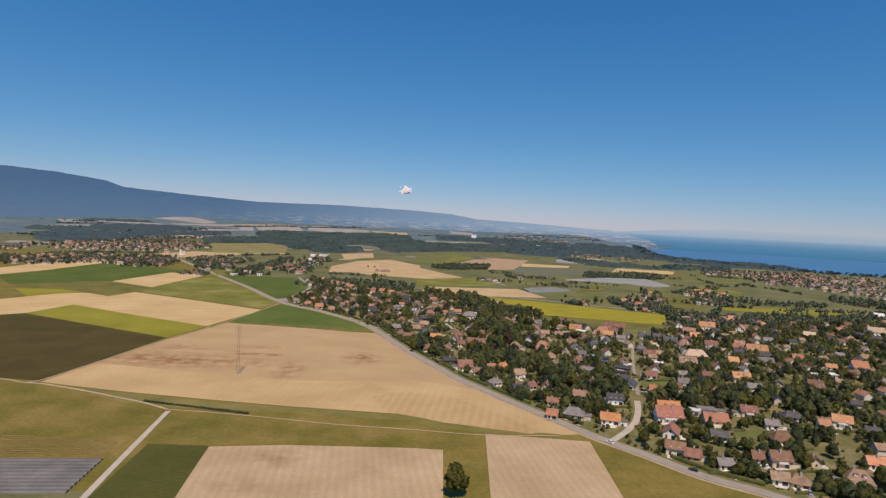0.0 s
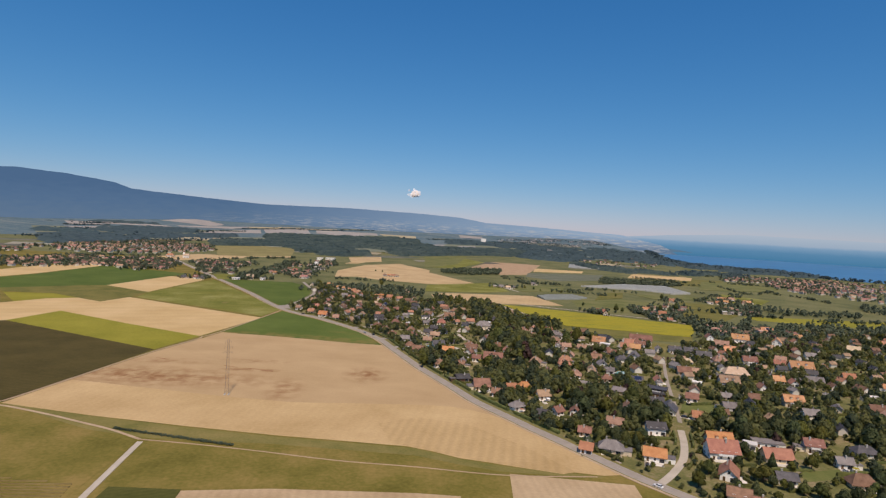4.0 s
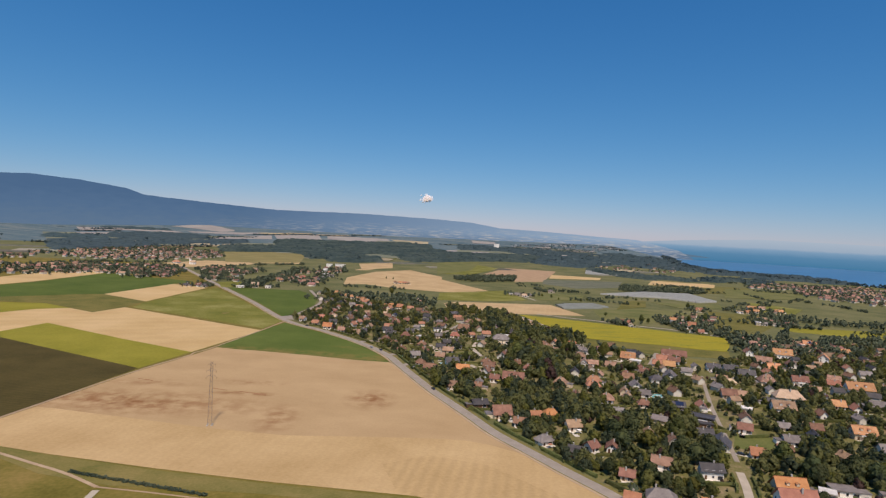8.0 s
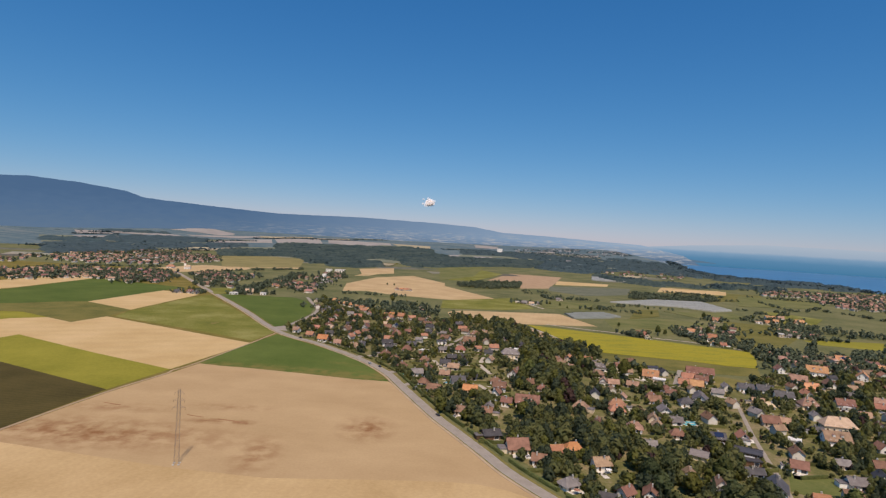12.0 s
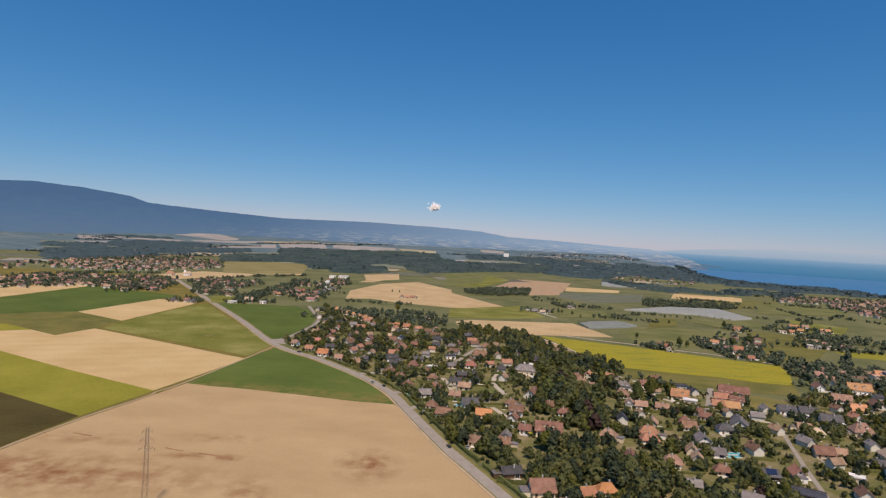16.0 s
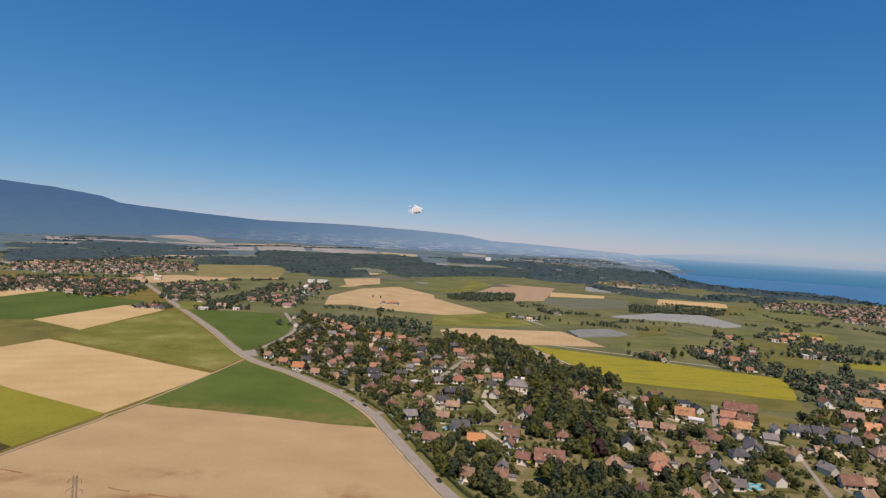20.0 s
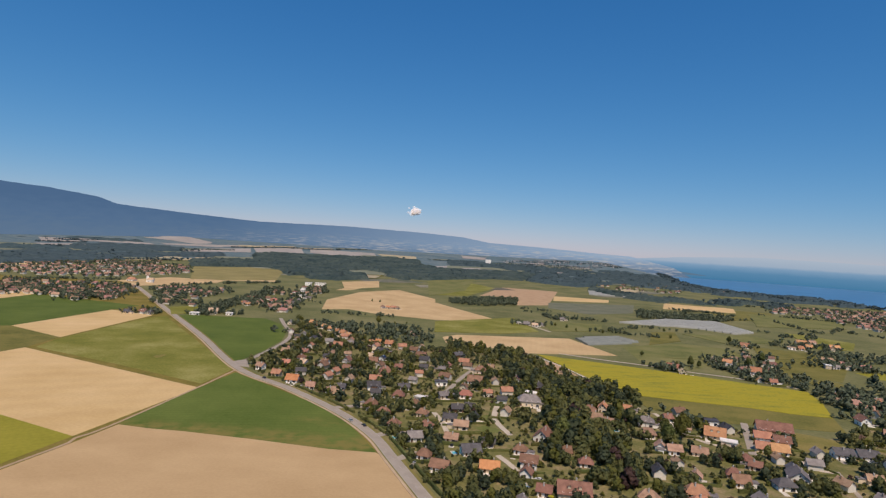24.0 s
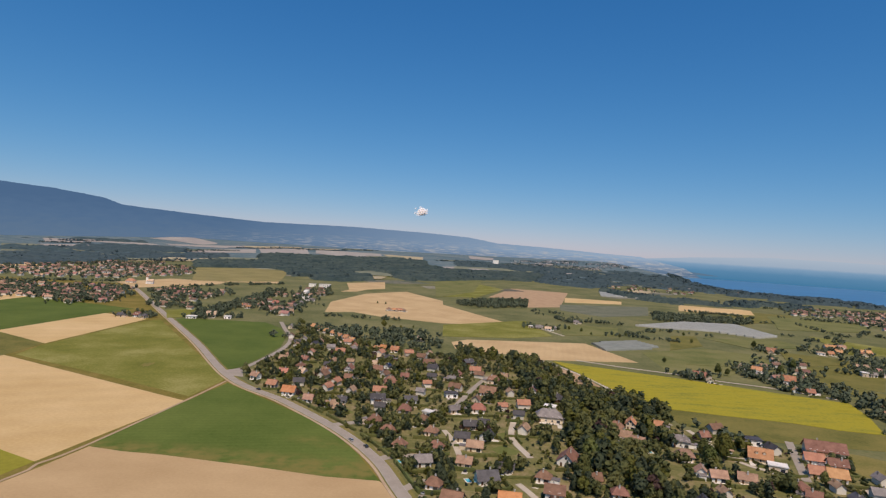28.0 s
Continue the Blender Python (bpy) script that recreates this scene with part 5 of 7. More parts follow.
house(141.9, 518.4, 7.0, 'tan', 'gable')
house(267.1, 522.0, 19.3, 'cream', 'hip', -12)
house(223.8, 525.6, 10.2, 'brown', 'gable', -8)
house(233.9, 525.8, 6.2, 'tan', 'gable')
house(33.8, 526.7, 6.2, 'grey', 'front')
house(299.7, 527.2, 6.5, 'brown', 'gable')
house(372.7, 531.2, 8.7, 'orange', 'gable')
house(123.0, 534.0, 9.7, 'red', 'hip', -5)
house(98.5, 537.4, 9.1, 'tan', 'hip')
house(61.4, 537.6, 15.3, 'brown', 'gable', -10)
house(157.3, 538.5, 9.4, 'grey', 'front')
house(47.5, 540.0, 6.6, 'brown', 'gable')
house(126.8, 546.4, 10.4, 'red', 'hip')
house(306.7, 550.5, 7.1, 'tan', 'gable')
house(347.7, 557.9, 19.0, 'orange', 'gable', -12)
house(42.3, 562.0, 6.2, 'brown', 'gable')
house(183.1, 562.5, 9.8, 'slate', 'hip', -5)
house(160.0, 564.6, 8.1, 'brown', 'gable')
house(246.2, 565.5, 7.2, 'cream', 'hip')
house(-3.5, 566.0, 9.1, 'brown', 'gable', -20)
house(23.3, 567.3, 9.6, 'bright', 'gable', -8)
house(376.4, 567.8, 8.1, 'orange', 'gable')
house(137.4, 568.8, 6.2, 'tan', 'gable')
house(278.8, 570.3, 11.6, 'tan', 'hip', -10)
house(46.1, 574.9, 8.7, 'brown', 'gable', -15)
house(161.7, 574.9, 6.7, 'brown', 'hip', -20)
house(243.4, 575.6, 7.5, 'tan', 'gable')
house(310.2, 576.1, 11.7, 'brown', 'gable', -15)
house(199.8, 576.5, 13.1, 'grey', 'front', -25)
house(339.7, 577.3, 9.0, 'red', 'gable')
house(79.9, 581.2, 7.2, 'brown', 'hip', -10)
house(-12.2, 581.4, 7.1, 'brown', 'hip', -20)
house(202.8, 584.5, 9.7, 'slate', 'front', -20)
house(346.5, 585.8, 8.7, 'tan', 'gable')
house(182.5, 588.6, 6.2, 'brown', 'gable', -35)
house(14.8, 591.9, 10.4, 'slate', 'gable', 12)
house(45.1, 596.1, 6.8, 'brown', 'hip', -25)
house(71.5, 597.3, 6.9, 'brown', 'gable', 5)
house(276.5, 597.6, 12.9, 'slate', 'gable', -15)
house(182.3, 599.6, 6.6, 'brown', 'hip', 30)
house(27.2, 606.7, 6.9, 'slate', 'gable', -10)
house(158.9, 608.4, 8.4, 'tan', 'gable', -25)
house(340.9, 608.8, 8.4, 'grey', 'gable')
house(143.1, 609.0, 7.8, 'tan', 'gable', -8)
house(-18.1, 609.5, 8.3, 'grey', 'gable', 12)
house(4.9, 612.1, 7.4, 'tan', 'gable', -15)
house(136.7, 615.3, 6.2, 'tan', 'gable')
house(272.4, 617.3, 11.8, 'slate', 'gable', -12)
house(256.5, 617.7, 11.1, 'slate', 'gable', -12)
house(216.1, 619.0, 9.4, 'orange', 'gable', -18)
house(207.3, 623.0, 7.9, 'red', 'gable', -18)
house(64.4, 623.7, 13.5, 'brown', 'front', -25)
house(188.5, 629.1, 9.4, 'pale', 'flat', -25)
house(319.9, 630.7, 11.0, 'orange', 'gable', -10)
house(226.6, 633.4, 9.6, 'brown', 'gable', -18)
house(-31.7, 634.0, 6.2, 'brown', 'hip', -30)
house(-10.6, 634.4, 7.3, 'brown', 'hip', -25)
house(12.4, 636.1, 8.7, 'tan', 'gable', -10)
house(138.8, 640.1, 9.6, 'tan', 'hip', -15)
house(186.9, 644.4, 12.3, 'orange', 'gable', -25)
house(220.2, 644.8, 9.8, 'red', 'gable', -18)
house(348.3, 648.0, 12.8, 'brown', 'gable')
house(5.7, 652.1, 8.5, 'slate', 'gable', -8)
house(472.1, 655.3, 11.3, 'cream', 'gable')
house(21.2, 655.9, 7.8, 'slate', 'gable', 60)
house(-40.2, 657.9, 8.4, 'brown', 'hip', -25)
house(-13.3, 659.2, 6.9, 'brown', 'hip', -20)
house(237.3, 659.7, 22.2, 'brown', 'gable', -18)
house(327.4, 659.7, 13.4, 'tan', 'gable')
house(117.8, 660.9, 7.8, 'tan', 'gable')
house(146.6, 663.9, 10.3, 'grey', 'hip', -20)
house(112.3, 671.6, 9.5, 'tan', 'gable')
house(-50.2, 676.0, 7.6, 'brown', 'hip', -25)
house(12.0, 676.0, 7.9, 'slate', 'gable', 5)
house(200.4, 676.3, 9.8, 'slate', 'flat', -10)
house(169.3, 680.3, 6.3, 'brown', 'gable', 15)
house(21.7, 681.6, 6.2, 'slate', 'front')
house(402.9, 682.1, 11.4, 'orange', 'gable')
house(-18.7, 683.3, 6.2, 'brown', 'hip')
house(113.8, 690.6, 8.4, 'brown', 'hip')
house(367.2, 694.8, 17.3, 'orange', 'gable', -20)
house(125.5, 695.4, 9.1, 'orange', 'front')
house(331.6, 696.0, 10.7, 'brown', 'gable')
house(143.9, 697.4, 8.7, 'orange', 'front')
house(-15.7, 699.2, 6.2, 'pale', 'flat')
house(-77.5, 699.9, 6.2, 'tan', 'gable')
house(69.7, 702.9, 16.9, 'grey', 'hip', -8)
house(-32.1, 704.7, 7.9, 'brown', 'hip')
house(-85.0, 705.9, 6.2, 'tan', 'gable', 35)
house(3.0, 710.3, 7.8, 'grey', 'gable', 25)
house(410.6, 712.4, 9.9, 'cream', 'gable')
house(20.9, 715.5, 9.5, 'red', 'hip', -10)
house(-102.6, 718.0, 6.2, 'tan', 'gable')
house(-78.5, 720.0, 6.2, 'slate', 'gable')
house(-53.1, 723.9, 9.8, 'slate', 'gable', 8)
house(455.5, 724.7, 8.8, 'orange', 'gable')
house(-28.9, 729.1, 8.5, 'slate', 'gable', 10)
house(75.9, 731.5, 9.5, 'pale', 'flat', -20)
house(-121.2, 736.2, 9.4, 'bright', 'gable', -8)
house(21.1, 739.9, 6.2, 'brown', 'gable')
house(-138.4, 752.8, 7.3, 'red', 'gable', -15)
house(2.4, 753.6, 9.6, 'slate', 'flat', 10)
house(394.2, 757.8, 11.5, 'orange', 'hip')
house(88.3, 758.1, 8.6, 'slate', 'hip')
house(362.5, 760.8, 6.2, 'tan', 'gable')
house(439.5, 761.2, 13.0, 'orange', 'gable')
house(32.9, 764.3, 12.0, 'brown', 'gable', -15)
house(-158.6, 776.7, 7.0, 'tan', 'gable', -30)
house(72.4, 779.2, 6.2, 'brown', 'gable')
house(-47.7, 781.2, 10.4, 'brown', 'hip', 15)
house(373.1, 783.4, 6.2, 'red', 'gable')
house(-83.4, 787.4, 6.2, 'brown', 'gable')
house(-140.4, 795.1, 6.6, 'red', 'gable', -10)
house(-125.0, 799.2, 7.6, 'cream', 'gable', -40)
house(-36.6, 803.9, 6.2, 'brown', 'gable')
house(4.7, 805.3, 6.2, 'grey', 'gable')
house(41.6, 805.6, 9.0, 'brown', 'hip')
house(-106.3, 809.1, 6.2, 'brown', 'gable')
house(-33.1, 819.1, 6.2, 'tan', 'gable')
house(53.4, 822.4, 6.2, 'tan', 'gable')
house(10.6, 823.3, 6.2, 'brown', 'gable')
house(-62.2, 823.6, 7.9, 'brown', 'front')
house(-88.0, 824.1, 7.6, 'brown', 'front')
house(-132.6, 824.4, 6.2, 'brown', 'hip')
house(343.1, 829.3, 6.2, 'red', 'gable')
house(334.2, 836.6, 6.4, 'orange', 'gable')
house(-54.6, 841.3, 6.2, 'slate', 'gable')
house(-66.2, 848.8, 6.2, 'cream', 'gable')
house(-107.7, 853.6, 6.5, 'tan', 'gable')
house(-134.9, 854.1, 6.2, 'brown', 'gable')
house(261.6, 857.3, 8.3, 'cream', 'front')
house(-15.4, 863.5, 9.8, 'brown', 'gable')
house(-153.6, 872.4, 6.7, 'tan', 'hip')
house(350.4, 872.8, 10.2, 'orange', 'gable', -30)
house(261.3, 879.1, 11.8, 'red', 'gable', -35)
house(24.3, 880.8, 9.7, 'slate', 'gable', 30)
house(-55.8, 881.1, 8.0, 'slate', 'gable')
house(-67.4, 886.9, 6.2, 'cream', 'gable')
house(375.3, 887.7, 7.5, 'red', 'gable')
house(339.2, 899.2, 7.5, 'pale', 'flat')
house(-96.8, 917.6, 7.5, 'grey', 'front')
house(345.6, 921.6, 9.1, 'orange', 'gable', -40)
house(-72.8, 925.6, 6.2, 'orange', 'gable')
house(-52.9, 928.6, 8.3, 'orange', 'gable')
house(-66.1, 935.1, 6.2, 'bright', 'gable')
house(-115.8, 940.6, 6.2, 'cream', 'gable')
house(515.3, 944.7, 7.6, 'slate', 'gable')
house(502.0, 951.5, 7.8, 'pale', 'flat')
house(-106.6, 976.3, 6.6, 'orange', 'gable', -35)
house(-115.4, 990.4, 6.8, 'orange', 'gable', -35)
house(-124.5, 996.0, 6.9, 'orange', 'gable', -35)
house(-134.7, 1015.4, 7.1, 'orange', 'gable', -35)
house(-146.0, 1030.7, 6.7, 'orange', 'gable', -35)
house(-157.1, 1046.9, 6.9, 'orange', 'gable', -35)
house(-168.6, 1063.8, 7.1, 'orange', 'gable', -35)
house(454.9, 1076.6, 10.7, 'red', 'gable')
house(527.1, 1081.1, 9.9, 'cream', 'flat')
house(611.2, 1107.5, 13.0, 'orange', 'gable')
house(570.9, 1123.9, 15.0, 'orange', 'gable')
house(596.2, 1136.2, 11.2, 'tan', 'gable')
house(186.0, 257.4, 8.4, 'tan', 'hip')
house(215.1, 257.4, 10.7, 'tan', 'hip')
house(177.5, 259.3, 7.0, 'tan', 'gable')
house(243.0, 280.9, 8.6, 'orange', 'gable')
house(281.5, 329.4, 7.1, 'slate', 'gable')
house(88.1, 342.5, 5.6, 'orange', 'gable')
house(272.9, 343.5, 9.9, 'orange', 'gable')
house(390.8, 449.9, 5.9, 'tan', 'hip')
house(408.7, 483.2, 7.9, 'tan', 'hip')
house(408.5, 499.2, 12.3, 'orange', 'gable')
house(466.4, 571.7, 7.5, 'tan', 'hip')
house(515.3, 645.8, 9.5, 'tan', 'hip')
house(595.5, 704.7, 17.4, 'cream', 'gable')
house(740.1, 872.9, 12.9, 'pale', 'gable')
house(351.3, 890.2, 5.6, 'tan', 'hip')
house(487.9, 937.6, 7.2, 'grey', 'gable')
house(478.6, 938.2, 9.2, 'pale', 'flat')
house(338.7, 943.6, 5.6, 'cream', 'gable')
house(-29.8, 1009.5, 9.0, 'cream', 'gable')
house(-196.0, 1046.7, 5.8, 'grey', 'gable')
house(448.1, 1065.1, 8.6, 'orange', 'gable')
house(-424.1, 1065.4, 8.4, 'slate', 'gable')
house(-393.4, 1067.7, 6.0, 'slate', 'gable')
house(-406.3, 1074.1, 10.9, 'brown', 'gable')
house(541.1, 1081.0, 7.5, 'orange', 'gable')
house(595.0, 1088.8, 8.9, 'orange', 'gable')
house(568.5, 1102.3, 7.8, 'orange', 'gable')
house(165.7, 1171.6, 8.3, 'cream', 'gable')
house(154.1, 1179.2, 9.8, 'grey', 'gable')
house(176.7, 1182.2, 9.8, 'grey', 'gable')
house(142.3, 1186.9, 7.0, 'pale', 'flat')
house(235.6, 1274.4, 7.8, 'grey', 'gable')
house(-61.3, 1302.4, 6.3, 'tan', 'hip')
house(-78.1, 1302.5, 6.3, 'orange', 'gable')
house(-88.3, 1306.1, 6.3, 'tan', 'hip')
house(-68.5, 1307.6, 7.9, 'red', 'gable')

house(-323, 1247, 8.5, 'orange', 'gable')
house(-330, 1310, 11.0, 'red', 'gable', 15)
house(-328, 1343, 8.0, 'tan', 'gable')
house(-298, 1262, 10.0, 'tan', 'hip')
house(-281, 1290, 14.0, 'red', 'hip', -10)
house(-253, 1202, 15.0, 'tan', 'gable', -15)
house(-238, 1172, 11.0, 'tan', 'gable')
house(-243, 1266, 9.0, 'grey', 'gable')
house(-248, 1329, 11.0, 'grey', 'front')
house(-256, 1412, 12.0, 'pale', 'flat')
house(-240, 1387, 10.0, 'grey', 'gable', 20)
house(-280, 1457, 12.0, 'pale', 'flat')
house(-280, 1526, 9.0, 'pale', 'gable')
house(-308, 1230, 8.0, 'orange', 'gable')
house(-274, 1223, 9.0, 'tan', 'gable')
house(-259, 1541, 10.0, 'tan', 'gable')
house(-341, 1088, 13.0, 'pale', 'flat', 10)
house(-322, 1108, 12.0, 'cream', 'gable', 10)
house(-298, 1105, 9.0, 'pale', 'flat', 10)
house(-661, 1545, 18.0, 'red', 'hip', 0)
house(-816, 1726, 20.0, 'pale', 'flat', 5)
house(-836, 1708, 24.0, 'pale', 'flat', 5)
house(-847, 1842, 14.0, 'pale', 'flat', 5)

# Farther houses between the others, joined.
def near_house(x, y, gap):
    return any(abs(x - hx) < gap and abs(y - hy) < gap for hx, hy, hw in HOUSES)


WOODS = [[(111, 775), (180, 796), (160, 710), (137, 655), (133, 663), (113, 645), (108, 594), (97, 548), (74, 543), (76, 580), (91, 644)], [(53, 518), (71, 526), (84, 505), (70, 466), (55, 460), (47, 473)], [(93, 493), (113, 488), (105, 467), (114, 458), (120, 449), (108, 418), (97, 428), (93, 439), (84, 468)], [(-10, 532), (9, 515), (26, 509), (27, 489), (12, 491), (0, 509)], [(113, 454), (133, 464), (140, 445), (135, 422), (143, 412), (144, 398), (101, 394), (96, 407)], [(176, 403), (198, 411), (185, 378), (159, 366)], [(202, 416), (225, 405), (220, 386), (256, 404), (246, 373), (216, 362), (207, 364), (180, 369)], [(274, 402), (316, 407), (278, 361), (249, 365)], [(151, 409), (170, 412), (156, 378), (140, 368)], [(72, 494), (100, 507), (96, 470), (131, 450), (131, 422), (159, 448), (152, 414), (156, 396), (133, 379), (129, 401), (118, 415), (99, 451), (71, 466)], [(19, 957), (67, 939), (102, 907), (91, 823), (108, 807), (108, 772), (143, 780), (152, 758), (179, 764), (158, 712), (140, 727), (115, 692), (106, 696), (92, 638), (100, 623), (104, 595), (90, 593), (79, 605), (71, 619), (72, 653), (53, 650), (56, 676), (76, 679), (85, 710), (85, 744), (77, 782), (62, 825), (73, 885), (63, 909), (17, 923)]]
FILL = {}
rf = random.Random(77)
for tag, poly, tries, gap in (("right", [(166, 714), (263, 629), (470, 769), (694, 804), (743, 724), (339, 300), (223.3, 250.7), (196, 313), (191, 369), (174, 424), (162, 549)], 900, 15), ("village side", [(-189, 986), (-125, 978), (-1, 916), (23, 880), (67, 791), (45, 656), (24, 578), (-8, 574), (-20, 573), (-40, 611), (-68, 665), (-112, 707), (-146, 745), (-164, 890)], 500, 15.5), ("middle", [(188, 677), (236, 639), (339, 637), (326, 581), (250, 491), (107, 473), (98, 519), (132, 620)], 240, 16)):
    xs, ys = [p[0] for p in poly], [p[1] for p in poly]
    for k in range(tries):
        x, y = rf.uniform(min(xs), max(xs)), rf.uniform(min(ys), max(ys))
        if inside(x, y, poly) and not any(inside(x, y, q) for q in (*LAWNS, DRY_PLOT, TERRACE_ROW)) and not near_house(x, y, gap + 1) and not any(inside(x, y, q) for q in WOODS) and all((q.x - x) ** 2 + (q.y - y) ** 2 > 196 for q in ROAD):
            roof = rf.choice(("brown", "brown", "tan", "slate", "grey", "red", "brown", "tan", "red", "slate", "tan"))
            if y < 520 and tag != "right":
                house(x, y, rf.uniform(6.5, 9.0), roof, rf.choice(("gable", "hip", "gable")))
            else:
                FILL.setdefault(roof, []).append((x, y, rf.uniform(6.5, 9.8), rf.uniform(-28, 16) + (90 if rf.random() < 0.45 else 0)))
                HOUSES.append((x, y, 11))
for roof, spots in FILL.items():
    walls, tops = Bag(), Bag()
    for x, y, w, turn in spots:
        d, he = w * 0.72, 3.6
        hr = he + d * 0.42
        m = pose(x, y, 0.05, 0, 0, turn)
        put = lambda q: tuple(m @ Vector(q))
        v, f = gable_walls(w, d, he, hr)
        walls.add([put(q) for q in v], f)
        b = Bag()
        x2, y2, e, r2 = w / 2 + 0.7, d / 2 + 0.7, he - 0.3, hr + 0.25
        roof_slab(b, [(-x2, -y2, e), (x2, -y2, e), (x2, 0, r2), (-x2, 0, r2)], 0.25)
        roof_slab(b, [(x2, y2, e), (-x2, y2, e), (-x2, 0, r2), (x2, 0, r2)], 0.25)
        b.box(w * 0.2 - 0.35, w * 0.2 + 0.35, 0.8, 1.4, hr - 1.2, hr + 1.0)
        tops.add([put(q) for q in b.v], b.f)
    ob = tagged(new("farther_houses", walls.mesh("farther_houses", WALL_STUFF)), f"farther plastered houses with {ROOF_WORDS[roof]} roofs among trees", "houses", kind="stuff")
    child("roof", tops.mesh("roof", ROOFS[roof]), ob, None, f"{ROOF_WORDS[roof]} roofs")

# ---- trees of the settlement ----
SETTLE = [(-165, 913), (-174, 910), (-175, 842), (-173, 791), (-146, 745), (-94, 693), (-68, 665), (-52, 634), (-40, 611), (-23, 572), (66, 396), (94, 336), (118, 305), (141.8, 278.7), (173.2, 251.9), (226.8, 213.3), (305, 251), (892, 753), (694, 804), (470, 769), (273, 654), (207, 669), (159, 707), (146, 795), (105, 892), (13, 931), (-1, 916), (-127, 992), (-175, 1058), (-202, 1128)]
LOW_BELTS = [[(-10, 560), (19, 547), (35, 519), (30, 493), (15, 491), (1, 523)], [(-58, 700), (-36, 667), (-27, 628), (-21, 590), (-17, 577), (-25, 581), (-36, 614), (-49, 654)], [(50, 458), (68, 450), (77, 409), (84, 379), (75, 365), (63, 387), (51, 427)], [(137.5, 285.3), (147.4, 272.4), (165.1, 261.0), (175.0, 270.3), (160.1, 282.7), (146.4, 294.7)], [(174.2, 255.7), (193.7, 246.8), (209.8, 234.9), (218.8, 245.5), (204.4, 257.5), (184.2, 264.6)]]
ROWS = [[(-345, 1109), (-347, 1242), (-343, 1589), (-320, 1497), (-321, 1169), (-318, 1069)], [(-150, 1068), (-46, 1054), (1, 992), (0, 927), (-41, 939), (-129, 1007)], [(38, 1511), (137, 1624), (216, 1642), (187, 1495), (108, 1439), (44, 1457)], [(459, 1520), (520, 1479), (654, 1473), (609, 1396), (475, 1379), (411, 1387)], [(368, 882), (397, 864), (396, 805), (351, 750), (351, 772), (371, 828)], [(235, 887), (254, 873), (245, 859), (229, 872)], [(341, 739), (393, 802), (450, 774), (559, 780), (752, 872), (701, 813), (463, 722), (335, 681)], [(358, 776), (478, 870), (478, 846), (368, 749)], [(608, 999), (743, 988), (717, 952), (579, 951)], [(526, 1045), (624, 1025), (593, 974), (491, 974)], [(868, 1155), (920, 1070), (926, 980), (862, 911), (793, 1054)], [(463, 819), (673, 849), (724, 839), (789, 832), (741, 782), (436, 771)], [(350, 890), (385, 837), (370, 803), (330, 838)]]
CELLS = {}
for hx, hy, hw in HOUSES:
    CELLS.setdefault((int(hx // 25), int(hy // 25)), []).append((hx, hy, hw))


def clear_of_houses(x, y, gap, h=0.0):
    for i in (-1, 0, 1):
        for j in (-1, 0, 1):
            for hx, hy, hw in CELLS.get((int(x // 25) + i, int(y // 25) + j), ()):
                if abs(x - hx) < hw * 0.5 + gap and -(hw * 0.4 + gap + 1.0 + max(0.0, h - 3.0) * 0.35) < y - hy < hw * 0.36 + gap:
                    return False
    return True


LANES = [q for line in ([(p.x, p.y) for p in ROAD], [(110, 304), (124, 319), (138, 338), (149, 361), (157, 383)], [(163, 397), (179, 443), (199, 501), (234, 592)], [(196, 614), (230, 684)], [(190, 621), (182, 645), (168, 646), (151, 688)], [(39, 830), (22, 782), (1, 718), (-14, 715)], [(46, 706), (38, 662), (44, 628)], [(-188, 791), (-181, 808), (-174, 857), (-171, 921), (-179, 977), (-204, 1047), (-222, 1100)], [(104, 934), (140, 916), (167, 887), (226, 867), (267, 835), (358, 805)], [(109, 924), (132, 867), (145, 816), (159, 707)], *GARDEN_LANES) for q in smooth_line(line, 5)]
ROAD_CELLS = {}
for q in LANES:
    ROAD_CELLS.setdefault((int(q[0] // 10), int(q[1] // 10)), []).append(q)
MAIN = {(round(q[0], 2), round(q[1], 2)) for q in smooth_line([(p.x, p.y) for p in ROAD], 5)}


def clear_of_roads(x, y, gap=5.5):
    for i in (-2, -1, 0, 1, 2):
        for j in (-2, -1, 0, 1, 2):
            for q in ROAD_CELLS.get((int(x // 10) + i, int(y // 10) + j), ()):
                near = gap if (round(q[0], 2), round(q[1], 2)) in MAIN else gap - 2.4
                if (q[0] - x) ** 2 + (q[1] - y) ** 2 < near * near:
                    return False
    return True


def bounds(poly):
    xs, ys = [p[0] for p in poly], [p[1] for p in poly]
    return min(xs), max(xs), min(ys), max(ys)


STUFF = {}


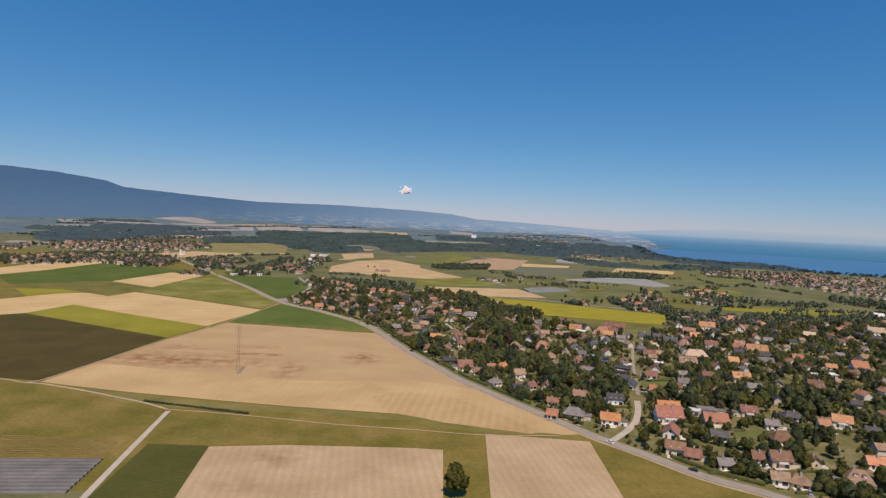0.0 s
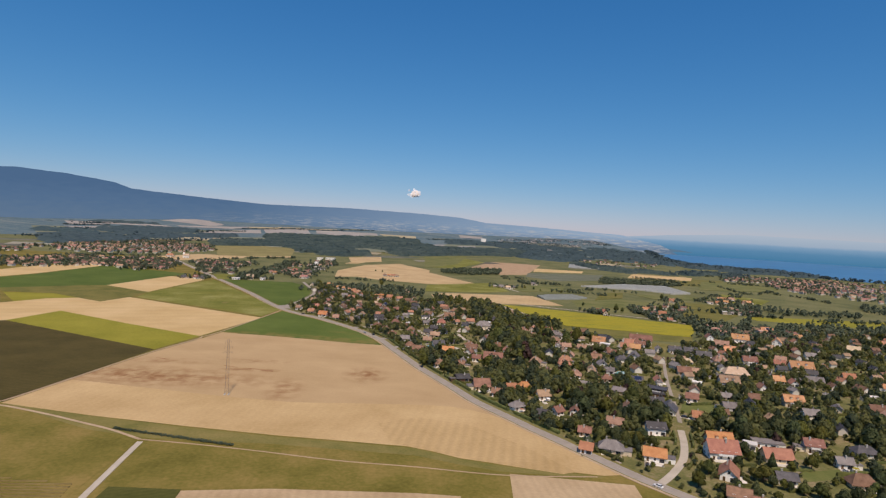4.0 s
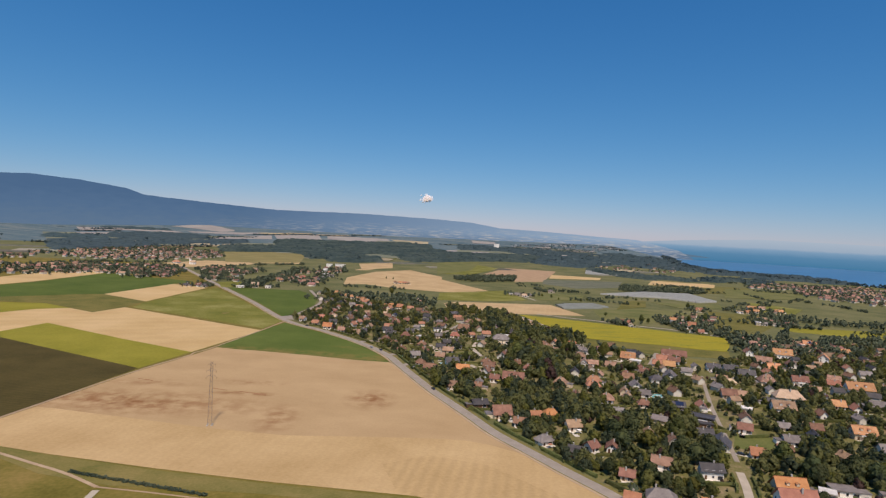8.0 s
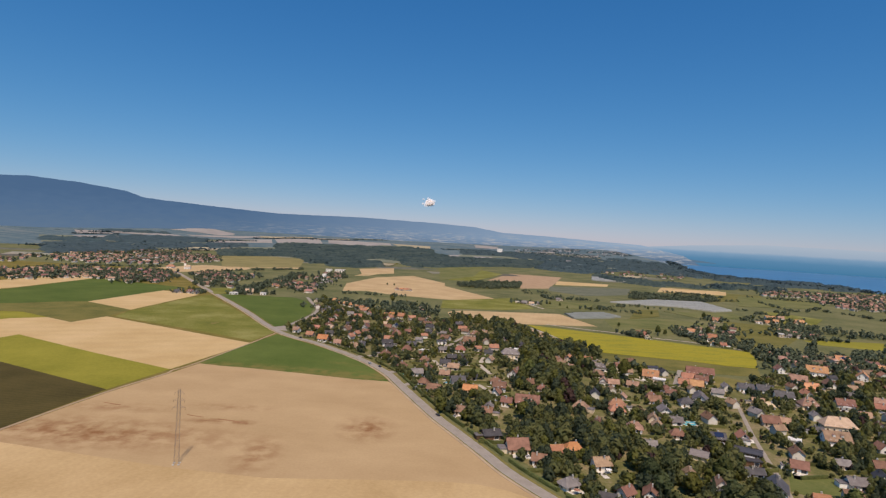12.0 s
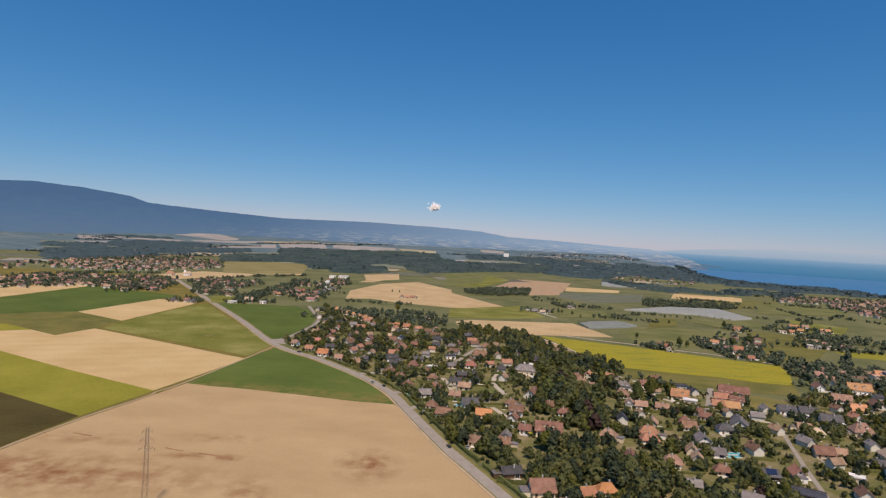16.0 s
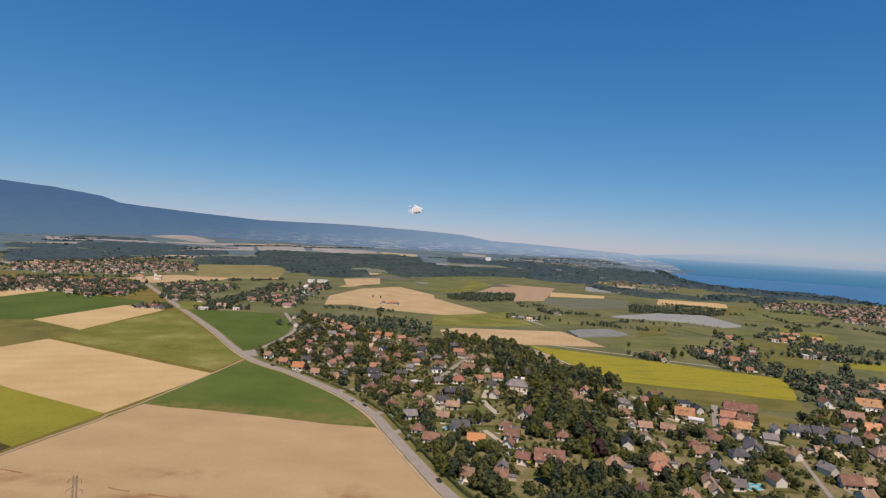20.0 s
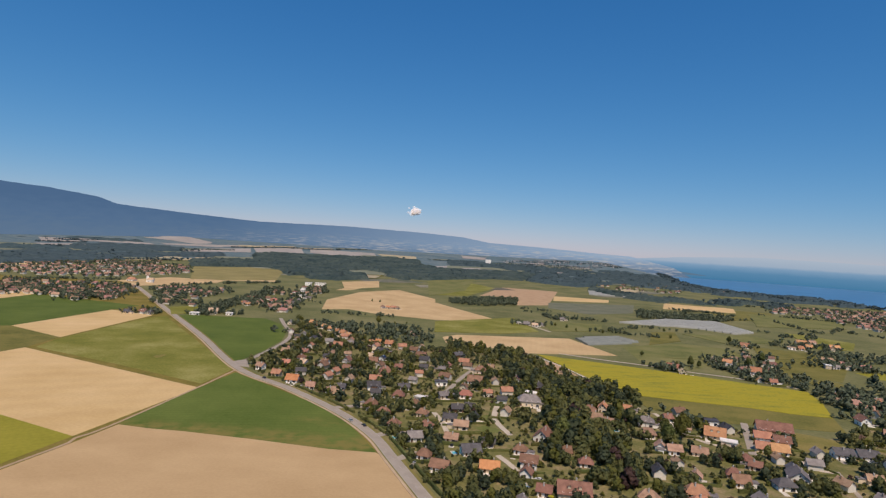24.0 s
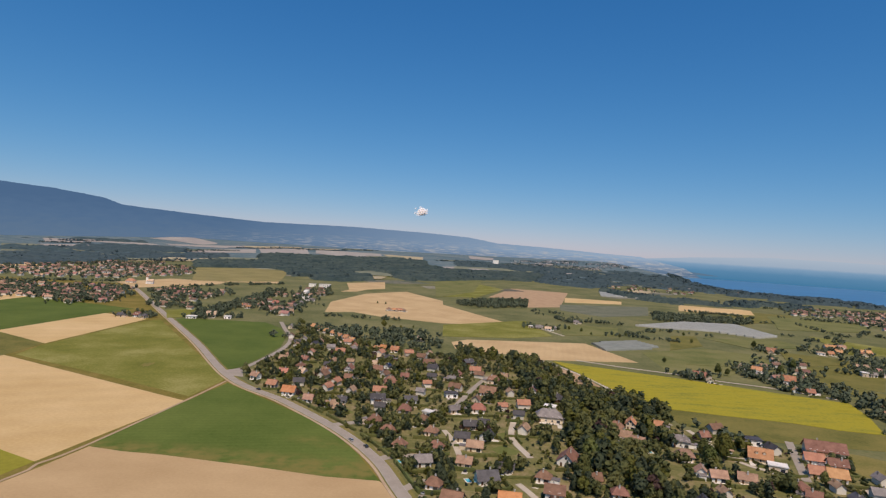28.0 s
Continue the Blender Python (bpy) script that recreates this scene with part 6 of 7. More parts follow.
OPEN = [[(12, 1013), (34, 1039), (193, 1061), (222, 944), (103, 927), (74, 949), (15, 969)], [(120, 923), (148, 909), (229, 872), (292, 838), (360, 802), (345, 760), (319, 711), (288, 718), (262, 730), (217, 740), (177, 751), (149, 807)], [(-187, 1236), (-205, 1394), (-163, 1606), (-76, 1727), (12, 1540), (11, 1462), (73, 1316), (107, 1239), (43, 1188), (5, 1181), (-93, 1216), (-144, 1258)], [(514, 2076), (619, 2032), (792, 1924), (730, 1845), (449, 1860)], [(319, 1278), (407, 1368), (571, 1328), (555, 1223), (479, 1238), (388, 1248)], [(202, 1064), (275, 1105), (293, 1056), (204, 1009)], [(149, 807), (177, 751), (217, 740), (262, 730), (288, 718), (319, 711), (301, 672), (289, 674), (214, 682), (168, 709), (167, 728)], [(-690, 1539), (-648, 1702), (-511, 1705), (-502, 1625), (-570, 1493), (-597, 1448)]]


def stuff_tree(kind, x, y, h, spread=1.0):
    if h > 2.2 and any(inside(x, y, q) for q in OPEN):
        return
    STUFF.setdefault(kind, []).append((x, y, h, spread))


SPOTS = []
rt = random.Random(21)
for poly in WOODS:
    x0, x1, y0, y1 = bounds(poly)
    for k in range(int((x1 - x0) * (y1 - y0) / 60)):
        x, y = rt.uniform(x0, x1), rt.uniform(y0, y1)
        if inside(x, y, poly) and clear_of_houses(x, y, 2.0, 28) and clear_of_roads(x, y, 6):
            SPOTS.append((x, y, rt.uniform(7.5, 13.5), rt.choice((2, 3, 3, 2, 0, 4, 6)), 1.15))
x0, x1, y0, y1 = bounds(SETTLE)
for poly in LOW_BELTS:
    bx0, bx1, by0, by1 = bounds(poly)
    for k in range(int((bx1 - bx0) * (by1 - by0) / 24)):
        x, y = rt.uniform(bx0, bx1), rt.uniform(by0, by1)
        if inside(x, y, poly) and clear_of_houses(x, y, 1.2, 5) and clear_of_roads(x, y, 8.5):
            SPOTS.append((x, y, rt.uniform(4, 8.5), rt.choice((0, 1, 2, 3, 6)), 1.2))
TAKEN = set()
for hx, hy, hw in HOUSES:
    for k in range(7):
        a = rt.uniform(0, 6.283)
        x, y, h = hx + math.cos(a) * (hw * 0.5 + rt.uniform(1.5, 4)), hy + math.sin(a) * (hw * 0.42 + rt.uniform(1.5, 3.5)), rt.uniform(1.8, 4.5)
        if math.sin(a) < -0.35:
            h, y = rt.uniform(0.8, 1.7), y - 2.0
        if clear_of_houses(x, y, 0.1) and clear_of_roads(x, y, 5):
            SPOTS.append((x, y, h, rt.choice((0, 1, 2, 3)), 1.5))
for k in range(60000):
    x, y = rt.uniform(x0, x1), rt.uniform(y0, y1)
    cell = 4.0 if y < 600 else 4.8
    if (int(x // cell), int(y // cell), cell) in TAKEN or not inside(x, y, SETTLE):
        continue
    thick = noise.noise((x / 19, y / 19, 3.0)) + 0.35 * noise.noise((x / 7, y / 7, 8.0))
    open_garden = any(inside(x, y, q) for q in GARDENS)
    if thick > (0.14 if open_garden else 0.03):
        h = rt.uniform(4.0, 9.0) + 5.0 * max(0.0, thick) * rt.random()
    elif rt.random() < 0.2:
        h = rt.uniform(1.6, 5.0)
    else:
        continue
    if not clear_of_roads(x, y, 14.0):
        h = min(h, rt.uniform(1.8, 4.0))
    if clear_of_houses(x, y, 0.3 + h * 0.14, h) and clear_of_roads(x, y, 5.0 + h * 0.2):
        TAKEN.add((int(x // cell), int(y // cell), cell))
        SPOTS.append((x, y, h, rt.choice((0, 1, 2, 3, 4, 6, 0, 2, 5 if h > 6 else 1)), rt.uniform(1.0, 1.25) if h > 5 else 1.4))
for poly in ROWS:
    x0, x1, y0, y1 = bounds(poly)
    for k in range(int((x1 - x0) * (y1 - y0) / (60 if y0 > 1000 else 110))):
        x, y = rt.uniform(x0, x1), rt.uniform(y0, y1)
        if inside(x, y, poly) and clear_of_houses(x, y, 1) and clear_of_roads(x, y, 9):
            stuff_tree("far", x, y, rt.uniform(6, 12), 1.1)
for hx, hy, hw in HOUSES:
    if not inside(hx, hy, SETTLE):
        for k in range(9):
            a, far = rt.uniform(0, 6.283), rt.uniform(0.8, 2.4)
            x, y = hx + math.cos(a) * hw * far, hy + abs(math.sin(a)) * hw * far - 2
            if clear_of_houses(x, y, 1):
                stuff_tree("far", x, y, rt.uniform(4, 10), 1.15)
SPOTS = [q for q in SPOTS if q[2] < 2.0 or not any(inside(q[0], q[1], p) for p in (*LAWNS, DRY_PLOT, TERRACE_ROW))]
SPOTS.sort(key=lambda s: s[1] + 0.35 * abs(s[0] - 90) - 14 * s[2])
for x, y, h, which, spread in SPOTS[:260]:
    tree(x, y, h, which, spread)
for x, y, h, which, spread in SPOTS[260:]:
    stuff_tree("near" if y < 590 else "middle", x, y, h, spread)

single_tree(290.9, 900.4, 11.2)
single_tree(360.0, 903.9, 12.5)
single_tree(408.2, 956.3, 11.2)
single_tree(446.6, 1104.5, 10.0)
single_tree(363.0, 1117.2, 6.2)
single_tree(299.5, 896.8, 7.5)
single_tree(254.9, 951.2, 6.2)
single_tree(250.8, 885.0, 7.5)
single_tree(262.3, 1128.8, 6.2)
single_tree(384.2, 1191.1, 6.2)
single_tree(634.5, 1130.2, 6.2)
single_tree(518.3, 1110.8, 6.2)
single_tree(547.1, 1136.0, 6.2)
single_tree(201.4, 1185.2, 6.2)
single_tree(216.5, 1170.0, 6.2)
single_tree(224.0, 1141.2, 5.0)
single_tree(337.4, 917.7, 5.0)
single_tree(276.2, 902.5, 5.0)
single_tree(279.8, 1153.7, 5.0)
single_tree(-79.4, 1095.8, 11.2)
single_tree(-540.7, 1176.2, 6.2)
single_tree(-411.0, 1077.7, 7.5)
single_tree(-408.1, 1088.0, 8.8)
single_tree(-400.1, 1082.8, 7.5)
single_tree(-116.9, 1405.8, 5.0)
single_tree(-100.7, 1399.8, 5.0)
single_tree(-55.7, 1097.4, 5.0)
single_tree(-38.6, 1112.0, 3.8)
single_tree(-71.7, 1106.8, 3.8)
single_tree(-101.6, 1068.3, 6.2)
single_tree(21.1, 237.4, 13.8)
single_tree(161.4, 638.5, 16.2)
single_tree(147.2, 627.3, 12.5)
single_tree(151.6, 643.7, 11.2)
single_tree(202.3, 609.1, 7.5)
single_tree(27.4, 603.0, 8.8)
single_tree(75.7, 620.7, 15.0)
single_tree(66.1, 597.5, 13.8)


# ---- far land: fields, woods and villages ----


def far_fields():
    r = random.Random(8)
    v, f = [], []
    for gx in range(-26, 12):
        for gy in range(0, 26):
            cx, cy = gx * 150 + r.uniform(-40, 40), 1150 + gy * 135 + r.uniform(-40, 40)
            if cx ** 2 + (cy - 150) ** 2 > 2450 ** 2 or r.random() < 0.66:
                continue
            if cx > 400 + 0.36 * (cy - 1100) and cy < 2700 or cx > 1000 + 0.3 * (cy - 2700) or (cy < 1900 and -900 < cx < 700):
                continue
            a = radians(25 + r.uniform(-12, 12))
            hw, hd = r.uniform(40, 110), r.uniform(25, 70)
            k = len(v)
            for sx, sy in ((-1, -1), (1, -1), (1, 1), (-1, 1)):
                px, py = sx * hw * r.uniform(0.8, 1.1), sy * hd * r.uniform(0.8, 1.1)
                v.append((cx + px * math.cos(a) - py * math.sin(a), cy + px * math.sin(a) + py * math.cos(a), 0.3 + 0.002 * (k % 97)))
            f.append((k, k + 1, k + 2, k + 3))
    tagged(new("distant_fields", mesh_of("distant_fields", v, f, FIELD_STUFF)), "distant patchwork of tan and green fields", "field", kind="stuff")


far_fields()


def canopy(poly, cell, tall, seed, bag, gaps=-0.15):
    """A closed wood seen from afar: a lumpy roof of crowns that falls to the ground at its edge."""
    r = random.Random(seed)
    x0, x1, y0, y1 = bounds(poly)
    nx, ny = int((x1 - x0) / cell) + 2, int((y1 - y0) / cell) + 2
    grid, within = {}, set()
    for i in range(-1, nx + 1):
        for j in range(-1, ny + 1):
            x, y = x0 + i * cell + r.uniform(-0.35, 0.35) * cell, y0 + j * cell + r.uniform(-0.35, 0.35) * cell
            grid[i, j] = (x, y)
            if inside(x, y, poly) and noise.noise((x / 110, y / 55, seed * 1.0)) > gaps:
                within.add((i, j))
    used = {}
    for i in range(-1, nx):
        for j in range(-1, ny):
            ring = ((i, j), (i + 1, j), (i + 1, j + 1), (i, j + 1))
            if not any(c in within for c in ring):
                continue
            q = []
            for c in ring:
                if c not in used:
                    used[c] = len(bag.v)
                    x, y = grid[c]
                    bag.v.append((x, y, rise(x, y) + (tall * (r.uniform(0.45, 1.0) + 0.45 * noise.noise((x / 45, y / 45, 2.0))) if c in within else -0.4)))
                q.append(used[c])
            bag.f += [(q[0], q[1], q[2]), (q[0], q[2], q[3])]


for k in range(230):
    t = k / 229 + rt.uniform(-0.01, 0.01)
    stuff_tree("far", (-160.0) + t * 66.9, 347.7 + t * (-15.8) + rt.uniform(-0.8, 0.8), rt.uniform(0.7, 1.5), 1.9)


def far_woods():
    r = random.Random(15)
    woods, copses = Bag(), Bag()
    for n, (bag, cell, tall, gaps, thin, poly) in enumerate((
        (woods, 15, 11, -0.3, 3400, [(-1543, 2361), (-1513, 2490), (-1416, 2572), (-1333, 2620), (-1273, 2721), (-1097, 2986), (-998, 3075), (-932, 2890), (-1029, 2759), (-1155, 2494), (-1087, 2253), (-1078, 2079), (-1127, 1924), (-1150, 1829)]),
        (copses, 12, 12, -0.42, 1500, [(-943, 2577), (-867, 2709), (-764, 2797), (-880, 3181), (-800, 3365), (-615, 3344), (-447, 3425), (-235, 3491), (-45, 3482), (-35, 3189), (96, 3014), (316, 3037), (488, 3083), (525, 2986), (367, 2527), (254, 2523), (68, 2306), (-31, 2176), (-86, 2154), (-141, 2292), (-162, 2459), (-269, 2651), (-316, 2488), (-282, 2315), (-218, 2278), (-195, 2047), (-273, 1944), (-347, 1947), (-392, 2081), (-432, 2031), (-518, 2303), (-591, 2392), (-719, 2289), (-797, 2217)]),
        (woods, 18, 12, -0.25, 9000, [(-1630, 3004), (-1510, 3122), (-1358, 3210), (-1249, 3219), (-1177, 3019), (-1316, 2803), (-1441, 2688), (-1559, 2728)]),
        (woods, 18, 12, -0.2, 9000, [(-1723, 2602), (-1647, 2719), (-1544, 2705), (-1447, 2623), (-1641, 2493)]),
        (woods, 20, 12, -0.1, 9000, [(-2009, 2988), (-1959, 3142), (-1802, 3243), (-1531, 3328), (-1583, 3431), (-1850, 3274)]),
        (woods, 13, 11, -0.06, 1100, [(118, 3603), (385, 3630), (623, 3482), (909, 3369), (1389, 3789), (1437, 3576), (1314, 3043), (1303, 2760), (1306, 2589), (1423, 2517), (1533, 2447), (1548, 2219), (1389, 2023), (1326, 2132), (1178, 2137), (1091, 2324), (1014, 2515), (919, 2557), (785, 2634), (557, 2328), (453, 2412), (394, 2555), (525, 2986), (488, 3083), (349, 3319), (107, 3295)]),
        (copses, 10, 10, -0.08, 480, [(601, 2336), (627, 2116), (739, 2033), (793, 1928), (957, 2078), (1091, 2002), (1162, 1979), (978, 1827), (831, 1845), (643, 1812), (552, 1951), (540, 2166)]),
    )):
        canopy(poly, cell, tall, 900 + n, bag, gaps)
        x0, x1, y0, y1 = bounds(poly)
        for k in range(int((x1 - x0) * (y1 - y0) / thin)):
            x, y = r.uniform(x0, x1), r.uniform(y0, y1)
            if inside(x, y, poly) and noise.noise((x / 110, y / 55, 900.0 + n)) > gaps:
                stuff_tree("woods", x, y, r.uniform(9, 14), 1.6)
    tagged(new("copses", copses.mesh("copses", WOOD_ROOF)), "woods behind the village and along the shore, shade and haze painted into their green", "woods", kind="stuff")
    tagged(new("distant_woods", woods.mesh("distant_woods", LEAF_FAR)), "distant woods and hedgerows across the plain, tinted with painted haze", "woods", kind="stuff")
    hedge_row = [(-357, 1152), (-353, 1258), (-350, 1429), (-343, 1554), (-325, 1484), (-320, 1238), (-321, 1084)]
    x0, x1, y0, y1 = bounds(hedge_row)
    for k in range(int((x1 - x0) * (y1 - y0) / 130)):
        x, y = r.uniform(x0, x1), r.uniform(y0, y1)
        if inside(x, y, hedge_row):
            stuff_tree("far", x, y, r.uniform(7, 12), 1.2)
    for one, two in FAR_ROWS:
        for k in range(int((two - one).length / 7)):
            q = one.lerp(two, r.random())
            stuff_tree("woods", q.x, q.y + r.uniform(-12, 12), r.uniform(6, 11), 1.6)
    shore = smooth_line(SHORE, 12)
    for q in shore:
        for i in range(2):
            x, y = q.x - r.uniform(5, 90), q.y - r.uniform(-10, 40)
            stuff_tree("woods", x, y, r.uniform(9, 15), 1.8)
    for pts in ([(185, 1435), (247, 1405)], [(223, 1305), (317, 1282)], [(365, 1235), (433, 1200)], [(557, 1450), (709, 1466)], [(794, 1604), (983, 1529)], [(511, 1108), (580, 1099)], [(566, 1080), (591, 1045)], [(235, 892), (256, 874)], [(204, 1431), (219, 1287)], [(273, 1151), (355, 1114)], [(322, 922), (321, 889)], [(583, 1620), (696, 1581)], [(592, 1266), (694, 1250)], [(377, 876), (346, 750)], [(331, 931), (323, 821)], [(462, 946), (559, 918)], [(599, 894), (791, 918)], [(213, 792), (279, 780)], [(-178, 1187), (-52, 1185)], [(-70, 1081), (2, 1054)], [(-868, 1450), (-687, 1556)], [(-1224, 2132), (-819, 2230)], [(-557, 1503), (-380, 1731)], [(-269, 1356), (-178, 1302)], [(538, 1517), (638, 1597), (692, 1529)], [(743, 1467), (725, 1296), (832, 1388)], [(588, 1215), (663, 1212)], [(805, 1328), (828, 1276), (829, 1177)], [(188, 1384), (220, 1352), (280, 1348)], [(243, 1138), (349, 1218)], [(893, 1852), (1071, 1861), (1188, 1906), (1323, 1810)], [(-867, 1319), (-844, 1431), (-769, 1457)]):
        for q in smooth_line(pts, 4.5):
            lush = noise.noise((q.x / 22, q.y / 22, 4.0))
            for i in range(0 if lush < -0.2 else 2 if lush > 0.1 else 1):
                stuff_tree("far", q.x + r.uniform(-4, 4), q.y + r.uniform(-7, 7), r.uniform(3.5, 7) + 6 * max(0.0, lush) * r.random(), 1.3)


far_woods()


def village(poly, count, seed, trees):
    r = random.Random(seed)
    x0, x1, y0, y1 = bounds(poly)
    put, wv, wf, rv, rf = 0, [], [], [], []
    for k in range(count * 30):
        if put >= count:
            break
        x, y = r.uniform(x0, x1), r.uniform(y0, y1)
        if not inside(x, y, poly):
            continue
        put += 1
        a = radians(r.uniform(-25, 25))
        w, d, he, hr = r.uniform(3.2, 5.8), r.uniform(2.9, 4.1), r.uniform(2.8, 4.6), r.uniform(5.4, 7.0)
        turn = lambda p: (x + p[0] * math.cos(a) - p[1] * math.sin(a), y + p[0] * math.sin(a) + p[1] * math.cos(a), p[2] + rise(x, y))
        v, f = gable_walls(2 * w, 2 * d, he, hr)
        b = len(wv)
        wv += [turn(p) for p in v]
        wf += [tuple(i + b for i in q) for q in f]
        bag = Bag()
        roof_slab(bag, [(-w - 0.6, -d - 0.6, he - 0.3), (w + 0.6, -d - 0.6, he - 0.3), (w + 0.6, 0, hr + 0.3), (-w - 0.6, 0, hr + 0.3)], 0.25)
        roof_slab(bag, [(w + 0.6, d + 0.6, he - 0.3), (-w - 0.6, d + 0.6, he - 0.3), (-w - 0.6, 0, hr + 0.3), (w + 0.6, 0, hr + 0.3)], 0.25)
        b = len(rv)
        rv += [turn(p) for p in bag.v]
        rf += [tuple(i + b for i in q) for q in bag.f]
        for i in range(trees):
            stuff_tree("far", x + r.uniform(-22, 22), y + r.uniform(-22, 22), r.uniform(5, 11), 1.2)
    ob = new("village_houses", mesh_of("village_houses", wv, wf, WALL_STUFF))
    tagged(ob, "distant village of plastered houses with reddish tiled roofs", "village", kind="stuff")
    child("roof", mesh_of("roof", rv, rf, ROOF_STUFF), ob, None, "reddish and brown tiled roofs")


village([(-1104, 1767), (-784, 2145), (-669, 1871), (-735, 1613), (-930, 1533)], 200, 1, 2)
village([(-824, 1391), (-602, 1444), (-502, 1157), (-524, 1144), (-705, 1230)], 130, 2, 5)
village([(-561, 1423), (-428, 1471), (-371, 1171), (-410, 1151)], 40, 3, 6)
village([(-371, 1372), (-325, 1665), (-247, 1662), (-229, 1307), (-234, 1161), (-308, 1203)], 26, 4, 6)
village([(914, 1593), (981, 1141), (1027, 971), (1710, 1623), (1517, 1771), (1250, 1904)], 330, 5, 2)
village([(952, 1848), (1155, 1924), (1034, 1698), (861, 1655)], 45, 6, 2)
village([(1130, 1857), (1404, 1914), (1002, 1399), (900, 1377), (924, 1551)], 120, 7, 2)
village([(384, 1010), (449, 989), (355, 844), (332, 870)], 8, 8, 6)
village([(390, 807), (453, 778), (476, 751), (418, 688), (392, 705), (333, 712)], 24, 12, 4)
village([(-990, 1190), (-925, 1313), (-835, 1356), (-693, 1302), (-640, 1212), (-766, 1107), (-821, 1007)], 95, 10, 4)
village([(-1188, 1407), (-1137, 1629), (-1101, 1777), (-975, 1587), (-1001, 1521), (-1069, 1277)], 30, 11, 3)
village([(510, 1002), (561, 975), (520, 925), (469, 936)], 8, 9, 5)
village([(557, 2328), (700, 2500), (1014, 2900), (1250, 2900), (1300, 2600), (1091, 2324), (900, 2250)], 45, 13, 3)
village([(-1150, 1829), (-1087, 2240), (-960, 2330), (-800, 2200), (-784, 2145), (-1104, 1767)], 70, 14, 5)



def far_town():
    """Pale blocks and halls of a town far across the plain."""
    r = random.Random(12)
    poly, bag = [(493, 3935), (880, 4032), (1241, 4099), (1281, 3937), (938, 3577), (453, 3524)], Bag()
    x0, x1, y0, y1 = bounds(poly)
    for k in range(300):
        x, y = r.uniform(x0, x1), r.uniform(y0, y1)
        if inside(x, y, poly) and noise.noise((x / 160, y / 160, 5.0)) > -0.25:
            w, d, h, z = r.choice((3, 4, 5, 6, 12)) * r.uniform(0.8, 1.3), r.uniform(3, 6), r.uniform(4, 8), rise(x, y)
            bag.box(x - w, x + w, y - d, y + d, z - 2, z + h)
            for i in range(3):
                stuff_tree("woods", x + r.uniform(-40, 40), y - r.uniform(6, 40), r.uniform(6, 10), 1.6)
    tagged(new("distant_town", bag.mesh("distant_town", TOWN)), "distant town of pale blocks and halls, haze painted into their colour", "town", kind="stuff")


far_town()
STUFF_WORDS = {"near": "garden trees and shrubs between houses", "middle": "trees and bushes around the farther houses", "far": "scattered green trees among distant fields", "woods": "distant dark woods and tree rows with painted haze"}
TONES = [(LEAF_STUFF, "mass of mid-green "), (LEAF_BRIGHT, "mass of light yellow-green "), (LEAF_COOL, "mass of dark blue-green "), (LEAF_COPPER, "mass of dark copper-leaved ")]
for kind, spots in STUFF.items():
    count, variants = {"near": (105, 14), "middle": (48, 12), "far": (14, 10), "woods": (12, 8)}[kind]
    shapes = [crown_arrays("conifer" if kind in ("near", "middle") and i == 5 else "broad", count, 70 + i) for i in range(variants)]
    rs = np.random.RandomState(5)
    tones = [([], [], [], [0]) for t in TONES]
    for i, (x, y, h, spread) in enumerate(spots):
        cv, cf, cn = shapes[i % variants]
        a = rs.rand() * 6.283
        rot = np.array(((math.cos(a), -math.sin(a), 0), (math.sin(a), math.cos(a), 0), (0, 0, 1)))
        low = cv - (0, 0, 0.14)
        pick = (i * 0.618034) % 1
        vs, fs, ns, base = tones[0 if kind in ("far", "woods") else 2 if i % variants == 5 else 0 if pick < 0.56 else 1 if pick < (0.82 if h < 6 else 0.68) else 3 if pick > 0.98 else 2]
        vs.append((low @ rot.T) * (h * spread, h * spread, h * 1.12) + (x, y, rise(x, y)))
        fs.append(cf + base[0])
        ns.append(cn @ rot.T)
        base[0] += len(cv)
    for (vs, fs, ns, base), (mat, word) in zip(tones, TONES):
        if vs:
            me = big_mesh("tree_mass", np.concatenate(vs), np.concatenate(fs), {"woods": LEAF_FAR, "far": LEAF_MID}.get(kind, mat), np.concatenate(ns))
            tagged(new("tree_mass", me), STUFF_WORDS[kind] if kind in ("far", "woods") else word + STUFF_WORDS[kind], "trees", kind="stuff")


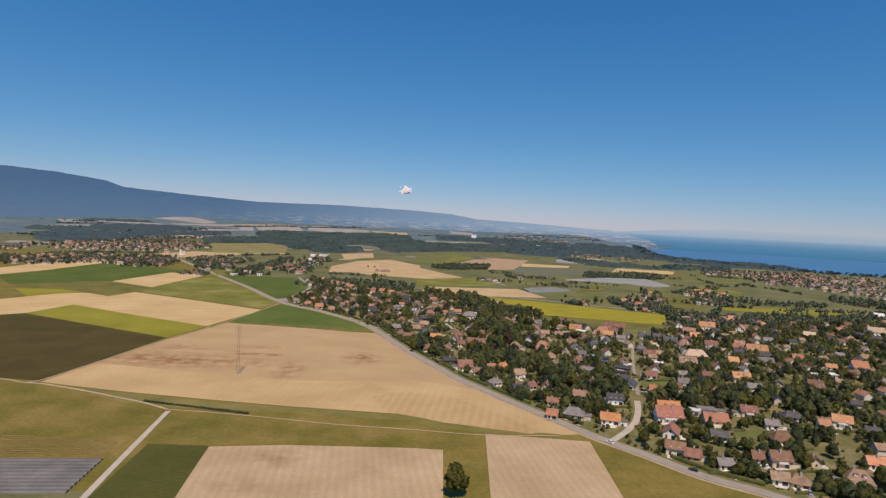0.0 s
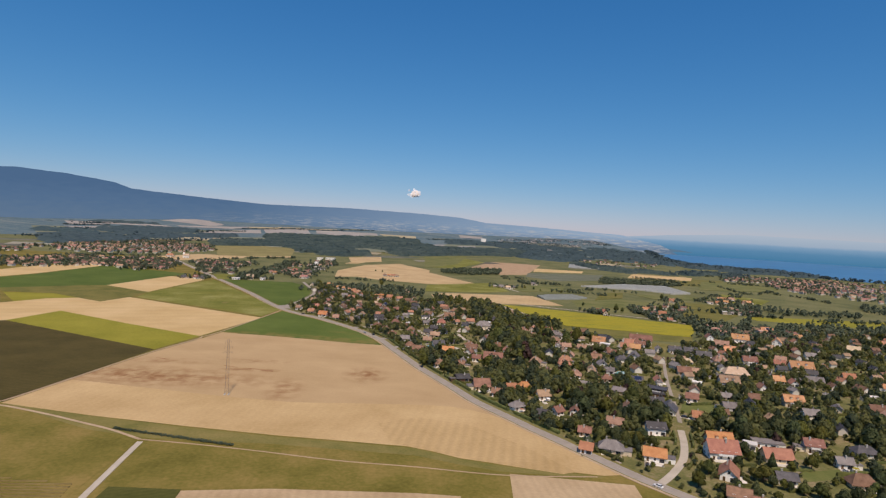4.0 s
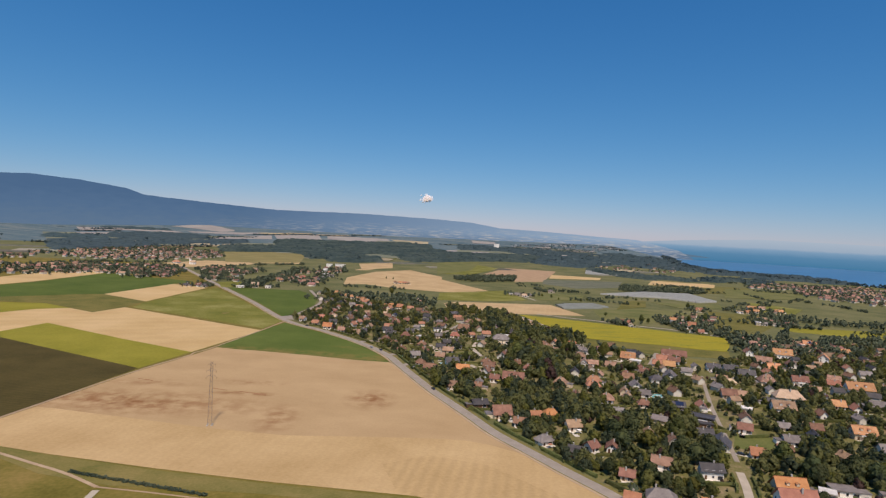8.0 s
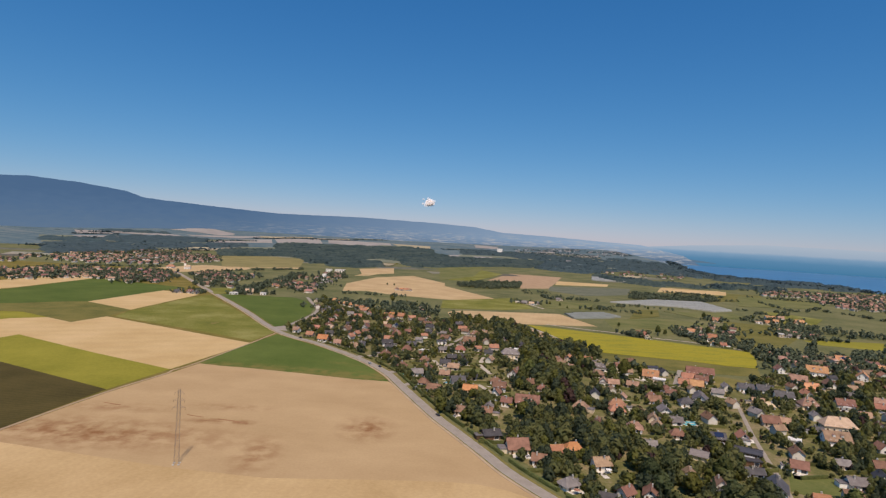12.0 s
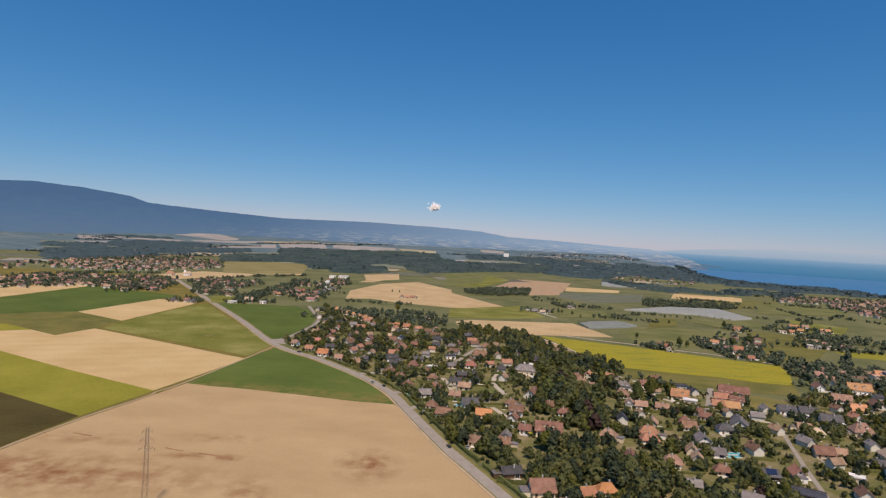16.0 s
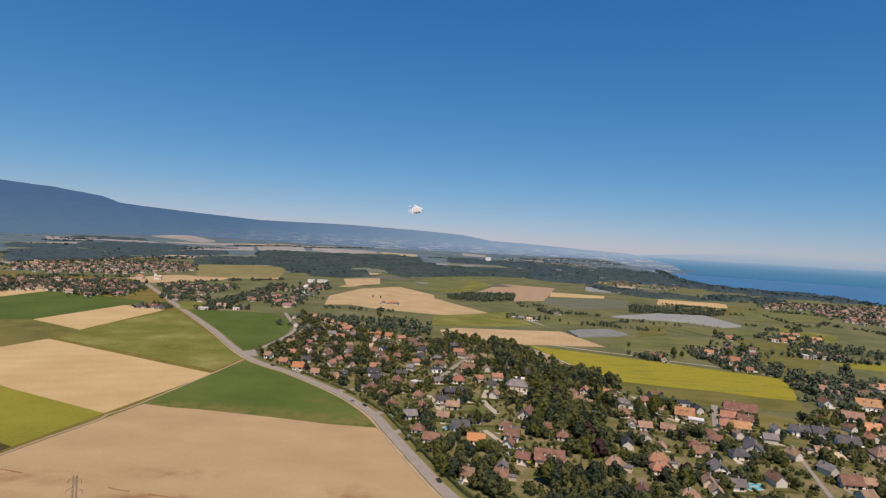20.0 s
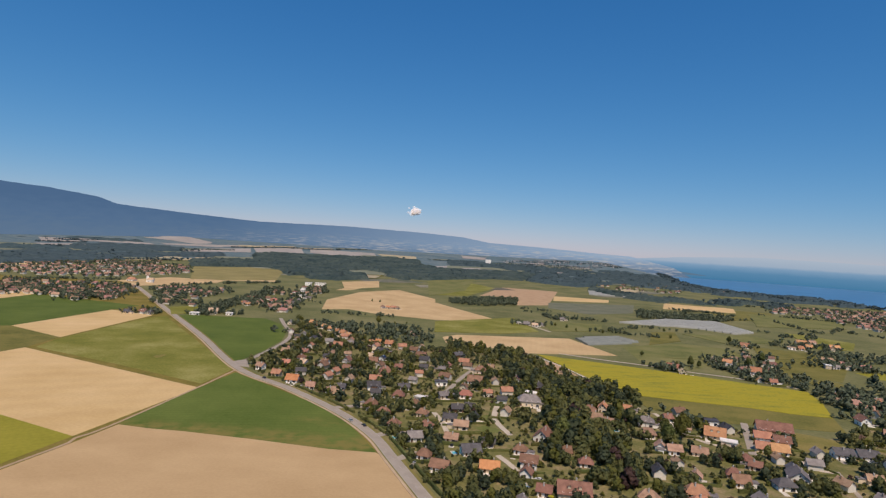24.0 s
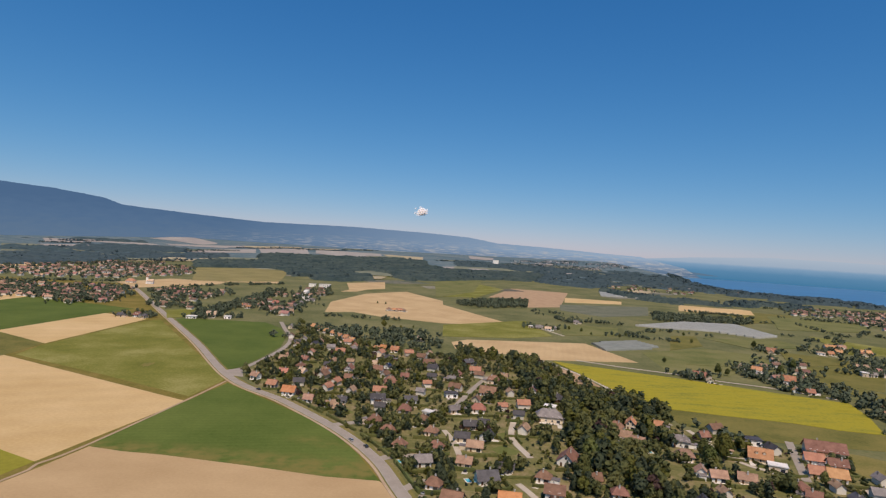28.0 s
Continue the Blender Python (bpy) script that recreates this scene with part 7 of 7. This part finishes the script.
# ---- pylon ----
def pylon(x, y):
    ob = new("pylon")
    ob.matrix_basis = pose(x, y, 0.1, 0, 0, 12)
    tagged(ob, "tall thin grey lattice steel power pylon in the stubble field", "pylon")
    h = 36.0
    wide = lambda z: 0.6 * (1 - z / h) + 0.5
    for sx in (-1, 1):
        for sy in (-1, 1):
            b = Bag()
            b.beam((sx * wide(0), sy * wide(0), 0), (sx * wide(h), sy * wide(h), h), 0.045)
            child("leg", b.mesh("leg", METAL), ob)
            child("footing", Bag().box(sx * 1.2 - 0.5, sx * 1.2 + 0.5, sy * 1.2 - 0.5, sy * 1.2 + 0.5, -0.4, 0.35).mesh("footing", CONCRETE), ob)
    zs = [0.5, 5, 9, 13, 16.5, 20, 23, 26, 28.5, 31, 33.5, 35.5]
    for z0, z1 in zip(zs, zs[1:]):
        b = Bag()
        a, c = wide(z0), wide(z1)
        for s in (-1, 1):
            b.beam((-a, s * a, z0), (c, s * c, z1), 0.028).beam((a, s * a, z0), (-c, s * c, z1), 0.028)
            b.beam((s * a, -a, z0), (s * c, c, z1), 0.028).beam((s * a, a, z0), (s * c, -c, z1), 0.028)
            b.beam((-c, s * c, z1), (c, s * c, z1), 0.025).beam((s * c, -c, z1), (s * c, c, z1), 0.025)
        child("lattice_brace", b.mesh("lattice_brace", METAL), ob)
    for z, reach in ((27, 2.9), (30.5, 2.5), (34, 2.0)):
        b = Bag()
        for s in (-1, 1):
            for q in (-1, 1):
                b.beam((s * 0.4, q * 0.4, z), (s * reach, 0, z + 0.2), 0.028).beam((s * 0.4, q * 0.4, z + 1.3), (s * reach, 0, z + 0.2), 0.028)
        arm = child("cross_arm", b.mesh("cross_arm", METAL), ob)
        for s in (-1, 1):
            child("insulator", Bag().beam((s * reach, 0, z + 0.15), (s * reach, 0, z - 0.9), 0.05, None, 6).mesh("insulator", TYRE), arm)


pylon(-124.8, 414.1)


# ---- cars ----
def car_at(m, paint, label, group):
    ob = new("car")
    ob.matrix_basis = m
    tagged(ob, label, "car", group)
    v = [(-2.2, -0.85, 0.3), (2.2, -0.85, 0.3), (2.2, 0.85, 0.3), (-2.2, 0.85, 0.3), (-2.15, -0.88, 0.8), (2.15, -0.86, 0.72), (2.15, 0.86, 0.72), (-2.15, 0.88, 0.8), (-2.0, -0.8, 0.98), (1.0, -0.82, 0.95), (1.0, 0.82, 0.95), (-2.0, 0.8, 0.98)]
    f = [(3, 2, 1, 0), (0, 1, 5, 4), (1, 2, 6, 5), (2, 3, 7, 6), (3, 0, 4, 7), (4, 5, 9, 8), (5, 6, 10, 9), (6, 7, 11, 10), (7, 4, 8, 11), (8, 9, 10, 11)]
    body = child("body", mesh_of("body", v, f, CAR_PAINT[paint]), ob)
    v = [(-1.95, -0.76, 0.95), (1.0, -0.78, 0.95), (1.0, 0.78, 0.95), (-1.95, 0.76, 0.95), (-1.5, -0.62, 1.42), (0.25, -0.62, 1.44), (0.25, 0.62, 1.44), (-1.5, 0.62, 1.42)]
    f = [(0, 3, 2, 1), (4, 5, 6, 7), (0, 1, 5, 4), (1, 2, 6, 5), (2, 3, 7, 6), (3, 0, 4, 7)]
    child("cabin_glass", mesh_of("cabin_glass", v, f, PANE), ob)
    child("car_roof", Bag().box(-1.48, 0.22, -0.6, 0.6, 1.425, 1.48).mesh("car_roof", CAR_PAINT[paint]), ob)
    for sx in (-1.35, 1.35):
        for sy in (-0.8, 0.8):
            wheel = child("wheel", Bag().beam((sx, sy - 0.1, 0.32), (sx, sy + 0.1, 0.32), 0.32, None, 12).mesh("wheel", TYRE), ob)
            child("rim", Bag().beam((sx, sy - 0.12, 0.32), (sx, sy + 0.12, 0.32), 0.2, None, 10).mesh("rim", METAL), wheel)


def car(x, y, paint):
    best = min(range(1, len(ROAD) - 1), key=lambda k: (ROAD[k].x - x) ** 2 + (ROAD[k].y - y) ** 2)
    way = ROAD[best + 1] - ROAD[best - 1]
    side = Vector((-way.y, way.x)).normalized() * (-1.8 if paint == "dark" else 1.8)
    m = pose(ROAD[best].x + side.x, ROAD[best].y + side.y, 0.265, 0, 0, math.degrees(math.atan2(way.y, way.x)))
    car_at(m, paint, f"{paint} passenger car on the asphalt main road", "cars on the road")


car(139.6, 270.6, 'dark')
car(109.7, 303.6, 'white')
car(-2.0, 508.9, 'dark')
car(-63.8, 642.3, 'silver')
car(-53.6, 630.9, 'dark')
car(-147.6, 739.3, 'dark')
rc = random.Random(9)
for ob in [o for o in scene.objects if o.name.startswith("driveway")]:
    base = ob.parent.matrix_basis
    if base.translation.y < 640 and rc.random() < 0.4:
        c = [sum(v.co[k] for v in ob.data.vertices) / 8 for k in range(3)]
        spot = base @ pose(c[0], c[1] - 0.6, 0.06, 0, 0, 90 * rc.choice((1, -1)))
        if clear_of_houses(spot.translation.x, spot.translation.y, -2.0):
            paint = rc.choice(("dark", "white", "silver", "dark", "white"))
            car_at(spot, paint, f"{paint} car parked on a garden driveway", "parked cars")


def parasol(x, y, colour):
    ob = new("parasol")
    ob.matrix_basis = pose(x, y, 0.1, 0, 0, 0)
    tagged(ob, "open garden parasol standing on a lawn", "parasol", "garden parasols")
    child("pole", Bag().beam((0, 0, 0), (0, 0, 2.5), 0.04, None, 6).mesh("pole", METAL), ob)
    rim = [(1.6 * math.cos(k * math.pi / 4), 1.6 * math.sin(k * math.pi / 4), 2.1) for k in range(8)]
    low = [(p[0] * 0.98, p[1] * 0.98, 2.03) for p in rim]
    v = rim + low + [(0, 0, 2.65), (0, 0, 2.58)]
    f = [(k, (k + 1) % 8, 16) for k in range(8)] + [(8 + (k + 1) % 8, 8 + k, 17) for k in range(8)] + [(k, 8 + k, 8 + (k + 1) % 8, (k + 1) % 8) for k in range(8)]
    child("canopy", mesh_of("canopy", v, f, colour), ob)


for k, (hx, hy, hw) in enumerate(HOUSES[:150:9]):
    parasol(hx + hw * 0.3, hy - hw * 0.4 - 3.0, (WHITE_TRIM, YELLOW, WHITE_TRIM, ROOFS["red"])[k % 4])


# ---- hedges ----
def hedge(pts, wide, tall, label="clipped dark-green garden hedge"):
    """A trimmed hedge along a line: one solid with an uneven leafy surface."""
    line = smooth_line(pts, 1.6)
    v, f = [], []
    for k, q in enumerate(line):
        way = (line[min(k + 1, len(line) - 1)] - line[max(k - 1, 0)]).normalized()
        side = Vector((-way.y, way.x))
        for s, z in ((-0.5, -0.2), (-0.52, 0.6), (-0.4, 1.0), (0.4, 1.0), (0.52, 0.6), (0.5, -0.2)):
            j = 0.28 * noise.noise((q.x * 0.9, q.y * 0.9, s * 5 + z * 3))
            e = q + side * wide * (s + j)
            v.append((e.x, e.y, max(-0.2, z * tall * (1 + 0.6 * j))))
        if k:
            b = 6 * k
            f += [(b + i - 6, b + i - 5, b + i + 1, b + i) for i in range(5)]
    k = len(v) - 6
    f += [(0, 1, 2, 3, 4, 5), (k + 5, k + 4, k + 3, k + 2, k + 1, k)]
    return tagged(new("hedge", mesh_of("hedge", v, f, LEAF_HEDGE)), label, "hedge", "hedges of the settlement")


def offset_line(line, shift):
    out = []
    for k, q in enumerate(line):
        way = (line[min(k + 1, len(line) - 1)] - line[max(k - 1, 0)]).normalized()
        out.append((q.x - way.y * shift, q.y + way.x * shift))
    return out


side_line = offset_line(ROAD, -8.2)
def off_road(line, road, gap):
    return all((p[0] - q[0]) ** 2 + (p[1] - q[1]) ** 2 > gap * gap for p in line for q in road)


SIDE_ROADS = [q for pts in ([(110, 304), (124, 319), (138, 338), (149, 361), (157, 383)], [(-188, 791), (-181, 808), (-174, 857), (-171, 921), (-179, 977), (-204, 1047), (-222, 1100)]) for q in smooth_line(pts, 4)]
for k in range(3, min(len(side_line) - 7, 82), 7):
    if off_road(side_line[k:k + 7], SIDE_ROADS, 6.5):
        hedge(side_line[k:k + 7], 1.6, 1.9, "dark-green hedge along the main road")
for pts, shifts in (([(110, 304), (124, 319), (138, 338), (149, 361), (157, 383)], (-4.6, 4.6)), ([(190, 621), (182, 645), (168, 646), (151, 688)], (-3.6, 3.8)), ([(39, 830), (22, 782), (1, 718), (-14, 715)], (3.8,)), ([(46, 706), (38, 662), (44, 628)], (-3.4, 3.4))):
    for shift in shifts:
        line = offset_line(smooth_line(pts, 5), shift)
        for k in range(0, len(line) - 4, 6):
            if off_road(line[k:k + 5], ROAD, 9):
                hedge(line[k:k + 5], 1.2, 1.7, "clipped hedge beside a residential lane")
rh = random.Random(31)
for hx, hy, hw in HOUSES:
    if rh.random() < 0.85 and hy < 900:
        a = radians(rh.uniform(-9, 13))
        off = hw * 0.45 + rh.uniform(4, 7.5)
        run = rh.uniform(6, 13)
        mid = (hx + off * math.sin(a), hy - off * math.cos(a))
        ends = [(mid[0] - run * math.cos(a), mid[1] - run * math.sin(a)), mid, (mid[0] + run * math.cos(a), mid[1] + run * math.sin(a))]
        if rh.random() < 0.5:
            ends.append((ends[-1][0] - 8 * math.sin(a), ends[-1][1] + 8 * math.cos(a)))
        if all(clear_of_houses(x, y, 0.2) and clear_of_roads(x, y, 4.2) for x, y in ends):
            hedge(ends, 1.1, rh.uniform(1.3, 2.2))


# ---- tunnels, nets and crop rows ----
def tunnel_mesh(name, run, wide, tall, mat, rough=0.0):
    v, f, k = [], [], 7
    n = max(1, int(run / (2.5 if rough else 30)))
    for i in range(n + 1):
        for j in range(k):
            a = math.pi * j / (k - 1)
            b = 1 + rough * noise.noise((i * 0.7, j * 0.9, run))
            v.append((-run / 2 + run * i / n, -wide / 2 * math.cos(a) * b, tall * math.sin(a) * b - 0.05))
        if i:
            q = i * k
            f += [(q + j - k, q + j, q + j + 1, q + j + 1 - k) for j in range(k - 1)]
    f += [tuple(range(k)), tuple(range(n * k + k - 1, n * k - 1, -1))]
    return mesh_of(name, v, f, mat)


def tunnels(poly, angle, gap, wide, tall, mat, name, label, category, group, rough=0.0):
    """Long low tunnels side by side, cut to the plot's outline."""
    a = radians(angle)
    turned = [(x * math.cos(a) + y * math.sin(a), -x * math.sin(a) + y * math.cos(a)) for x, y in poly]
    v = min(q[1] for q in turned) + gap / 2
    while v < max(q[1] for q in turned):
        cut = []
        for (x0, y0), (x1, y1) in zip(turned, turned[1:] + turned[:1]):
            if (y0 > v) != (y1 > v):
                cut.append(x0 + (v - y0) / (y1 - y0) * (x1 - x0))
        cut.sort()
        for u0, u1 in zip(cut[::2], cut[1::2]):
            if u1 - u0 > 4:
                u = (u0 + u1) / 2
                ob = new(name, tunnel_mesh(name, u1 - u0, wide, tall, mat, rough))
                ob.matrix_basis = pose(u * math.cos(a) - v * math.sin(a), u * math.sin(a) + v * math.cos(a), 0.1, 0, 0, angle)
                tagged(ob, label, category, group)
        v += gap


tunnels([(-226.2, 250.7), (-184.3, 263.0), (-139.3, 263.5), (-136.3, 230.8), (-160.6, 229.4), (-204.7, 227.0)], 4, 3.4, 2.6, 1.1, NET, "net_tunnel", "long low tunnel of grey crop netting", "netting", "netted rows beside the track")
tunnels([(-249.9, 276.9), (-204.3, 291.2), (-143.6, 285.4), (-138.4, 259.5), (-184.3, 263.0), (-226.9, 251.4)], 4, 2.6, 1.2, 0.4, DRY_BED, "crop_ridge", "planted ridge of dry brownish plants on olive ground", "crop row", "planted rows", 0.5)
tunnels([(531, 2134), (624, 2136), (717, 1983), (678, 1892), (573, 1963), (484, 1959)], -18, 9.0, 8.6, 3.2, FILM, "greenhouse", "long pale film-covered greenhouse tunnel", "greenhouse", "greenhouses")
tunnels([(340, 1285), (471, 1386), (573, 1390), (568, 1244), (517, 1214), (468, 1269), (390, 1271)], -12, 8.0, 7.6, 3.0, FILM, "greenhouse", "long pale film-covered greenhouse tunnel", "greenhouse", "greenhouses")
tunnels([(202, 1064), (275, 1105), (293, 1056), (204, 1009)], 25, 8.0, 7.6, 2.8, PALE_NET, "greenhouse", "grey netted greenhouse tunnel", "greenhouse", "greenhouses")


# ---- landmark buildings and pools ----
def block(name, x, y, w, d, h, label, category, roof=None, turn=0.0, storeys=0, mat=None):
    ob = new(name)
    ob.matrix_basis = pose(x, y, 0.05, 0, 0, turn)
    tagged(ob, label, category)
    child("wall", mesh_of("wall", *box_data(-w / 2, w / 2, -d / 2, d / 2, -0.3, h), mat or PLASTER), ob)
    child("roof", roof_mesh("flat" if roof is None else "gable", w, d, h, h + (0 if roof is None else d * 0.4), roof or ROOFS["pale"]), ob)
    for s in range(storeys):
        for k in range(max(2, int(w / 4.5))):
            u = (k + 0.5) / max(2, int(w / 4.5)) * w - w / 2
            put_window(ob, pose(u, -d / 2 - 0.04, 1.6 + 3.0 * s))
    return ob


block("white_block", -271.6, 1690.0, 27, 12, 9, "long white modern building among trees", "building", None, 4, 3)
block("white_block", -304.7, 1706.7, 16, 12, 7, "white building annexe with flat roof", "building", None, 4, 2)
church = block("church", -616.0, 1537.1, 12, 9, 7, "small white village church with square tower", "church", ROOFS["cream"], 10, 1)
child("tower", mesh_of("tower", *box_data(-8.5, -4, -2.2, 2.2, -0.3, 15), PLASTER), church)
tower_roof = Bag()
tower_roof.add([(-8.9, -2.6, 14.9), (-3.6, -2.6, 14.9), (-3.6, 2.6, 14.9), (-8.9, 2.6, 14.9), (-6.25, 0, 19)], [(3, 2, 1, 0), (0, 1, 4), (1, 2, 4), (2, 3, 4), (3, 0, 4)])
child("tower_roof", tower_roof.mesh("tower_roof", ROOFS["brown"]), church)
block("tower_block", 351, 3533, 30, 18, 26 + rise(351, 3533), "distant white tower block on the plain", "building", None, 0, 6)


def pool(x, y, turn):
    ob = new("swimming_pool")
    ob.matrix_basis = pose(x, y, 0.08, 0, 0, turn)
    tagged(ob, "small turquoise garden swimming pool with pale paved rim", "pool", "garden pools")
    b = Bag().box(-4.6, 4.6, -2.7, -2.0, -0.2, 0.12).box(-4.6, 4.6, 2.0, 2.7, -0.2, 0.12).box(-4.6, -4.0, -2.0, 2.0, -0.2, 0.12).box(4.0, 4.6, -2.0, 2.0, -0.2, 0.12)
    child("pool_rim", b.mesh("pool_rim", TERRACE), ob)
    child("water", mesh_of("water", *box_data(-4.0, 4.0, -2.0, 2.0, -0.2, 0.05), POOL), ob)


pool(8.3, 592.6, 14)
pool(-27.6, 613.6, 9)
pool(118.5, 649.4, 4)
pool(37.2, 550.5, 7)
pool(166.3, 518.2, 10)
pool(169.1, 522.3, 1)
pool(36.6, 552.5, 0)
pool(247.2, 451.2, 7)
